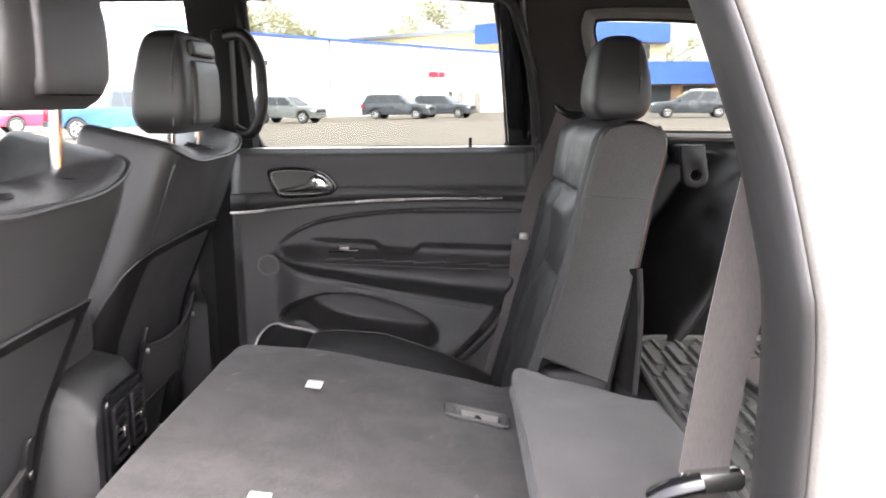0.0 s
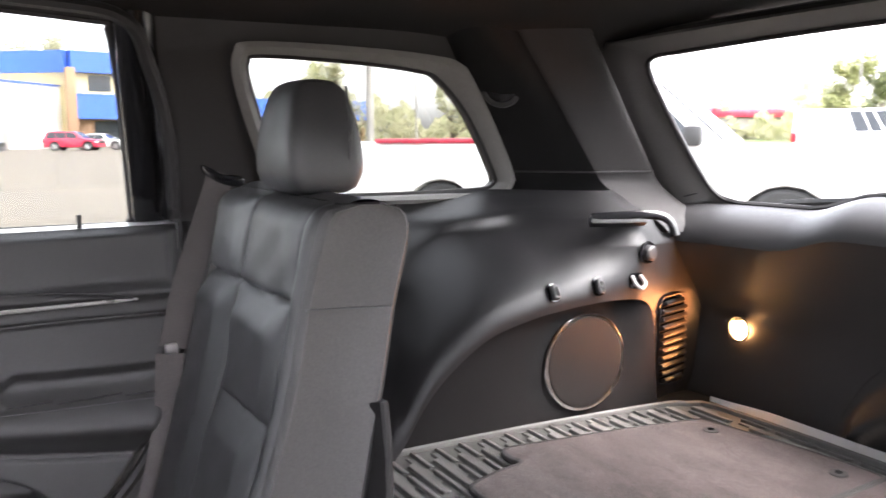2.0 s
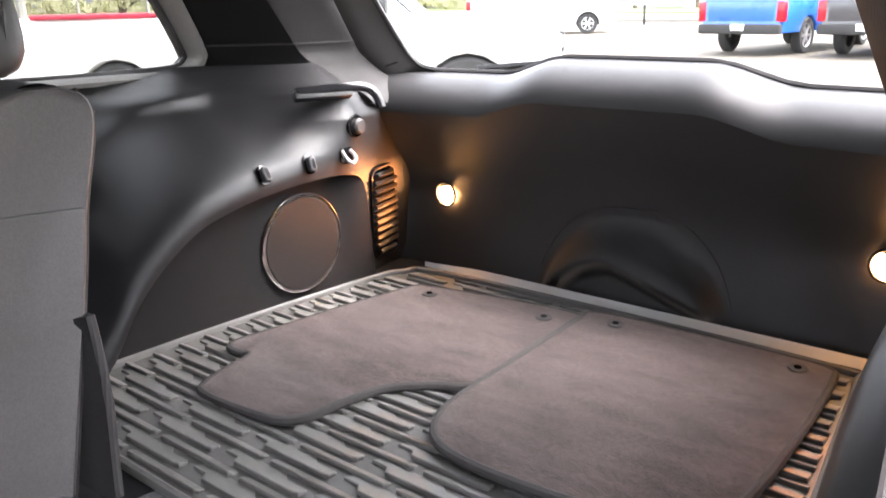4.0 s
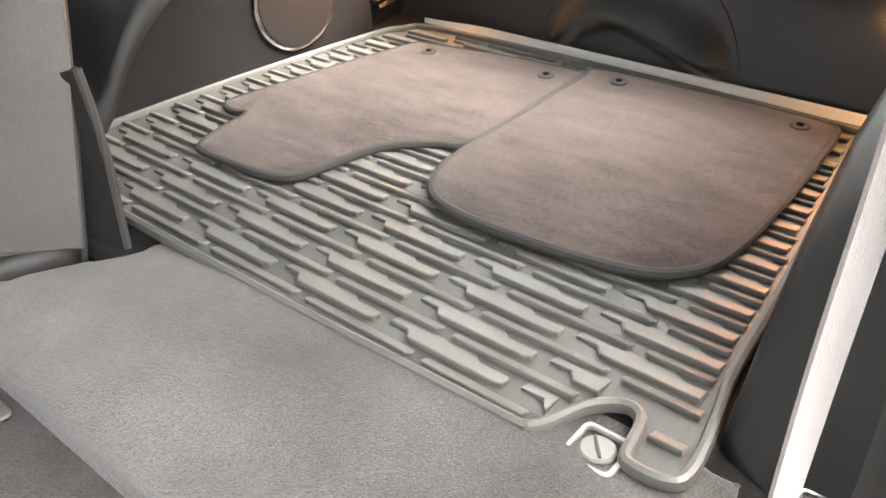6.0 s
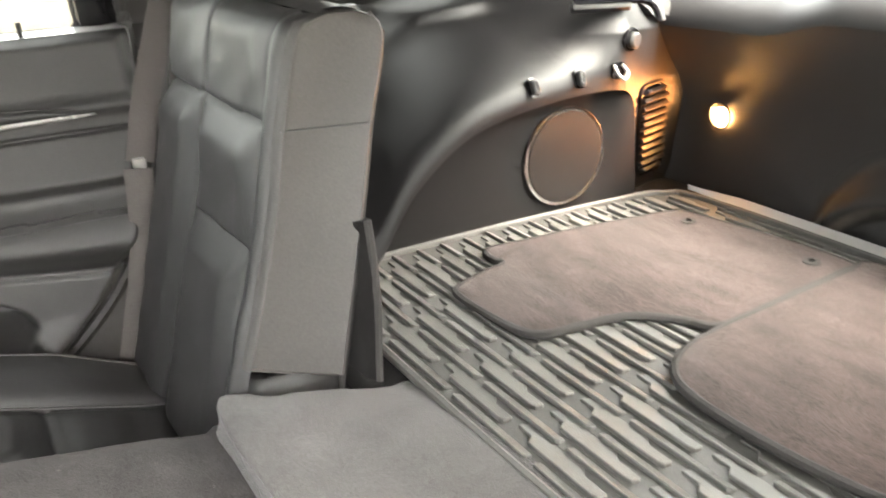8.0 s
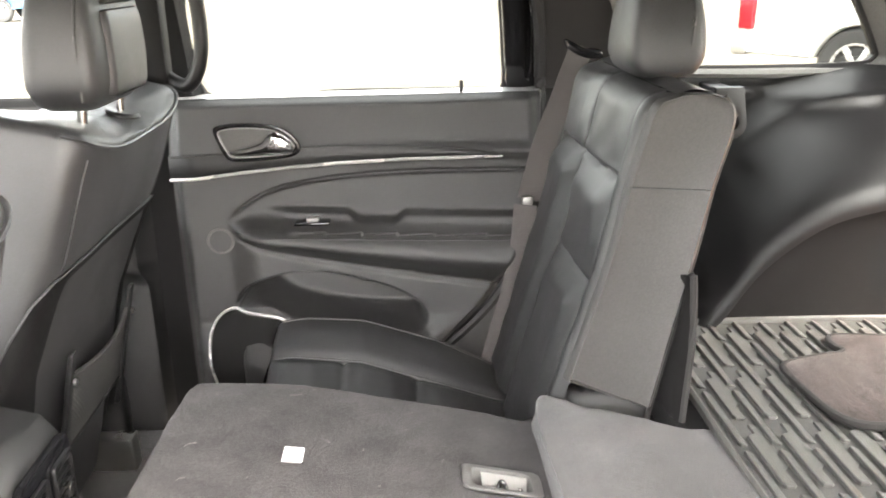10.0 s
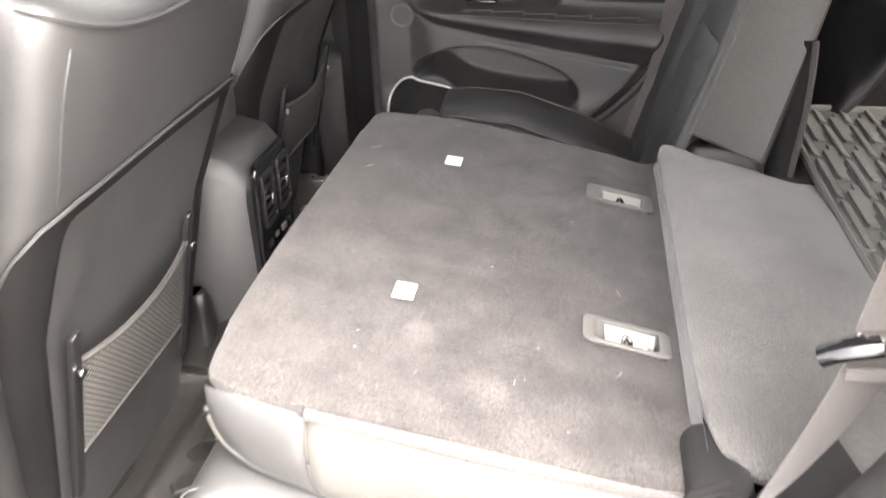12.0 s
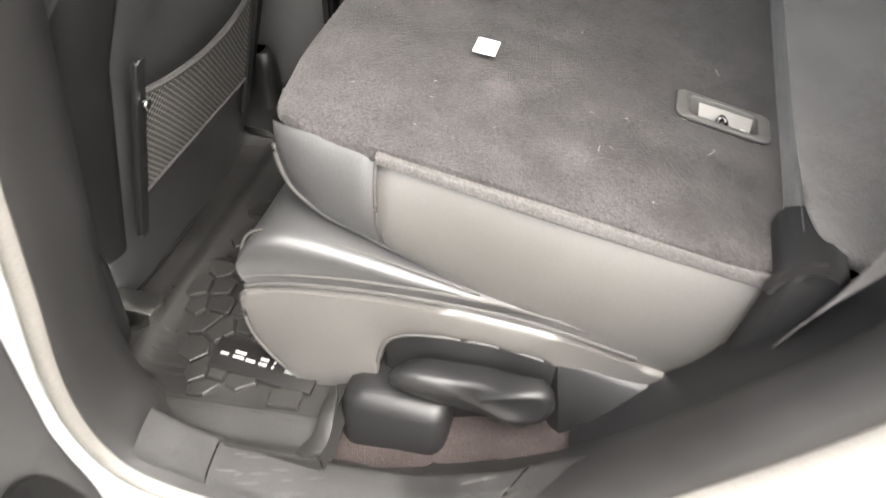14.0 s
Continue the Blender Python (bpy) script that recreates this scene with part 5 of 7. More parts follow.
def tuck(y, z):
    """Sewn relief of the seat's front."""
    s = (y - UY0) / (UY1 - UY0)                        # 0 beside the folded seat, 1 beside the door
    mid_ = step(0.05, 0.19, s) * step(0.612, 0.50, s)
    far_ = step(0.59, 0.72, s)
    first, second = 1.188 - 0.010 * (s - 0.3), 1.030 - 0.012 * (s - 0.3)

    def pillow(top_, low_, rise):
        u = top_ - z
        if u < 0 or z < low_:
            return 0.0
        return rise * step(-0.004, 0.048, u) * (1 - 0.6 * step(0.04, top_ - low_, u))
    d = mid_ * (pillow(1.33, first, 0.012) + pillow(first, second, 0.018) + pillow(second, 0.60, 0.018))
    d += far_ * (pillow(1.33, first, 0.012) + pillow(first, 0.60, 0.020))
    d -= 0.007 * math.exp(-((z - first) / 0.005) ** 2) * step(0.04, 0.12, s)
    d -= 0.006 * math.exp(-((z - second) / 0.005) ** 2) * mid_
    d -= 0.007 * math.exp(-((s - 0.60) / 0.012) ** 2) + 0.004 * math.exp(-((s - 0.085) / 0.010) ** 2)
    d += 0.008 * step(0.10, 0.05, s) * step(0.0, 0.03, s)
    d -= 0.028 * step(0.06, 0.0, s) ** 2 * 0.4 + 0.035 * step(0.93, 1.0, s) ** 2
    d += 0.0015 * math.sin(55 * z + 9 * s) * math.sin(17 * s + 20 * z)
    return d


bm = grid(lambda y, z: (seat_front(z) - tuck(y, z), y, z), lin(UY0, UY1, 120), lin(0.72, 1.315, 170))
part("front_cover", bm, LEATHER, up, "black leather front with sewn tucks", smooth=70)
rings = []
for y, k in ((UY0 - 0.004, 0.80), (UY0 - 0.008, 0.9), (UY0 - 0.004, 0.97), (UY0 + 0.012, 1.0)):
    ring = [(seat_front(z), z) for z in lin(0.895, 1.24, 12) + lin(1.25, 1.316, 9)] + [(seat_rear(z), z) for z in reversed(lin(0.845, 1.24, 12) + lin(1.25, 1.316, 9))]
    rings.append([(0.28 + (x - 0.28 - 0.25 * (z - 1.08)) * k + 0.25 * (z - 1.08), y, 1.08 + (z - 1.08) * (0.94 + 0.06 * k)) for x, z in ring])
part("side_cover", skin(rings, cap=True), LEATHER_SIDE, up, "matt grey vinyl side", smooth=50)
part("piping", tube([(seat_rear(z) - 0.001, UY0 + 0.002, z) for z in lin(0.82, 1.31, 20)], 0.0045, 6), BINDING, up)
part("seam", tube([(seat_front(1.19) + k * (seat_rear(1.18) - seat_front(1.19)), UY0 - 0.0085, 1.19 - 0.008 * k) for k in lin(0.02, 0.95, 12)], 0.0012, 5), LEATHER, up)
bm = grid(lambda y, z: (seat_rear(z), y, z), lin(UY0, UY1, 4), lin(0.80, 1.315, 20))
part("back_panel", bm, CARPET, up, "dark carpeted seat back")
bm = grid(lambda y, k: (seat_front(1.315) + k * (seat_rear(1.315) - seat_front(1.315)), y, 1.315 + 0.006 * math.sin(math.pi * k)), lin(UY0, UY1, 12), lin(0, 1, 6))
part("top_cover", bm, LEATHER, up)
part("outer_side", slab([(seat_front(z), z) for z in lin(0.72, 1.315, 14)] + [(seat_rear(z), z) for z in reversed(lin(0.80, 1.31, 14))], lambda u, v, w: (u, UY1 - 0.004 + w, v), 0.008), LEATHER_SIDE, up)
for s in (-1, 1):
    part("post", tube([(0.335, 1.65 + s * 0.06, 1.29), (0.338, 1.65 + s * 0.06, 1.335)], 0.007, 8), PLASTIC_HARD, up)
headrest(up, (0.332, 1.645, 1.318), 0.178, 0.160, 0.122, 0.02, taper=((0, 0.80), (0.05, 0.95), (0.14, 1.0), (0.35, 0.98), (0.6, 0.86), (0.8, 0.72), (0.9, 0.64), (0.96, 0.58), (0.99, 0.50), (1, 0.36)))
part("hinge_cover", cushion(0.17, 0.31, 1.44, 1.50, 0.74, 0.862, r=0.03), PLASTIC, up, "black plastic hinge cover")
# its cushion
RIDGE = [(-0.345, 0.806), (-0.30, 0.816), (-0.264, 0.820), (-0.154, 0.811), (-0.012, 0.762), (0.097, 0.706), (0.13, 0.69)]
PAN = [(-0.345, 0.796), (-0.287, 0.800), (-0.154, 0.784), (-0.039, 0.742), (0.084, 0.700), (0.13, 0.688)]


def pad(s, k):
    x, y = -0.345 + k * 0.475, 1.41 + s * 0.505
    low, high = along(PAN, x), along(RIDGE, x)
    u = (y - 1.748) / 0.112                            # across the bolster: 0 at its seam, 1 on its ridge
    puff = sum(math.exp(-((x - c) / 0.040) ** 4) for c in (-0.265, -0.118, 0.01)) * 0.012
    if u < 0:
        z = low + puff * step(0, -0.35, u) + 0.026 * u
        for c in (-0.19, -0.055):
            z -= 0.006 * math.exp(-((x - c) / 0.006) ** 2)
    elif u < 1:
        z = low + (high + 0.004 - low) * math.sin(math.pi / 2 * u) ** 0.6
    else:
        z = high + 0.004 - 0.09 * (u - 1) ** 1.5
    z -= 0.008 * math.exp(-(u / 0.09) ** 2)
    return (x + 0.012 * step(0.05, 0.0, k), y, z - 0.05 * step(0.07, -0.02, k) ** 2)


across = lin(0, 0.62, 24) + lin(0.63, 0.92, 34) + lin(0.93, 1, 8)
cush = part("seat_cushion", grid(pad, across, lin(0, 1, 80)), LEATHER, up, "black leather cushion with a raised bolster", smooth=70)
part("cushion_front", grid(lambda y, k: (-0.333 + 0.05 * k * k, y, 0.775 - 0.24 * k), lin(1.41, 1.91, 10), lin(0, 1, 8)), LEATHER, up)
part("piping", tube([pad(0.893, k) for k in lin(0.03, 0.98, 30)], 0.0028, 6), PIPING, up, "pale piping")
part("piping", tube([pad(0.672, k) for k in lin(0.03, 0.98, 30)], 0.0020, 6), LEATHER, up)

# dark flap hanging behind the upright seat
flap = thing("hanging_felt_flap", "dark felt flap hanging behind the upright seat", "flap")
bm = skin([[(0.312 + 0.008 * math.sin(6 * k), UY0 + 0.30, 1.05 - 0.225 * k), (0.328, UY0 - 0.004 + 0.006 * math.sin(5 * k), 1.058 - 0.228 * k),
            (0.340 + 0.004 * math.sin(4 * k), UY0 - 0.014 - 0.010 * k, 1.060 - 0.230 * k), (0.347 + 0.003 * math.sin(4 * k), UY0 - 0.012 - 0.010 * k, 1.060 - 0.230 * k), (0.352, UY0 + 0.02, 1.058 - 0.228 * k), (0.34, UY0 + 0.30, 1.05 - 0.225 * k)] for k in lin(0, 1, 14)])
part("felt", bm, CARPET_PANEL, flap, smooth=60)
part("bound_edge", tube([(0.344 + 0.004 * math.sin(4 * k), UY0 - 0.014 - 0.010 * k, 1.060 - 0.230 * k) for k in lin(0, 1, 14)], 0.0055, 6), BINDING, flap)

# carpeted gap cover between seat back and cargo floor
cover = thing("carpet_gap_cover", "grey carpeted filler board behind the folded seat", "board")
def cover_z(x):
    return along([(0.118, 0.878), (0.16, 0.868), (0.30, 0.836), (0.37, 0.821), (0.42, 0.8185), (0.50, 0.8185)], x)


out = soft_outline([(0.119, 1.405), (0.118, 1.1), (0.117, 0.80), (0.125, 0.68), (0.145, 0.645), (0.19, 0.64), (0.33, 0.655), (0.45, 0.66), (0.46, 0.70), (0.46, 1.0), (0.44, 1.36), (0.33, 1.395), (0.2, 1.41)], 6)
bm = slab(out, lambda u, v, w: (u, v, cover_z(u) - 0.014 + w), 0.014, bevel=0.005)
part("carpet", bm, CARPET, cover, smooth=35)
part("front_lip", grid(lambda y, k: (0.1175 - 0.007 * k + 0.004 * math.sin(math.pi * k), y, 0.876 - 0.038 * k), lin(0.66, 1.40, 30), lin(0, 1, 6)), CARPET, cover)
part("crease", tube([(0.36, y, cover_z(0.36) + 0.0005) for y in lin(0.70, 1.38, 12)], 0.002, 5, flat=0.5), CARPET_PANEL, cover)

# ---- seat belts
def strap(points, width, mat, parent, name="webbing", label="", turn=(0, 1, 0)):
    pts = spline(points, 8)
    rows = []
    for i, q in enumerate(pts):
        t = (pts[min(i + 1, len(pts) - 1)] - pts[max(i - 1, 0)]).normalized()
        w = t.cross(Vector(turn)).normalized() * width / 2
        n = t.cross(w).normalized() * 0.0009
        rows.append([q - w - n, q + w - n, q + w + n, q - w + n])
    return part(name, skin(rows), mat, parent, label, smooth=30)


belt = thing("seat_belt", "grey-brown seat belt hanging beside the folded seat", "seat belt", "seat belts")
def webbing_between(lefts, rights, mat, parent, name):
    rows = []
    for a, b in zip(spline(lefts, 6), spline(rights, 6)):
        rows.append([a, b, b + Vector((0, 0.0018, 0)), a + Vector((0, 0.0018, 0))])
    return part(name, skin(rows), mat, parent, smooth=30)


webbing_between([(0.246, 0.592, 1.40), (0.234, 0.590, 1.33), (0.220, 0.588, 1.257), (0.204, 0.588, 1.16), (0.191, 0.586, 1.068)], [(0.274, 0.585, 1.40), (0.262, 0.583, 1.33), (0.256, 0.582, 1.24), (0.238, 0.582, 1.145), (0.228, 0.582, 1.066)], WEBBING, belt, "shoulder_webbing")
webbing_between([(0.191, 0.584, 1.062), (0.188, 0.582, 1.039), (0.171, 0.580, 0.975), (0.150, 0.580, 0.905), (0.130, 0.582, 0.851), (0.104, 0.584, 0.791)], [(0.228, 0.586, 1.062), (0.2275, 0.586, 1.040), (0.207, 0.588, 0.979), (0.175, 0.592, 0.907), (0.146, 0.598, 0.852), (0.114, 0.604, 0.790)], WEBBING, belt, "lap_webbing")
tong = part("tongue", slab(rounded(-0.014, 0.036, -0.0085, 0.0085, 0.006), lambda u, v, w: (0.203 + u, 0.570 + w, 1.064 + v + u * 0.10), 0.014, bevel=0.003), SATIN, belt, "metal latch tongue")
part("tongue_grip", tube(spline([(0.168, 0.576, 1.050), (0.182, 0.572, 1.060), (0.205, 0.572, 1.066)], 5), 0.010, 10, flat=0.8), GLOSS_BLACK, tong)
part("stitching", box(0.189, 0.226, 0.578, 0.5815, 1.028, 1.040, 0.001), WEBBING_DARK, belt)

belt2 = thing("seat_belt", "dark seat belt beside the upright seat", "seat belt", "seat belts")
strap([(0.282, 1.935, 1.335), (0.246, 1.935, 1.235), (0.213, 1.935, 1.145), (0.184, 1.935, 1.035)], 0.046, WEBBING_DARK, belt2, "shoulder_webbing", turn=(0, 1, 0))
strap([(0.175, 1.915, 1.030), (0.168, 1.905, 0.96), (0.162, 1.903, 0.915), (0.143, 1.903, 0.828), (0.122, 1.903, 0.755), (0.10, 1.905, 0.67)], 0.046, WEBBING_DARK, belt2, "lap_webbing", turn=(0.25, 1, 0))
bm = slab(soft_outline([(-0.034, 0.024), (0.0, 0.008), (0.034, 0.002), (0.034, -0.014), (0.0, -0.012), (-0.03, 0.006)], 5), lambda u, v, w: (0.285 + u, 1.945 + w - 0.012, 1.325 + v), 0.014, bevel=0.003)
part("belt_guide", bm, GLOSS_BLACK, belt2, "black belt guide")
part("tongue", box(0.170, 0.192, 1.924, 1.936, 1.024, 1.044, 0.004), SATIN_DARK, belt2, "bright latch tongue")

# ---- cargo fittings on the far trim
def on_trim(x, z, lift=0.0):
    e = 0.006
    nx, nz = (trim_y(x + e, z) - trim_y(x - e, z)) / (2 * e), (trim_y(x, z + e) - trim_y(x, z - e)) / (2 * e)
    n = Vector((nx, -1, nz)).normalized()
    p = Vector((x, trim_y(x, z), z))
    return facing(p + n * lift, n)


spk = thing("subwoofer", "round subwoofer grille with a bright chrome ring", "speaker")
m = facing((0.957, 1.763, 0.938), (0, -1, 0))
part("mesh_cone", disc(0.094, 0.004, 48, 0.002, m), GRILLE, spk, "dark speaker mesh")
part("chrome_ring", ring_bar(0.097, 0.0050, 64, 8, m, 0.8), CHROME, spk, "bright chrome ring")

vent = thing("cargo_vent", "black slatted air outlet beside the tailgate", "vent")
vx0, vx1 = 1.139, 1.238
vent_y = lambda x, z: trim_y(x, z) - 0.002
vp = lambda u, v, w: (u + (1.05 - v) * 0.16, vent_y(u + (1.05 - v) * 0.16, v) - w, v)
part("vent_frame", slab(rounded(vx0, vx1, 0.840, 1.056, 0.026), vp, 0.004, [rounded(vx0 + 0.004, vx1 - 0.004, 0.845, 1.051, 0.022)], 0.0015), PLASTIC_HARD, vent)
part("vent_back", slab(rounded(vx0 + 0.002, vx1 - 0.002, 0.843, 1.053, 0.024), vp, 0.001), GLOSS_BLACK, vent, "dark opening")
for k in range(11):
    z = 0.858 + k * 0.018
    trim_in = 0.003 + (0.012 if k in (0, 10) else 0.0)
    bm = box(vx0 + trim_in, vx1 - trim_in, -0.008, 0.008, -0.0048, 0.0048, 0.0015, m=None)
    turn = math.atan2(vent_y(vx1, z) - vent_y(vx0, z), vx1 - vx0)
    bm.transform(Matrix.Translation((1.1885 + (1.05 - z) * 0.16, vent_y(1.1885 + (1.05 - z) * 0.16, z) - 0.007, z)) @ Matrix.Rotation(turn, 4, "Z") @ Matrix.Rotation(radians(-35), 4, "X") @ Matrix.Translation((-1.1885, 0, 0)))
    part("slat", bm, PLASTIC_HARD, vent)

for x, z in ((0.862, 1.092), (0.968, 1.096)):
    hk = thing("bag_hook", "small black cargo bag hook", "hook", "bag hooks")
    m = on_trim(x, z)
    bm = slab(rounded(-0.012, 0.012, -0.019, 0.019, 0.009), lambda u, v, w: (u, v, w), 0.004, bevel=0.001)
    bm.transform(m)
    part("recess", bm, GLOSS_BLACK, hk)
    bm = cushion(-0.007, 0.009, -0.016, 0.014, 0.002, 0.016, r=0.006)
    bm.transform(m)
    part("hook_tab", bm, PLASTIC, hk)
tie = thing("tie_down_ring", "chrome cargo tie-down ring", "hook")
m = on_trim(1.062, 1.10)
bm = slab(rounded(-0.016, 0.016, -0.016, 0.016, 0.008), lambda u, v, w: (u, v, w), 0.003)
bm.transform(m)
part("recess", bm, GLOSS_BLACK, tie)
bm = tube(spline([(-0.01, 0.010, 0.002), (-0.012, -0.004, 0.016), (0.0, -0.014, 0.02), (0.012, -0.004, 0.016), (0.01, 0.010, 0.002)], 6), 0.004, 8)
bm.transform(m)
part("ring", bm, SATIN_DARK, tie)
btn = thing("release_button", "black seat release button", "button")
m = on_trim(1.095, 1.155)
part("button", disc(0.016, 0.016, 24, 0.004, m), PLASTIC, btn)
part("bezel", ring_bar(0.020, 0.004, 24, 6, m), GLOSS_BLACK, btn)
lev = thing("cargo_cover_bracket", "black cargo cover bracket on the rear pillar", "bracket")
m = on_trim(1.075, 1.212, 0.0)
bm = tube(spline([(-0.085, 0.010, 0.014), (0.0, 0.012, 0.018), (0.055, 0.010, 0.018), (0.078, -0.006, 0.016), (0.085, -0.034, 0.012)], 6), 0.0105, 8, flat=0.7)
bm.transform(m)
part("bar", bm, GLOSS_BLACK, lev)
bm = slab(rounded(-0.09, 0.03, -0.006, 0.014, 0.006), lambda u, v, w: (u, v, w), 0.02, bevel=0.003)
bm.transform(m)
part("lip", bm, PLASTIC_HARD, lev)
rd = thing("pillar_speaker", "round dark recessed grille high on the rear pillar", "speaker")
m = facing((0.868, 1.936, 1.497), (-0.62, -0.75, -0.2))
part("grille", disc(0.034, 0.012, 32, 0.002, m), GLOSS_BLACK, rd)
part("rim", ring_bar(0.037, 0.010, 40, 8, m), PLASTIC, rd)
lt = thing("seat_latch_hook", "black belt hook behind the upright seat", "hook")
hook_line = [(0.550, 1.249), (0.606, 1.249)] + [(0.588 + 0.031 * math.cos(radians(a)), 1.176 - 0.031 * math.sin(radians(a))) for a in range(0, 181, 20)]
part("plate", slab(hook_line, lambda u, v, w: (u, 1.935 + w, v), 0.026, [[(0.588 + 0.013 * math.cos(radians(a)), 1.178 + 0.013 * math.sin(radians(a))) for a in range(0, 360, 30)]], 0.003), PLASTIC_HARD, lt)
part("stem", box(0.555, 0.60, 1.955, 2.062, 1.20, 1.246, 0.006), PLASTIC_HARD, lt)

# ---- cargo liner: a rubber tray with raised planks
liner = thing("cargo_liner", "black rubber cargo liner with a raised plank tread", "cargo mat")
LINER = [(0.385, 1.43), (0.385, 1.2), (0.392, 0.87), (0.394, 0.842), (0.405, 0.83), (0.424, 0.822), (0.448, 0.812), (0.468, 0.795), (0.476, 0.778), (0.470, 0.764), (0.452, 0.757), (0.42, 0.752), (0.412, 0.742), (0.413, 0.715), (0.424, 0.700),
         (0.46, 0.700), (0.53, 0.712), (0.58, 0.722), (0.75, 0.737), (1.05, 0.772), (1.19, 0.79), (1.222, 0.83), (1.230, 1.24), (1.222, 1.64), (1.18, 1.70), (1.12, 1.725), (0.80, 1.755), (0.52, 1.765), (0.45, 1.765), (0.40, 1.74), (0.388, 1.7)]
out = soft_outline(LINER, 3)
FZ = 0.8195
bm = slab(out, lambda u, v, w: (u, v, FZ + w), 0.006)
# shade between the planks is put into the tray's darker colour
part("tray", bm, GROOVE, liner, "dusty tray darkened for the shade between the planks")
rim = [(u, v, FZ + 0.008) for u, v in out]
part("rim", tube(rim, 0.0065, 8, True, flat=1.3), RUBBER, liner, "raised rubber rim")


def inside(u, v, line):
    hit = False
    for (a, b), (c, d) in zip(line, line[1:] + line[:1]):
        if (b > v) != (d > v) and u < (c - a) * (v - b) / (d - b) + a:
            hit = not hit
    return hit


Z_PLANK = [(0.0, 0.014), (0.002, 0.030), (0.105, 0.030), (0.118, 0.019), (0.154, 0.019), (0.158, 0.014), (0.157, 0.003), (0.150, 0.0), (0.036, 0.0), (0.026, 0.013)]
BAR = [(0.0, 0.004), (0.0, 0.013), (0.004, 0.016), (0.154, 0.016), (0.158, 0.012), (0.158, 0.004), (0.154, 0.0), (0.004, 0.0)]
for i in range(-1, 18):
    for j in range(-1, 8):
        for shape, x0, y0 in ((Z_PLANK, 0.4215, 1.393), (BAR, 0.401, 1.323)):
            x, y = x0 + 0.05 * i, y0 + 0.346 - 0.173 * j
            pts = [(x + v, y - u) for u, v in shape]
            xs = [a for a, b in pts]
            fits = [q for q in lin(y - 0.158, y, 48) if all(inside(a, q + s, out) for a in lin(min(xs) - 0.008, max(xs) + 0.008, 4) for s in (-0.008, 0.008))]
            runs = [[]]                                  # cut short at the rim: keep the longest free stretch
            for q in fits:
                if runs[-1] and q - runs[-1][-1] > 0.005:
                    runs.append([])
                runs[-1].append(q)
            run = max(runs, key=len)
            if len(run) < 6:
                continue
            if len(run) < 48:
                pts = [(a, min(max(b, run[0]), run[-1])) for a, b in pts]
                pts = [p for k, p in enumerate(pts) if math.dist(p, pts[k - 1]) > 0.0008]
                if len(pts) < 4:
                    continue
            x_lo, x_hi = min(xs), max(xs)
            rise = lambda a: 0.0062 * (1 - (a - x_lo) / (x_hi - x_lo)) + 0.0005
            bm = bmesh.new()
            low = [bm.verts.new((a, b, FZ + 0.005)) for a, b in pts]
            cx, cy = sum(a for a, b in pts) / len(pts), sum(b for a, b in pts) / len(pts)
            mid_ = [bm.verts.new((a, b, FZ + 0.005 + rise(a))) for a, b in pts]
            top_ = [bm.verts.new((a + 0.0012 * (1 if a < cx else -1), b + 0.0012 * (1 if b < cy else -1), FZ + 0.006 + rise(a))) for a, b in pts]
            n = len(pts)
            for a, b in ((low, mid_), (mid_, top_)):
                for k in range(n):
                    bm.faces.new((a[k], a[(k + 1) % n], b[(k + 1) % n], b[k]))
            bm.faces.new(top_)
            part("plank", bm, RUBBER, liner, smooth=20)

# ---- two plush floor mats laid in the cargo bay
def floor_mat(label, line, grommets, mat_z):
    mat = thing("plush_floor_mat", label, "floor mat", "plush mats in the cargo bay")
    o = soft_outline(line, 5)
    def lie(u, v, w):
        return (u, v, mat_z + w + 0.0035 * math.sin(9 * u + 3) * math.sin(7 * v) + 0.003)
    part("plush", slab(o, lie, 0.010, bevel=0.003), MAT_CARPET, mat)
    part("bound_edge", tube([lie(u, v, 0.004) for u, v in o], 0.0075, 8, True), BINDING, mat, "dark bound edge")
    for gx, gy in grommets:
        g = part("grommet", disc(0.015, 0.003, 24, 0.001, Matrix.Translation(lie(gx, gy, 0.0095))), BINDING, mat, "round plastic grommet")
        part("eyelet", disc(0.006, 0.002, 16, 0.0005, Matrix.Translation(lie(gx, gy, 0.0122))), GLOSS_BLACK, g)
    return mat


floor_mat("brown-grey plush mat with a notched corner", [(1.155, 1.255), (1.15, 1.40), (1.12, 1.575), (1.10, 1.60), (1.0, 1.615), (0.80, 1.645), (0.715, 1.662), (0.69, 1.655), (0.684, 1.625), (0.690, 1.605), (0.678, 1.594), (0.65, 1.592), (0.585, 1.575), (0.562, 1.55), (0.562, 1.47), (0.572, 1.395), (0.60, 1.365), (0.66, 1.355), (0.735, 1.335), (0.79, 1.28), (0.806, 1.25), (0.83, 1.238), (0.88, 1.238), (1.0, 1.242), (1.12, 1.244)], [(1.079, 1.540), (1.105, 1.292)], 0.829)
floor_mat("large brown-grey plush mat with rounded corners", [(1.175, 1.225), (1.12, 1.232), (0.95, 1.232), (0.80, 1.228), (0.72, 1.215), (0.665, 1.18), (0.642, 1.13), (0.638, 1.05), (0.648, 0.95), (0.668, 0.87), (0.70, 0.828), (0.75, 0.808), (0.85, 0.802), (1.0, 0.805), (1.15, 0.815), (1.185, 0.83), (1.19, 0.9), (1.182, 1.05)], [(1.141, 1.168), (1.150, 0.865)], 0.832)

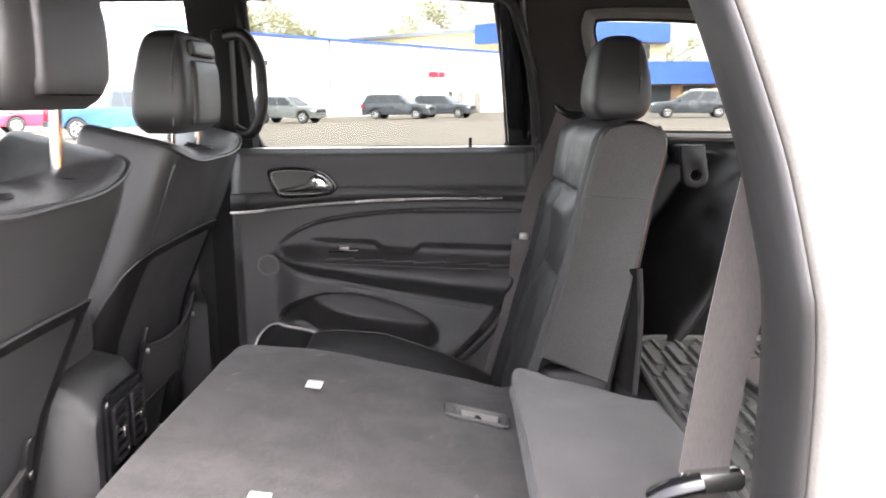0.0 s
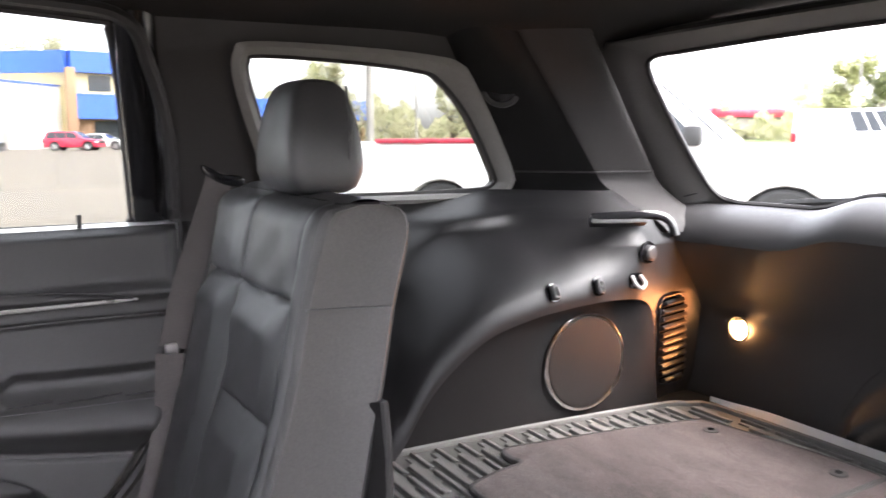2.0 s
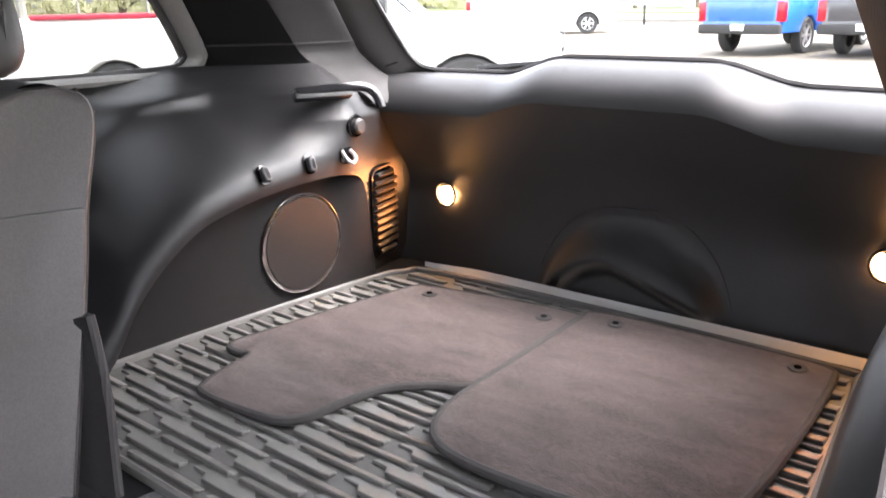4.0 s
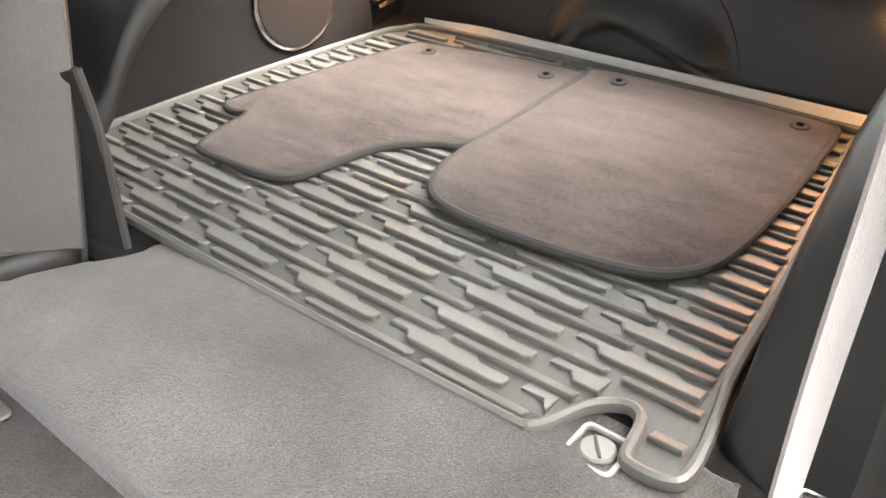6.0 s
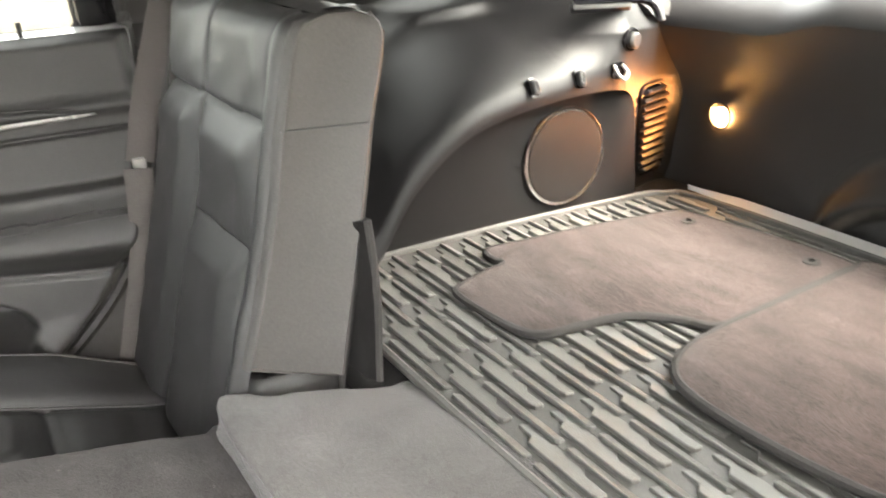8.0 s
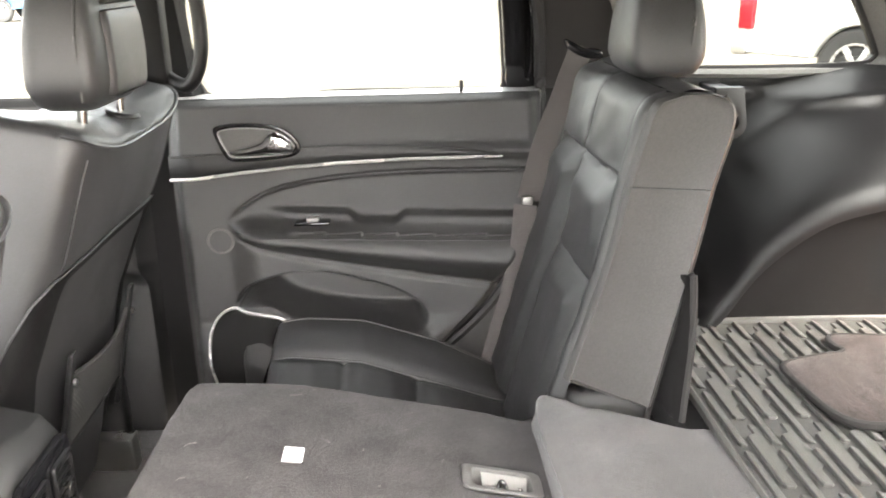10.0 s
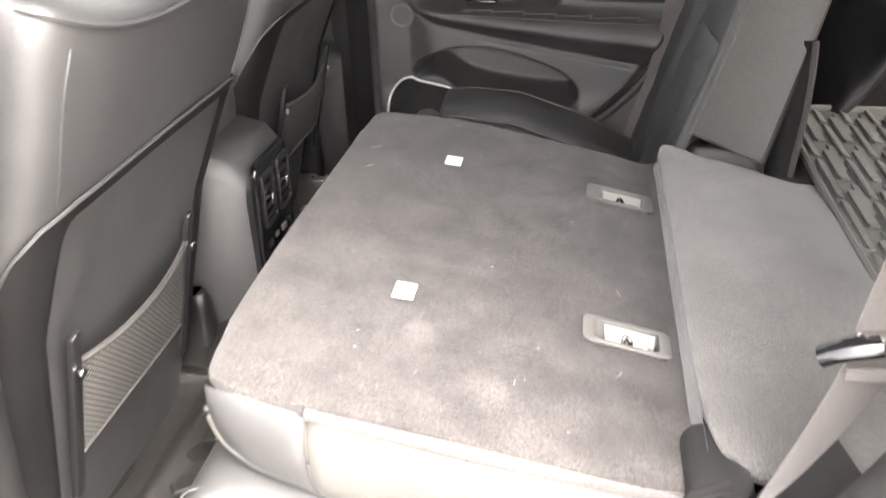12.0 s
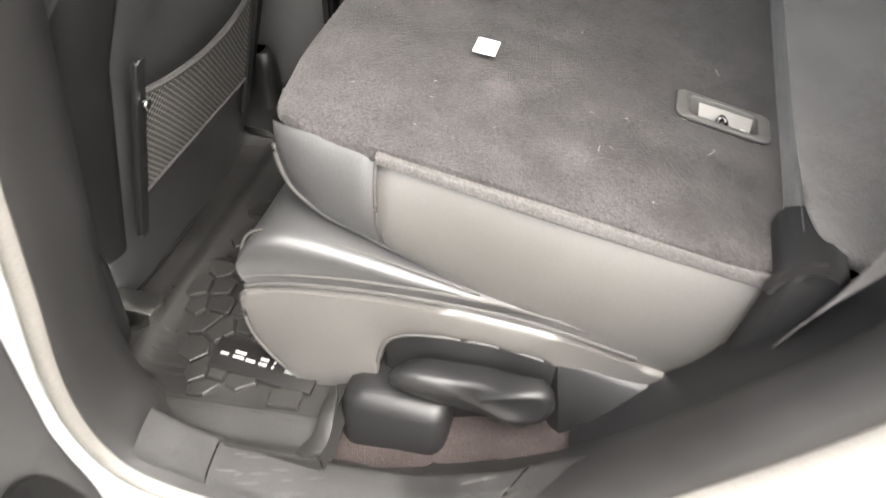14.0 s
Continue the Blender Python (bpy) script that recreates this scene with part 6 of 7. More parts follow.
# ---- the tie-down plate at the liner's corner
an = thing("floor_anchor", "chrome-rimmed cargo floor anchor plate", "anchor")
m = Matrix.Translation((0.414, 0.776, 0.8215))
bm = slab(rounded(-0.026, 0.026, -0.026, 0.026, 0.008), lambda u, v, w: (u, v, w), 0.005, [rounded(-0.021, 0.021, -0.021, 0.021, 0.006)], 0.001)
bm.transform(m)
part("chrome_rim", bm, SATIN_DARK, an, "bright square rim")
part("knob", disc(0.017, 0.006, 28, 0.002, m), SATIN_GREY, an, "grey round knob")
bm = box(-0.013, 0.013, -0.0015, 0.0015, 0.005, 0.0075, 0.0005)
bm.transform(m @ Matrix.Rotation(radians(40), 4, "Z"))
part("mark", bm, PLASTIC, an)

# ---- rubber floor mat in the footwell
fm = thing("rubber_floor_mat", "black rubber floor mat with a cracked-tile tread", "floor mat")
def fm_z(x, y):
    flat = 0.583 + 0.13 * (x + 0.47)
    return flat + 0.075 * (1 - step(0.12, 0.24, abs(y - CEN))) - 0.016 * step(0.545, 0.512, y) + 0.012 * step(-0.61, -0.585, x) * step(-0.56, -0.58, x) + 0.006 * step(-0.322, -0.308, x)


fm_near = lambda x: along([(-0.74, 0.585), (-0.62, 0.578), (-0.58, 0.557), (-0.535, 0.530), (-0.489, 0.513), (-0.42, 0.505), (-0.305, 0.502)], x)
bm = grid(lambda x, k: (x, fm_near(x) + k * (1.12 - fm_near(x)), fm_z(x, fm_near(x) + k * (1.12 - fm_near(x)))), lin(-0.76, -0.303, 60), [q ** 1.6 for q in lin(0, 1, 60)])
grid(lambda x, k: (x, fm_near(x) - 0.003 * k, fm_z(x, fm_near(x)) - 0.03 * k), lin(-0.76, -0.303, 40), lin(0, 1, 4), bm)
grid(lambda k, y: (-0.303 + 0.006 * k, y, fm_z(-0.303, y) - 0.03 * k), lin(0, 1, 4), lin(0.502, 1.12, 30), bm)
part("tray", bm, FLOOR_RUBBER, fm, smooth=60)
part("rim", tube([(x, fm_near(x), fm_z(x, fm_near(x)) + 0.001) for x in lin(-0.70, -0.303, 30)], 0.004, 6), FLOOR_RUBBER, fm)
part("corner_lip", slab(soft_outline([(-0.330, 0.502), (-0.303, 0.500), (-0.297, 0.520), (-0.300, 0.550), (-0.310, 0.580), (-0.318, 0.560), (-0.316, 0.530)], 4), lambda u, v, w: (u, v, fm_z(u, v) + 0.006 + w), 0.006, bevel=0.002), FLOOR_RUBBER, fm)
part("moulded_step", tube([(x, 0.545 + 0.02 * step(-0.50, -0.58, x), fm_z(x, 0.546) - 0.001) for x in lin(-0.58, -0.315, 24)], 0.005, 6, flat=0.7), FLOOR_RUBBER, fm)


def clipped(poly, a, b):
    """The part of a polygon that lies nearer to a than to b."""
    m, n, out = (a + b) / 2, b - a, []
    for p, q in zip(poly, poly[1:] + poly[:1]):
        dp, dq = (p - m).dot(n), (q - m).dot(n)
        if dp <= 0:
            out.append(p)
        if (dp < 0) != (dq < 0):
            out.append(p + (q - p) * (dp / (dp - dq)))
    return out


random.seed(4)
seeds = [Vector((-0.585 + 0.036 * i + 0.018 * (j % 2) + random.uniform(-0.011, 0.011), 0.555 + 0.034 * j + random.uniform(-0.010, 0.010))) for i in range(9) for j in range(13)]
edge_x = lambda y: along([(0.55, -0.485), (0.63, -0.525), (0.72, -0.568), (0.82, -0.548), (0.94, -0.55), (1.0, -0.55)], y)
plate = [Vector(p) for p in ((-0.486, 0.640), (-0.483, 0.592), (-0.377, 0.574), (-0.340, 0.570), (-0.340, 0.618))]
for a in seeds:
    if a.x < edge_x(a.y) or a.x > -0.335 or a.y < 0.552 or inside(a.x, a.y, [(p.x, p.y) for p in plate]):
        continue
    poly = [Vector(p) for p in ((-0.60, 0.548), (-0.326, 0.548), (-0.326, 1.0), (-0.60, 1.0))]
    for b in seeds:
        if b is not a:
            poly = clipped(poly, a, b)
    if len(poly) < 3:
        continue
    c = sum(poly, Vector((0, 0))) / len(poly)
    shrink = lambda p, g: c + (p - c) * max(0.3, 1 - g / max(0.004, (p - c).length))
    bm = skin([[(*shrink(p, g), fm_z(p.x, p.y) + h) for p in poly] for g, h in ((0.0024, -0.002), (0.0028, 0.0050), (0.0045, 0.0065))])
    part("tread_block", bm, FLOOR_RUBBER, fm, smooth=20)
for y, x0, x1 in ((0.579, -0.569, -0.493), (0.592, -0.572, -0.510), (0.612, -0.569, -0.527), (0.628, -0.570, -0.544), (0.645, -0.570, -0.552)):
    part("rib", tube([(x, y, fm_z(x, y) + 0.001) for x in lin(x0, x1, 6)], 0.0035, 6, flat=0.8), FLOOR_RUBBER, fm)
tilt = lambda u, v, w: (u, v, fm_z(u, v) + 0.002 + w)
part("badge_plate", slab([(p.x, p.y) for p in plate], tilt, 0.006, bevel=0.0015), RUBBER_DARK, fm)
# the maker's mark as plain pale bars
along_mark = Vector((0.103, -0.019)).normalized()
for k, w in enumerate((0.011, 0.015, 0.013, 0.011, 0.003, 0.012)):
    p = Vector((-0.473, 0.611)) + along_mark * 0.0185 * k
    q = p + along_mark * w
    up_ = Vector((0.0, 0.013))
    for lo, hi in (((0.0, 0.3),) if k in (0, 2) else ((0.0, 0.28), (0.55, 0.85))):
        part("mark_bar", slab([(p + up_ * lo)[:], (q + up_ * lo)[:], (q + up_ * hi)[:], (p + up_ * hi)[:]], lambda u, v, w: (u, v, fm_z(u, v) + 0.0082 + w), 0.0012), MARK_GREY, fm, smooth=0)

# ridged rubber tray under the front seat
tr = thing("ridged_heel_tray", "black ribbed tray below the front seat", "tray")
tray_line = [(-0.732, 0.655), (-0.645, 0.664), (-0.640, 0.860), (-0.728, 0.872)]
bm = slab(tray_line, lambda u, v, w: (u, v, fm_z(u, v) + 0.001 + w), 0.003)
for k in range(15):
    y = 0.672 + 0.0130 * k
    box(-0.728, -0.646, y, y + 0.005, fm_z(-0.69, y) - 0.002, fm_z(-0.69, y) + 0.009, 0.001, bm, Matrix.Translation((-0.69, y, 0)) @ Matrix.Rotation(0.06, 4, "Z") @ Matrix.Translation((0.69, -y, 0)))
part("ribbed_plate", bm, RUBBER_DARK, tr)

# ---- scuffed sill tread plate at the doorway
sill = thing("sill_plate", "scuffed black plastic doorway sill plate", "sill plate")
low_edge = [(a, b) for a, b in LOOP[6:15]]


def sill_at(x, k):
    rise = along([(0, 0.002), (0.12, 0.011), (0.5, 0.020), (0.85, 0.025), (0.95, 0.020), (1.0, 0.0)], k)
    return (x, 0.460 + 0.058 * k, along(low_edge, x) + rise)


cuts_x = (-0.505, -0.424, -0.100, 0.03)
for a, b in zip(cuts_x, cuts_x[1:]):
    bm = grid(lambda q, k: sill_at(a + 0.0012 + q * (b - a - 0.0024) + 0.045 * (k - 0.5) * step(-0.3, -0.1, a + q * (b - a)), k), lin(0, 1, 26), lin(0, 1, 16))
    part("plate", bm, SILL_GREY, sill, smooth=60)
random.seed(8)
for k in range(26):                                     # pale scuffs left by shoes
    x, kk, run = random.choice((-0.38, -0.33, -0.13, -0.10, -0.12, -0.05)) + random.uniform(-0.025, 0.025), random.uniform(0.15, 0.8), random.uniform(0.004, 0.016)
    lay = lambda u, v: Vector(sill_at(x + u, kk)) + Vector((0, v + 0.25 * u, 0.0008))
    part("scuff", grid(lambda u, v: lay(u * run, v * 0.0012 * (1 - u * u * 0.8)), lin(-1, 1, 7), (-1, 0, 1)), SCUFF, sill, "pale scuff mark", smooth=0)
inner_rise = [(-0.76, 0.54), (-0.34, 0.545), (-0.27, 0.548), (-0.19, 0.558), (-0.085, 0.598), (0.02, 0.655), (0.1, 0.72)]
bm = grid(lambda x, k: (x, 0.512 + 0.11 * k, along(inner_rise, x) + 0.014 * k + 0.0025 * math.sin(70 * x) * math.sin(40 * k)), lin(-0.70, 0.10, 70), lin(0, 1, 12))
tagged(finish("sill_wall", bm, SILL_CARPET, kind="structure", label="dark brown carpeted inner side of the sill"), category="wall")

# ---- lint on the carpeted boards
random.seed(11)
bm = bmesh.new()
for k in range(80):
    if k % 2:
        x, y = random.uniform(-0.35, 0.10), random.uniform(0.65, 1.38)
        z = fold_top(x) + 0.0008
    else:
        x, y = random.uniform(0.14, 0.37), random.uniform(0.68, 1.36)
        z = cover_z(x) + 0.0008
    a, r, bend = random.uniform(0, 6.3), random.uniform(0.0006, 0.0025) if k % 7 else random.uniform(0.004, 0.009), random.uniform(-0.6, 0.6)
    pts = [(x + r * t * math.cos(a + bend * t), y + r * t * math.sin(a + bend * t), z) for t in lin(-1, 1, 5)]
    tube(pts, 0.0003, 4, bm=bm)
tagged(finish("lint", bm, LINT, kind="stuff", label="pale lint and crumbs on the carpet", smooth=0), category="lint")


# B pillar grab handle
gh = thing("grab_handle", "black curved grab handle on the centre pillar", "handle")
part("bar", tube(spline([(-0.50, 1.91, 1.30), (-0.455, 1.885, 1.285), (-0.425, 1.875, 1.33), (-0.418, 1.87, 1.40), (-0.425, 1.865, 1.46), (-0.455, 1.87, 1.505), (-0.50, 1.89, 1.505)], 6), 0.013, 10), PLASTIC_HARD, gh)
part("mount", box(-0.535, -0.49, 1.885, 1.93, 1.28, 1.52, 0.008), PILLAR_DARK, gh)

# ---------------------------------------------------------------- outside: ground
ASPHALT = material("worn_tan_asphalt", (0.100, 0.086, 0.065), 0.85, mottle=0.22, mottle_size=0.25, grain=0.25, grain_size=8, bump=0.5, bump_size=60)
GRASS_MAT = material("spring_grass", (0.085, 0.125, 0.035), 0.9, mottle=0.25, mottle_size=0.6, grain=0.3, grain_size=12)
ROAD_MAT = material("grey_road", (0.22, 0.215, 0.21), 0.85, mottle=0.15, mottle_size=0.4, grain=0.2, grain_size=10)
CONCRETE = material("pale_concrete", (0.22, 0.21, 0.19), 0.85, mottle=0.15, mottle_size=2, grain=0.2, grain_size=20)
WALL_WHITE = material("white_metal_siding", (0.70, 0.70, 0.69), 0.5, mottle=0.05, mottle_size=0.5)
WALL_YELLOW = material("pale_yellow_siding", (0.55, 0.47, 0.26), 0.6, mottle=0.06, mottle_size=0.5)
BLUE_TRIM = material("blue_fascia", (0.03, 0.10, 0.42), 0.5, mottle=0.08, mottle_size=1)
BRICK = material("brown_brick_wall", (0.28, 0.17, 0.10), 0.85, mottle=0.2, mottle_size=2, grain=0.3, grain_size=12, bump=0.5, bump_size=14)
ROOF_GREY = material("grey_roof", (0.22, 0.24, 0.28), 0.7, mottle=0.12)
DARK_GLASS = material("dark_vehicle_glass", (0.03, 0.035, 0.04), 0.06, mottle=0.1, rough_vary=0.02)
TYRE = material("tyre_rubber", (0.03, 0.03, 0.03), 0.8, mottle=0.15)
WHEEL = material("alloy_wheel", (0.55, 0.55, 0.55), 0.3, metal=0.8, mottle=0.08)
UNDER = material("dark_underbody", (0.03, 0.03, 0.03), 0.7)
RED_LENS = material("red_lens", (0.55, 0.01, 0.02), 0.15, mottle=0.05)
CLEAR_LENS = material("clear_lens", (0.6, 0.6, 0.6), 0.15, mottle=0.05)
RED_PAINT = material("red_paint", (0.45, 0.02, 0.05), 0.3, coat=0.5, mottle=0.05)
BARK = material("grey_bark", (0.14, 0.11, 0.085), 0.9, mottle=0.25, grain=0.3, grain_size=30, bump=0.6, bump_size=40)
LEAF = material("spring_leaf", (0.25, 0.26, 0.12), 0.7, mottle=0.3, mottle_size=1.5)
LEAF_OLIVE = material("olive_budding_leaf", (0.25, 0.24, 0.15), 0.7, mottle=0.3, mottle_size=1.5)
LEAF_DARK = material("evergreen_needle", (0.12, 0.14, 0.07), 0.8, mottle=0.3, mottle_size=1.5)
for one in (LEAF, LEAF_OLIVE, LEAF_DARK):              # light shows through the leaves
    ln, ll = one.node_tree.nodes, one.node_tree.links
    thin, both = ln.new("ShaderNodeBsdfTranslucent"), ln.new("ShaderNodeMixShader")
    thin.inputs[0].default_value = (0.44, 0.45, 0.24, 1)
    both.inputs[0].default_value = 0.5
    ll.new(ln["Principled BSDF"].outputs[0], both.inputs[1])
    ll.new(thin.outputs[0], both.inputs[2])
    ll.new(both.outputs[0], ln["Material Output"].inputs[0])


def ground_place(x, y):
    return (x, y, 0.0)


tagged(finish("ground", grid(ground_place, lin(-900, 900, 13), lin(-900, 900, 13)), ASPHALT, kind="structure", label="worn tan asphalt parking lot", smooth=0), category="ground")
bm = slab([(41, -60), (43, 90), (49, 90), (47, -60)], lambda u, v, w: (u, v, w), 0.10)
tagged(finish("grass_verge", bm, GRASS_MAT, kind="structure", label="bright green spring grass verge", smooth=0), category="grass")
bm = slab([(49.2, -60), (51.2, 90), (58, 90), (56, -60)], lambda u, v, w: (u, v, w), 0.03)
tagged(finish("road", bm, ROAD_MAT, kind="structure", label="grey street beyond the verge", smooth=0), category="road")
bm = slab([(58, -300), (60, 300), (800, 300), (800, -300)], lambda u, v, w: (u, v, w), 0.08)
tagged(finish("far_lawn", bm, GRASS_MAT, kind="structure", label="green lawns across the street", smooth=0), category="grass")
bm = skin([[(x, y, z) for x, z in ((40.8 + y * 0.0133, 0), (40.8 + y * 0.0133, 0.13), (41.0 + y * 0.0133, 0.15), (41.05 + y * 0.0133, 0))] for y in lin(-60, 90, 20)])
tagged(finish("kerb", bm, CONCRETE, kind="structure", label="pale concrete kerb along the verge"), category="kerb")


# ---------------------------------------------------------------- outside: buildings
def polar(az, d, z=0.0):
    a = radians(az)
    return Vector((-0.05 + d * math.cos(a), 0.3 + d * math.sin(a), z))


hall = thing("white_warehouse", "long white metal warehouse with a blue roof edge", "building")
A, B = polar(109.3, 60.0), polar(82.5, 105.0)
axis = (B - A).normalized()
out_n = Vector((axis.y, -axis.x, 0))
L_hall = (B - A).length
HH = 6.35


def on_hall(s, w, z):
    p = A + axis * s - out_n * w
    return (p.x, p.y, z)


bm = skin([[on_hall(s, 0, 0), on_hall(s, 0, HH), on_hall(s, 18, HH + 1.2), on_hall(s, 18, 0)] for s in (0, L_hall)])
part("wall", bm, WALL_WHITE, hall, smooth=0)
bm = skin([[on_hall(s, -0.15, HH - 0.02), on_hall(s, -0.15, HH + 0.14), on_hall(s, 0.2, HH + 0.14), on_hall(s, 0.2, HH - 0.02)] for s in (-0.2, L_hall + 0.2)])
part("roof_edge", bm, BLUE_TRIM, hall, "blue-grey roof edge", smooth=0)
# its gable end
C = polar(114.5, 82.0)
bm = skin([[(q.x, q.y, 0), (q.x, q.y, h), (q.x + 2, q.y + 8, h), (q.x + 2, q.y + 8, 0)] for q, h in ((A + Vector((0.05, 0.05, 0)), HH - 0.02), (C, HH - 0.4))])
part("end_wall", bm, WALL_WHITE, hall, smooth=0)
for s in (16.5, 29.0):
    part("downpipe", tube([on_hall(s, -0.1, 0.1), on_hall(s, -0.1, HH - 0.1)], 0.07, 6), ROOF_GREY, hall)
for s in (6.3, 9.2):
    p = on_hall(s, -0.25, 4.3)
    part("wall_lamp", box(p[0] - 0.2, p[0] + 0.2, p[1] - 0.2, p[1] + 0.2, 4.1, 4.45, 0.05), UNDER, hall, "dark wall lamp")
q = on_hall(31.0, -0.1, 3.9)
for k, w in enumerate((1.5, 0.9)):
    a, b = on_hall(30.2 + 1.7 * k, -0.08, 3.6), on_hall(30.2 + 1.7 * k + w, -0.08, 3.6)
    bm = skin([[(p[0], p[1], z) for z in (3.6, 4.05)] + [(p[0] - out_n.x * -0.05, p[1] - out_n.y * -0.05, z) for z in (4.05, 3.6)] for p in (a, b)])
    part("sign_bar", bm, RED_PAINT, hall, "plain red sign bar", smooth=0)
for s, w in ((35.2, 1.0), (38.2, 1.2)):
    bm = skin([[on_hall(k, d, z) for d, z in ((-0.06, 0.02), (-0.06, 2.1), (0.02, 2.1), (0.02, 0.02))] for k in (s, s + w)])
    part("door", bm, CONCRETE, hall, "pale service door", smooth=0)
bm = skin([[on_hall(k, d, z) for d, z in ((-0.05, 1.4), (-0.05, 2.2), (0.02, 2.2), (0.02, 1.4))] for k in (33.6, 34.3)])
part("notice", bm, UNDER, hall, smooth=0)

show = thing("yellow_showroom", "pale yellow showroom with a blue fascia and awning", "building")
Y0, Y1, Y2 = polar(97.0, 114), polar(84.6, 96), polar(66.0, 118)
def wall_of(a, b, z0, z1, depth=0.4, push=0.0):
    d = (b - a).normalized()
    n = Vector((d.y, -d.x, 0))
    a, b = a + n * push, b + n * push
    return skin([[(p.x, p.y, z0), (p.x, p.y, z1), (p.x - n.x * depth, p.y - n.y * depth, z1), (p.x - n.x * depth, p.y - n.y * depth, z0)] for p in (a, b)])


part("wall", wall_of(Y0, Y1, 0, 9.2, 12), WALL_YELLOW, show, smooth=0)
part("roof_edge", wall_of(Y0, Y1, 9.2, 9.6, 12, 0.3), ROOF_GREY, show, smooth=0)
M = Y0.lerp(Y1, 0.74)
part("fascia", wall_of(M, Y1, 7.8, 10.0, 4, 0.8), BLUE_TRIM, show, "blue fascia", smooth=0)
part("fascia", wall_of(Y1, Y1.lerp(Y2, 0.42), 7.8, 10.0, 4, 0.8), BLUE_TRIM, show, "blue fascia", smooth=0)
part("wall", wall_of(Y1, Y1.lerp(Y2, 0.42), 4.0, 8.2, 12), WALL_YELLOW, show, smooth=0)
part("brick_base", wall_of(Y1, Y2, 0, 4.2, 10), BRICK, show, "brown brick base", smooth=0)
part("awning", wall_of(Y1, Y2, 3.0, 5.6, 3, 1.2), BLUE_TRIM, show, "blue awning", smooth=0)
part("pillar", box(Y1.x - 0.5, Y1.x + 0.5, Y1.y - 2.0, Y1.y - 1.0, 0, 8.2, 0.05), BRICK, show, "brown brick pillar")
for k in range(4):
    a = Y1.lerp(Y2, 0.05 + 0.085 * k)
    b = Y1.lerp(Y2, 0.11 + 0.085 * k)
    w = part("window", wall_of(a, b, 5.9, 7.6, 0.1, 0.06), DARK_GLASS, show, "dark upper window", smooth=0)
for k in range(6):
    a, b = Y1.lerp(Y2, 0.06 + 0.14 * k), Y1.lerp(Y2, 0.16 + 0.14 * k)
    part("window", wall_of(a, b, 0.6, 2.8, 0.1, 0.06), DARK_GLASS, show, "dark showroom window", smooth=0)

far_red = thing("low_red_building", "low red-roofed building far across the street", "building")
p = polar(43.5, 120)
part("wall", box(p.x - 9, p.x + 9, p.y - 6, p.y + 6, 0, 3.0, 0.05), CONCRETE, far_red)
part("roof", box(p.x - 9.5, p.x + 9.5, p.y - 6.5, p.y + 6.5, 3.0, 4.2, 0.2), RED_PAINT, far_red, "red roof")


def house(az, d, w, h, roof, label):
    b = thing("house", label, "house", "houses across the street")
    p = polar(az, d)
    m = Matrix.Translation(p) @ Matrix.Rotation(radians(az + 90), 4, "Z")
    bm = box(-w / 2, w / 2, -3, 3, 0, h, 0.03)
    bm.transform(m)
    part("wall", bm, WALL_WHITE, b)
    bm = skin([[(x, -3.4, h), (x, 0, h + 1.6), (x, 3.4, h), (x, 3.4, h - 0.15), (x, 0, h + 1.45), (x, -3.4, h - 0.15)] for x in (-w / 2 - 0.3, w / 2 + 0.3)])
    bm.transform(m)
    part("roof", bm, roof, b, smooth=0)
    for x in (-w / 4, w / 5):
        bm = box(x - 0.5, x + 0.5, -3.06, -2.98, 1.0, 2.1, 0.01)
        bm.transform(m)
        part("window", bm, DARK_GLASS, b)
    return b


ROOF_TAN = material("tan_roof", (0.42, 0.30, 0.2), 0.8, mottle=0.15)
house(24.2, 92, 12, 2.6, ROOF_TAN, "white house with a tan roof")
house(28.2, 96, 9, 2.6, ROOF_GREY, "white house with a grey roof")
house(19.5, 88, 13, 2.6, ROOF_TAN, "long white house with a tan roof")


# ---------------------------------------------------------------- outside: vehicles
def arch_line(profile, wheels, r):
    """The bottom edge of a body, cut by round wheel arches. profile: from the rear bottom corner clockwise to the front bottom corner."""
    z = profile[0][1]
    out = list(profile)
    for wx in sorted(wheels, reverse=True):
        out += [(wx + r * math.cos(radians(a)), max(z, 0.37 + r * math.sin(radians(a)))) for a in range(-10, 191, 20)]
    return out


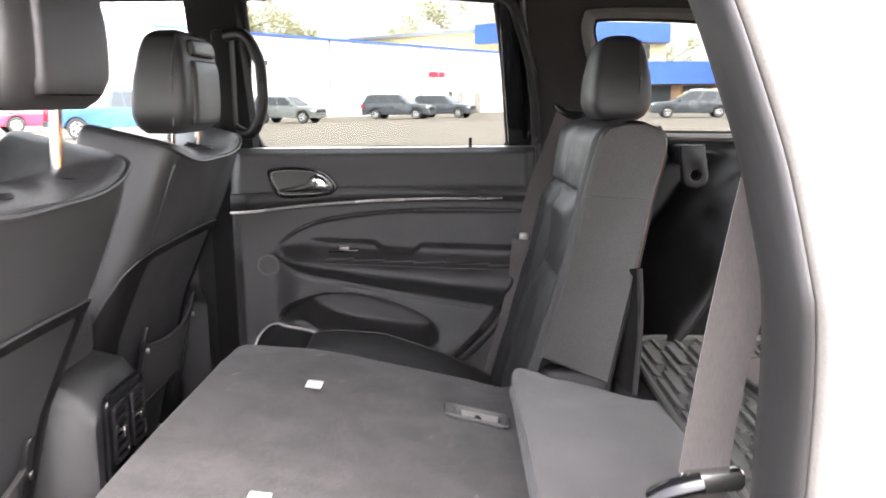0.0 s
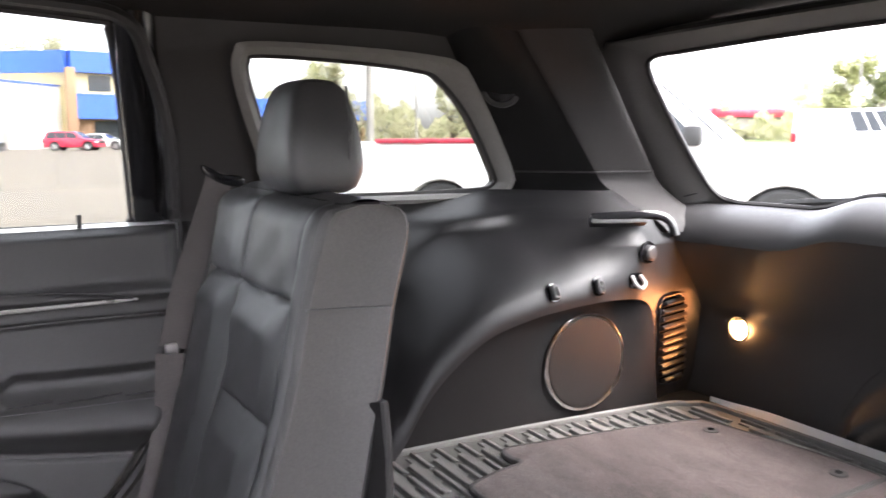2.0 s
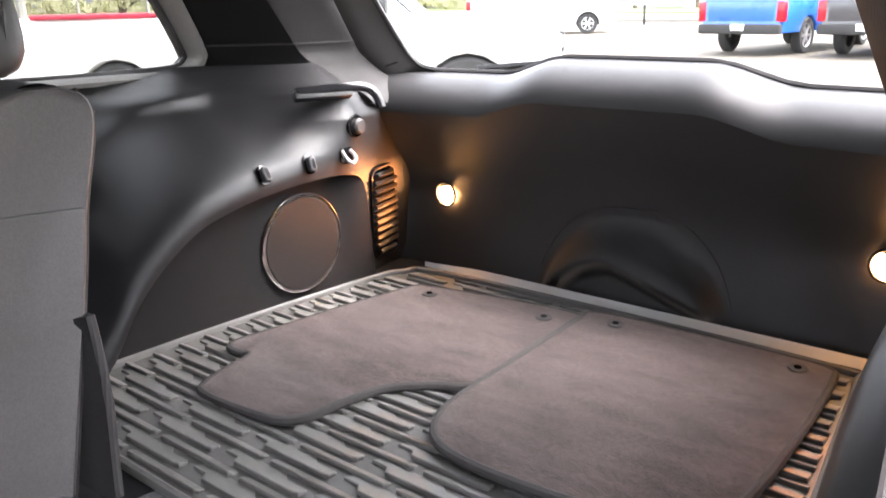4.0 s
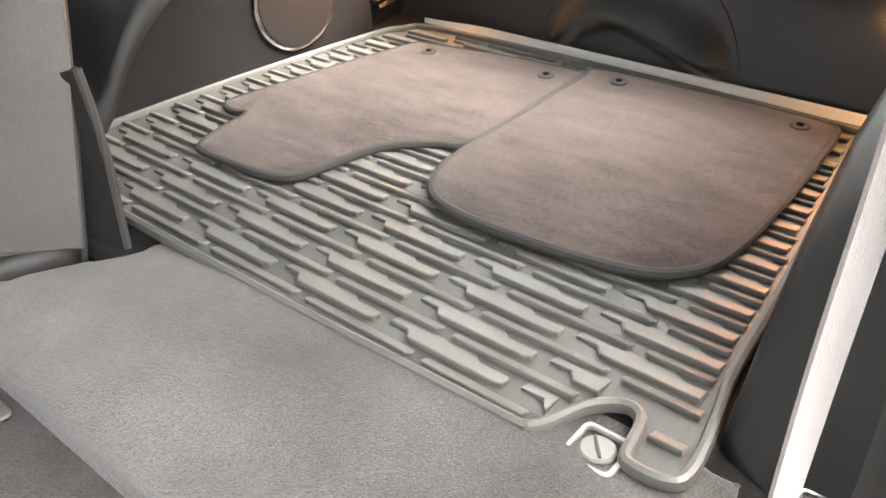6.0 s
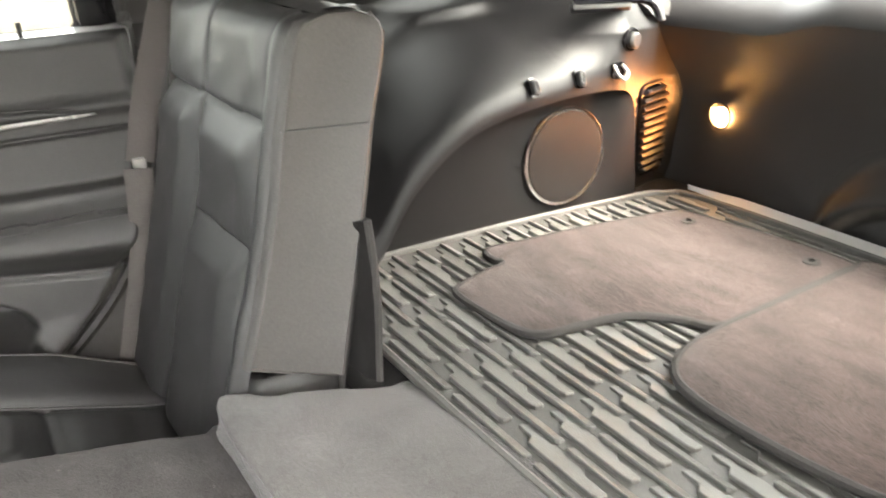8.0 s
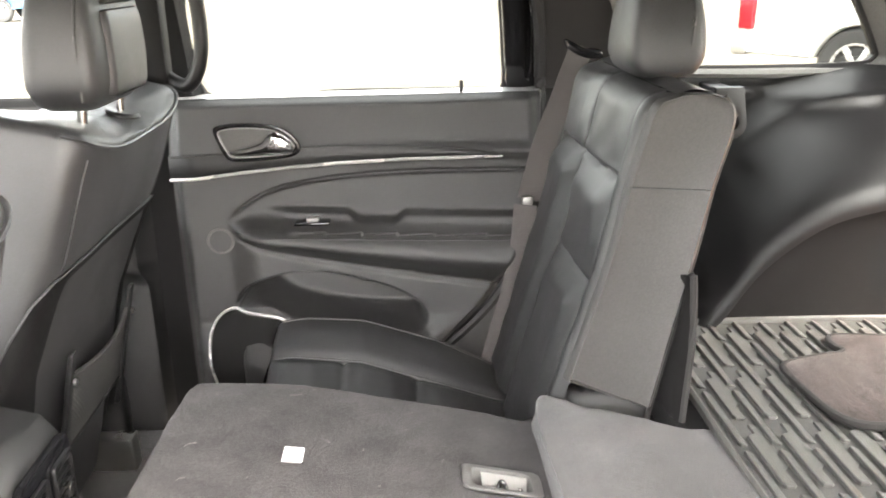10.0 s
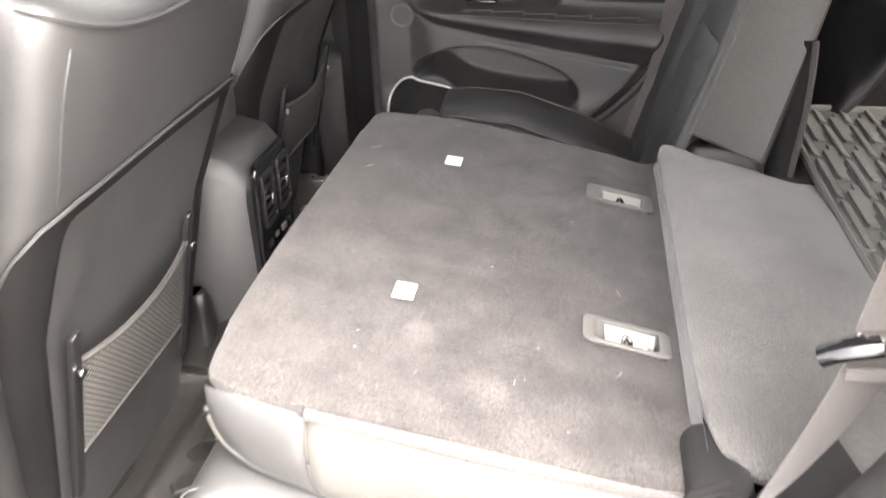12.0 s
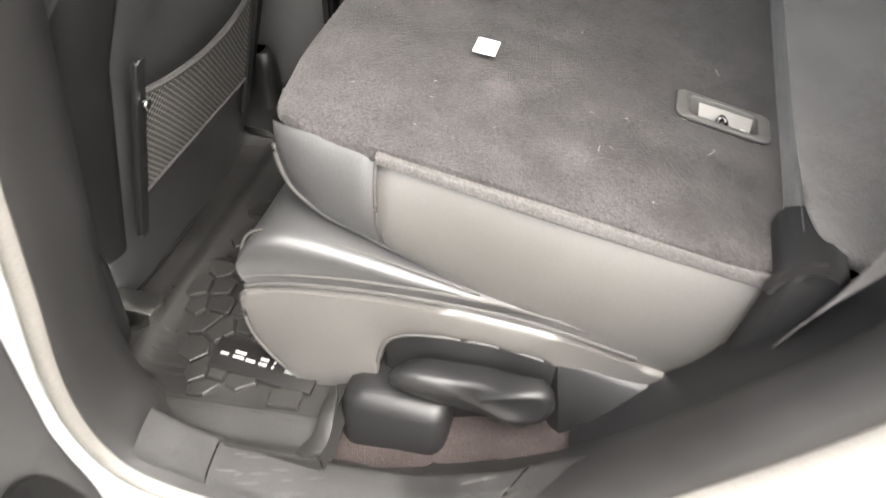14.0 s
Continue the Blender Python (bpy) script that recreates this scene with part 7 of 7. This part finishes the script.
def vehicle(kind, paint, m, label, category, long=4.7, wide=1.85, high=1.7, name="parked_car", roof_rails=False, cladding=True, group="parked vehicles", windows=True):
    """A parked vehicle that faces +x at the pose m."""
    car = thing(name, label, category, group)
    L, W, H = long, wide, high
    wr = 0.37 if kind != "pickup" else 0.41
    ax = (-0.29 * L, 0.31 * L) if kind != "pickup" else (-0.275 * L, 0.335 * L)
    zb = 0.32 if kind != "pickup" else 0.50
    belt = {"suv": 0.62, "pickup": 0.62, "van": 0.60, "sedan": 0.64}[kind] * H
    if kind == "pickup":
        prof = [(-L / 2, zb), (-L / 2, belt), (-L / 2 + 0.05, belt + 0.06), (-0.03 * L, belt + 0.06), (0.22 * L, belt + 0.02), (0.44 * L, belt - 0.05), (0.49 * L, belt - 0.16), (L / 2, zb + 0.1), (L / 2 - 0.05, zb)]
        house_ = [(-0.07 * L, belt), (-0.05 * L, H - 0.05), (0.0, H), (0.11 * L, H - 0.03), (0.245 * L, belt)]
    elif kind == "van":
        prof = [(-L / 2, zb), (-L / 2, belt), (-L / 2 + 0.02, belt + 0.1), (0.27 * L, belt + 0.04), (0.44 * L, belt - 0.10), (0.49 * L, belt - 0.28), (L / 2, zb + 0.12), (L / 2 - 0.05, zb)]
        house_ = [(-L / 2 + 0.01, belt), (-L / 2 + 0.08, H - 0.06), (-L / 2 + 0.2, H), (0.12 * L, H), (0.17 * L, H - 0.04), (0.31 * L, belt)]
    elif kind == "sedan":
        prof = [(-L / 2, zb), (-L / 2, belt - 0.05), (-L / 2 + 0.1, belt), (0.2 * L, belt), (0.44 * L, belt - 0.12), (0.49 * L, belt - 0.22), (L / 2, zb + 0.1), (L / 2 - 0.05, zb)]
        house_ = [(-0.40 * L, belt - 0.02), (-0.22 * L, H - 0.03), (-0.05 * L, H), (0.05 * L, H - 0.03), (0.23 * L, belt - 0.02)]
    else:
        prof = [(-L / 2, zb), (-L / 2 - 0.0, belt - 0.05), (-L / 2 + 0.05, belt + 0.02), (0.18 * L, belt), (0.44 * L, belt - 0.08), (0.485 * L, belt - 0.2), (L / 2, zb + 0.1), (L / 2 - 0.05, zb)]
        house_ = [(-L / 2 + 0.06, belt - 0.02), (-0.43 * L, H - 0.08), (-0.36 * L, H - 0.01), (-0.05 * L, H), (0.06 * L, H - 0.05), (0.235 * L, belt - 0.02)]

    def girth(u, z):
        end = 1 - 0.10 * step(0.40 * L, 0.5 * L, abs(u))
        return end * (1 - 0.03 * step(0.55, 0.25, z))
    body = arch_line(prof, ax, wr + 0.07)
    bm = slab(body, lambda u, v, w: (u, (w - W / 2) * girth(u, v), v), W, bevel=0.05)
    bm.transform(m)
    ob = part("body", bm, paint, car, "painted body", smooth=35)
    bm = slab([(u * 0.985, 0.45 + (v - 0.45) * 0.97) for u, v in prof], lambda u, v, w: (u, (w - W / 2) * 0.86, v), W)
    bm.transform(m)
    part("underbody", bm, UNDER, car)

    def upper(u, z, side_, push=0.0):
        return (u, side_ * (W / 2 * (1 - 0.03) - 0.20 * max(0, z - belt) / (H - belt) + push), z)
    bm = slab(house_, lambda u, v, w: upper(u, v, 2 * w - 1), 1.0, bevel=0.03)
    bm.transform(m)
    part("cabin", bm, paint, car, "painted cabin", smooth=35)
    # side glass between the pillars
    lo, hi = belt + 0.05, H - 0.10
    def edge(z, rear):
        pts = house_[: len(house_) // 2 + 1] if rear else house_[len(house_) // 2:]
        pts = sorted([(v, u) for u, v in pts])
        return along(pts, z)
    x0a, x0b, x1a, x1b = edge(lo, True) + 0.18, edge(hi, True) + 0.16, edge(lo, False) - 0.20, edge(hi, False) - 0.12
    cuts = {"suv": (0.0, 0.30, 0.64, 1.0), "pickup": (0.0, 0.46, 1.0), "van": (0.0, 0.68, 1.0), "sedan": (0.0, 0.5, 1.0)}[kind]
    for s in (-1, 1):
        for a, b in zip(cuts, cuts[1:]):
            if kind == "van" and a == 0.0:
                quads = [(0.46, 0.57), (0.585, 0.67)]
            else:
                quads = [(a + 0.012, b - 0.012)]
            for qa, qb in quads:
                line = [(x0a + (x1a - x0a) * qa, lo), (x0a + (x1a - x0a) * qb, lo), (x0b + (x1b - x0b) * qb, hi), (x0b + (x1b - x0b) * qa, hi)]
                bm = slab(line, lambda u, v, w, s=s: upper(u, v, s, -0.01 + 0.018 * w), 1.0)
                bm.transform(m)
                part("side_window", bm, DARK_GLASS, car, smooth=0)
        # mirror, lamps
        mx = edge(lo, False) - 0.28
        bm = box(mx - 0.08, mx + 0.10, s * (W / 2 + 0.10) - 0.11, s * (W / 2 + 0.10) + 0.11, belt + 0.02, belt + 0.22, 0.04)
        bm.transform(m)
        part("mirror", bm, UNDER if kind in ("van", "pickup") else paint, car)
        tall = 0.46 if kind == "pickup" else 0.34
        bm = box(-L / 2 - 0.015, -L / 2 + 0.16, s * (W / 2 * 0.90) - 0.09, s * (W / 2 * 0.90) + 0.10, belt - tall, belt - 0.02, 0.03)
        bm.transform(m)
        part("tail_lamp", bm, RED_LENS, car, "red tail lamp")
        bm = box(L / 2 - 0.26, L / 2 - 0.02, s * (W / 2 * 0.80) - 0.18, s * (W / 2 * 0.80) + 0.10, belt - 0.34, belt - 0.20, 0.03)
        bm.transform(m)
        part("headlamp", bm, CLEAR_LENS, car, "clear headlamp")
        if roof_rails:
            bm = tube([upper(-0.36 * L, H + 0.03, s * 0.96), upper(0.02 * L, H + 0.03, s * 0.96)], 0.025, 6)
            bm.transform(m)
            part("roof_rail", bm, WHEEL, car)
    # windscreen and rear glass
    for rear in (False, True):
        if rear and kind == "van":
            pass
        za, zb2 = lo - 0.02, H - 0.07
        o = 0.012 if not rear else -0.012
        rows = []
        for z in (za, zb2):
            x = edge(z, rear) + o
            wv_ = W / 2 * 0.9 - 0.20 * (z - belt) / (H - belt)
            rows.append([(x, -wv_, z), (x, wv_, z), (x + o, wv_, z + 0.01), (x + o, -wv_, z + 0.01)])
        bm = skin(rows)
        bm.transform(m)
        part("rear_window" if rear else "windscreen", bm, DARK_GLASS, car, smooth=0)
    # bumpers, grille
    bm = box(L / 2 - 0.10, L / 2 + 0.02, -W * 0.33, W * 0.33, belt - 0.40, belt - 0.18, 0.03)
    bm.transform(m)
    part("grille", bm, UNDER, car, "dark grille")
    if kind == "pickup":
        bm = box(-L / 2 - 0.12, -L / 2 + 0.08, -W * 0.47, W * 0.47, zb - 0.02, zb + 0.20, 0.04)
        bm.transform(m)
        part("rear_bumper", bm, UNDER if paint is not WHITE_PAINT else WHEEL, car, "rear bumper")
        bm = box(-L / 2 - 0.008, -L / 2 + 0.01, -W * 0.38, W * 0.38, zb + 0.26, belt + 0.03, 0.015)
        bm.transform(m)
        part("tailgate", bm, paint, car, "painted tailgate panel")
    elif cladding:
        bm = box(-L / 2 - 0.02, -L / 2 + 0.12, -W * 0.46, W * 0.46, zb - 0.02, zb + 0.2, 0.04)
        bm.transform(m)
        part("rear_bumper", bm, UNDER, car, "dark lower bumper")
    bm = box(-L / 2 - 0.022 - (0.11 if kind == "pickup" else 0), -L / 2, -0.16, 0.16, zb + (0.06 if kind == "pickup" else 0.34), zb + (0.20 if kind == "pickup" else 0.49), 0.005)
    bm.transform(m)
    part("plate", bm, LABEL_WHITE, car, "plain pale plate")
    # wheels
    for wx in ax:
        for s in (-1, 1):
            mm = m @ Matrix.Translation((wx, s * (W / 2 - 0.14), wr)) @ Matrix.Rotation(radians(-90 * s), 4, "X")
            rings = [[(q * math.cos(math.tau * k / 28), q * math.sin(math.tau * k / 28), z) for k in range(28)] for q, z in ((wr * 0.62, -0.11), (wr * 0.9, -0.12), (wr, -0.08), (wr, 0.08), (wr * 0.92, 0.115), (wr * 0.66, 0.105), (wr * 0.64, 0.07))]
            bm = skin(rings, cap=False)
            bm.transform(mm)
            tyre = part("wheel", bm, TYRE, car, "black tyre")
            bm = disc(wr * 0.65, 0.02, 28, 0.0, mm @ Matrix.Translation((0, 0, 0.04)))
            part("rim_back", bm, UNDER, tyre)
            bm = ring_bar(wr * 0.63, 0.02, 28, 6, mm @ Matrix.Translation((0, 0, 0.085)))
            for k in range(6):
                a = math.tau * k / 6
                c, n = math.cos(a), math.sin(a)
                own = box(0.03, wr * 0.62, -0.035, 0.035, 0.06, 0.095, 0.008)
                own.transform(mm @ Matrix.Rotation(a, 4, "Z"))
                merge(bm, own)
            merge(bm, disc(wr * 0.18, 0.10, 16, 0.01, mm))
            part("rim", bm, WHEEL, tyre, "bright alloy rim")
    return car


def parked(az, d, heading):
    return Matrix.Translation(polar(az, d)) @ Matrix.Rotation(radians(heading), 4, "Z")


GREY_CAR = material("grey_green_car_paint", (0.14, 0.155, 0.15), 0.3, coat=0.6, mottle=0.04, mottle_size=1)
DARK_CAR = material("dark_slate_car_paint", (0.055, 0.065, 0.075), 0.28, coat=0.6, mottle=0.04, mottle_size=1)
BLUE_CAR = material("bright_blue_car_paint", (0.02, 0.12, 0.50), 0.3, coat=0.6, mottle=0.04, mottle_size=1)
TEAL_CAR = material("mid_blue_car_paint", (0.03, 0.10, 0.22), 0.3, coat=0.6, mottle=0.04, mottle_size=1)
RED_CAR = material("cherry_car_paint", (0.50, 0.03, 0.07), 0.3, coat=0.6, mottle=0.04, mottle_size=1)
BLACK_CAR = material("charcoal_car_paint", (0.05, 0.05, 0.055), 0.3, coat=0.6, mottle=0.04, mottle_size=1)

vehicle("suv", GREY_CAR, parked(101.2, 53.5, -18), "grey-green parked crossover by the warehouse", "car", 4.65, 1.84, 1.68)
vehicle("suv", DARK_CAR, parked(93.7, 61.0, -16), "dark slate parked SUV by the warehouse", "car", 5.2, 1.98, 1.80)
vehicle("suv", DARK_CAR, parked(90.6, 64.0, -20), "dark parked SUV behind a larger one", "car", 4.8, 1.9, 1.72)
vehicle("suv", DARK_CAR, parked(74.0, 60.5, 172), "long dark parked SUV with a pale window line", "car", 5.7, 2.04, 1.88, roof_rails=True)
vehicle("suv", RED_CAR, parked(84.5, 77.0, -28), "cherry red parked crossover by the showroom", "car", 4.6, 1.84, 1.66)
vehicle("sedan", WALL_WHITE, parked(82.9, 79.0, -28), "white parked car beside a red one", "car", 4.6, 1.8, 1.45)
vehicle("pickup", TEAL_CAR, parked(111.5, 33.5, -5), "mid-blue parked pickup truck", "truck", 5.6, 1.98, 1.85, name="parked_truck")
vehicle("sedan", RED_CAR, parked(116.5, 44.0, 40), "red parked car behind a blue truck", "car", 4.6, 1.8, 1.45)
# white pickup close by
w_rear, w_front = Vector((4.62, 8.85, 0)), Vector((6.88, 5.75, 0))
head_w = math.degrees(math.atan2(w_front.y - w_rear.y, w_front.x - w_rear.x))
LW = 6.05
mw = Matrix.Translation(w_rear) @ Matrix.Rotation(radians(head_w), 4, "Z") @ Matrix.Translation((0.275 * LW, 0, 0))
mw = mw @ Matrix.Translation((0, 0.95, 0))
truck = vehicle("pickup", WHITE_PAINT, mw, "white parked pickup truck with a red bed edge", "truck", LW, 2.05, 1.98, name="parked_truck")
bm = box(-LW / 2 + 0.5, -0.08 * LW, -1.0, -0.90, 1.27, 1.325, 0.01)
bm.transform(mw)
part("bed_cover_edge", bm, RED_PAINT, truck, "red bed cover edge")
vehicle("van", WALL_WHITE, parked(33.2, 34.0, -58), "white parked cargo van", "van", 5.7, 2.0, 2.12, name="parked_van")
vehicle("pickup", BLUE_CAR, parked(17.6, 23.2, -6), "bright blue parked pickup seen from behind", "truck", 5.9, 2.06, 1.95, name="parked_truck")
vehicle("pickup", BLACK_CAR, parked(11.2, 22.6, -6), "charcoal parked pickup beside a blue one", "truck", 5.9, 2.06, 1.95, name="parked_truck")
vehicle("suv", RED_CAR, parked(44.5, 60, -40), "red parked car far along the lot", "car", 4.6, 1.84, 1.66)
vehicle("suv", RED_CAR, parked(24.0, 150, 100), "small red car on the street", "car", 4.4, 1.8, 1.6)

# ---------------------------------------------------------------- outside: sign, poles, flag
sign = thing("dealer_sign", "white roadside sign board with red bars and a gold mark", "sign")
p0 = polar(27.5, 41.5)
ms = Matrix.Translation(p0) @ Matrix.Rotation(radians(27.5 - 90), 4, "Z")
def s_box(x0, x1, z0, z1, y0, y1, mat, name, label=""):
    bm = box(x0, x1, y0, y1, z0, z1, 0.005)
    bm.transform(ms)
    return part(name, bm, mat, sign, label)


GOLD = material("gold_mark", (0.65, 0.48, 0.12), 0.5)
s_box(-1.08, 1.08, 0.92, 2.30, -0.06, 0.06, WALL_WHITE, "board", "white sign board")
for k in range(5):
    s_box(-0.72 + 0.30 * k, -0.72 + 0.30 * k + 0.22, 1.90, 2.2, -0.085, -0.055, RED_PAINT, "mark_bar", "plain red bar")
s_box(-0.62, 0.62, 1.56, 1.70, -0.08, -0.055, GOLD, "gold_shape", "plain gold shape")
s_box(-0.25, 0.25, 1.48, 1.78, -0.078, -0.055, GOLD, "gold_shape", "plain gold shape")
s_box(-0.72, 0.72, 1.08, 1.20, -0.08, -0.055, ROOF_GREY, "mark_bar", "plain grey bar")
for x in (-0.75, 0.75):
    s_box(x - 0.06, x + 0.06, 0.0, 0.93, -0.05, 0.05, UNDER, "post", "dark sign post")


def pole(az, d, h, label, head_=True, r=0.09, mat=None):
    t = thing("light_pole", label, "pole", "poles")
    p = polar(az, d)
    part("shaft", tube([(p.x, p.y, 0), (p.x, p.y, h)], lambda k: r * (1 - 0.35 * k), 8), mat or CONCRETE, t)
    if head_:
        part("lamp_head", box(p.x - 0.35, p.x + 0.35, p.y - 0.2, p.y + 0.2, h - 0.06, h + 0.10, 0.03), UNDER, t)
    return t


pole(34.3, 55, 7.6, "pale light pole at the lot's edge")
pole(65.8, 26, 6.5, "pale light pole beside the lot", r=0.14)
pole(58.5, 48, 9.0, "thin grey light pole")
pole(62.5, 60, 9.0, "thin grey light pole")
fl = thing("flagpole", "tall thin pole with a striped flag", "flagpole")
p = polar(31.1, 56)
part("shaft", tube([(p.x, p.y, 0), (p.x, p.y, 8.2)], 0.05, 8), CONCRETE, fl)
d = Vector((math.sin(radians(31.1)), -math.cos(radians(31.1)), 0))
def flag_at(u, v):
    q = p + d * (0.05 + u)
    wob = 0.10 * math.sin(3.2 * u + 0.6)
    return (q.x + wob * 0.8, q.y + wob * 0.6, 6.55 + v - 0.16 * u)


FLAG_RED, FLAG_BLUE = material("flag_red", (0.5, 0.03, 0.05), 0.8), material("flag_blue", (0.03, 0.05, 0.2), 0.8)
for k in range(13):
    x0 = 0.75 if k > 5 else 0.0
    part("stripe", grid(flag_at, lin(x0, 1.9, 14), [k * 0.077, k * 0.077 + 0.077]), FLAG_RED if k % 2 == 0 else LABEL_WHITE, fl)
part("canton", grid(flag_at, lin(0, 0.75, 8), [6 * 0.077, 13 * 0.077]), FLAG_BLUE, fl, "dark blue canton")

# power lines beyond the street
wires = thing("power_lines", "thin dark power lines over the street", "cables")
for z in (5.6, 6.4, 7.1, 4.9):
    part("wire", tube([(64 + 0.02 * y, y, z + 0.00035 * y * y - 0.3) for y in lin(-60, 80, 14)], 0.018, 4), UNDER, wires)


# ---------------------------------------------------------------- outside: trees
def tree(az, d, h, spread, leaves, mat, seed, label, leaf=0.16, base=0.25):
    rnd = random.Random(seed)
    t = thing("tree", label, "tree", "trees")
    p = polar(az, d)
    wood, tips = bmesh.new(), []

    def limb(a, way, length, r, level):
        pts = [Vector(a)]
        for _ in range(4):
            way = (way + Vector((rnd.uniform(-1, 1), rnd.uniform(-1, 1), rnd.uniform(-0.35, 0.8))) * 0.17).normalized()
            pts.append(pts[-1] + way * length / 4)
        tube(pts, lambda k: r * (1 - 0.62 * k), 5 if level else 7, bm=wood)
        if level >= 3:
            tips.extend(pts[1:])
            return
        if level >= 2:
            tips.extend(pts[2:])
        for k in range(rnd.choice((3, 4)) if level else 6):
            i = rnd.choice((2, 3, 4)) if level else rnd.choice((1, 2, 3, 4, 4))
            side_ = Vector((rnd.uniform(-1, 1), rnd.uniform(-1, 1), rnd.uniform(0.0, 0.7)))
            limb(pts[i], (way * 0.55 + side_ * spread).normalized(), length * rnd.uniform(0.5, 0.72), r * (1 - 0.62 * i / 4) * 0.62, level + 1)
    limb(p, Vector((0, 0, 1)), h * 0.42, h * 0.018 + 0.05, 0)
    part("trunk", wood, BARK, t, smooth=60)
    bm = bmesh.new()
    for _ in range(leaves):
        c = rnd.choice(tips) + Vector((rnd.gauss(0, 1), rnd.gauss(0, 1), rnd.gauss(0, 1))) * h * 0.028
        u = Vector((rnd.uniform(-1, 1), rnd.uniform(-1, 1), rnd.uniform(-1, 1))).normalized()
        v = u.orthogonal().normalized() * leaf * rnd.uniform(0.5, 1.2)
        u = u * leaf * rnd.uniform(0.6, 1.5)
        bm.faces.new([bm.verts.new(c + q) for q in (-u, v * 0.7, u, -v * 0.7)])
    part("crown", bm, mat, t, smooth=0)
    return t


for i, (az, d, h, s, n, mat) in enumerate((
        (112.6, 92, 12, 0.8, 2400, LEAF), (116.5, 96, 13, 0.8, 2600, LEAF), (109.5, 105, 14, 0.8, 2000, LEAF_OLIVE), (102.0, 104, 17, 0.8, 2600, LEAF_OLIVE), (104.4, 108, 18, 0.8, 2600, LEAF_OLIVE), (100.2, 112, 15, 0.8, 2000, LEAF_OLIVE),
        (93.6, 122, 16, 0.8, 2200, LEAF), (91.6, 126, 17, 0.9, 2000, LEAF_OLIVE), (89.6, 128, 21, 0.8, 2400, LEAF_OLIVE), (87.4, 130, 20, 0.8, 2400, LEAF_OLIVE), (85.2, 132, 20, 0.9, 2000, LEAF_OLIVE), (79.5, 128, 14, 0.9, 600, LEAF_OLIVE),
        (76.4, 126, 17, 0.7, 2200, LEAF), (69.6, 100, 12.5, 0.7, 3200, LEAF), (74.5, 128, 13, 0.9, 700, LEAF), (68.0, 130, 9, 1.0, 1800, LEAF_OLIVE),
        (67.3, 70, 9, 0.9, 1300, LEAF_OLIVE), (60.0, 72, 7.5, 0.9, 1400, LEAF_OLIVE), (52.5, 66, 9, 0.8, 1500, LEAF_OLIVE), (56.0, 78, 8, 0.9, 1300, LEAF_OLIVE),
        (35.0, 78, 8.2, 0.7, 3200, LEAF), (33.0, 80, 8.0, 0.7, 2800, LEAF_DARK), (30.2, 86, 6.0, 0.9, 2000, LEAF), (26.9, 84, 9.5, 0.9, 900, LEAF), (23.0, 82, 9.2, 0.95, 500, LEAF_OLIVE), (24.5, 92, 7.0, 0.9, 1800, LEAF),
        (19.0, 84, 8.5, 0.9, 2400, LEAF), (16.0, 82, 9.5, 0.9, 2600, LEAF), (13.0, 86, 10, 0.9, 2400, LEAF), (21.0, 100, 8, 0.9, 2200, LEAF_OLIVE))):
    tree(az, d, h, s, n, mat, 11 + i, ("bare-limbed spring tree with sparse yellow-green leaves" if n < 1200 else "leafy spring tree with a loose green crown"), 0.17)

# far hedges and woods
rnd = random.Random(5)
bm = bmesh.new()
for _ in range(16000):
    az = rnd.uniform(6, 74) if rnd.random() < 0.8 else rnd.uniform(74, 122)
    d = rnd.uniform(112, 150) if az > 40 else rnd.uniform(100, 135)
    d = d if az < 74 else rnd.uniform(150, 170)
    hh = (3.6 + 1.6 * math.sin(az * 0.9) + 1.1 * math.sin(az * 2.7 + 1)) * (1.15 if az < 74 else 1.6)
    c = polar(az, d, rnd.uniform(0, 1) ** 0.8 * hh)
    u = Vector((rnd.uniform(-1, 1), rnd.uniform(-1, 1), rnd.uniform(-1, 1))).normalized() * rnd.uniform(0.3, 0.8)
    v = u.orthogonal().normalized() * rnd.uniform(0.3, 0.7)
    bm.faces.new([bm.verts.new(c + q) for q in (-u, v, u, -v)])
woods = finish("far_woods", bm, LEAF_OLIVE, kind="stuff", label="olive-brown hedges and woods in the distance", smooth=0)
tagged(woods, category="trees")
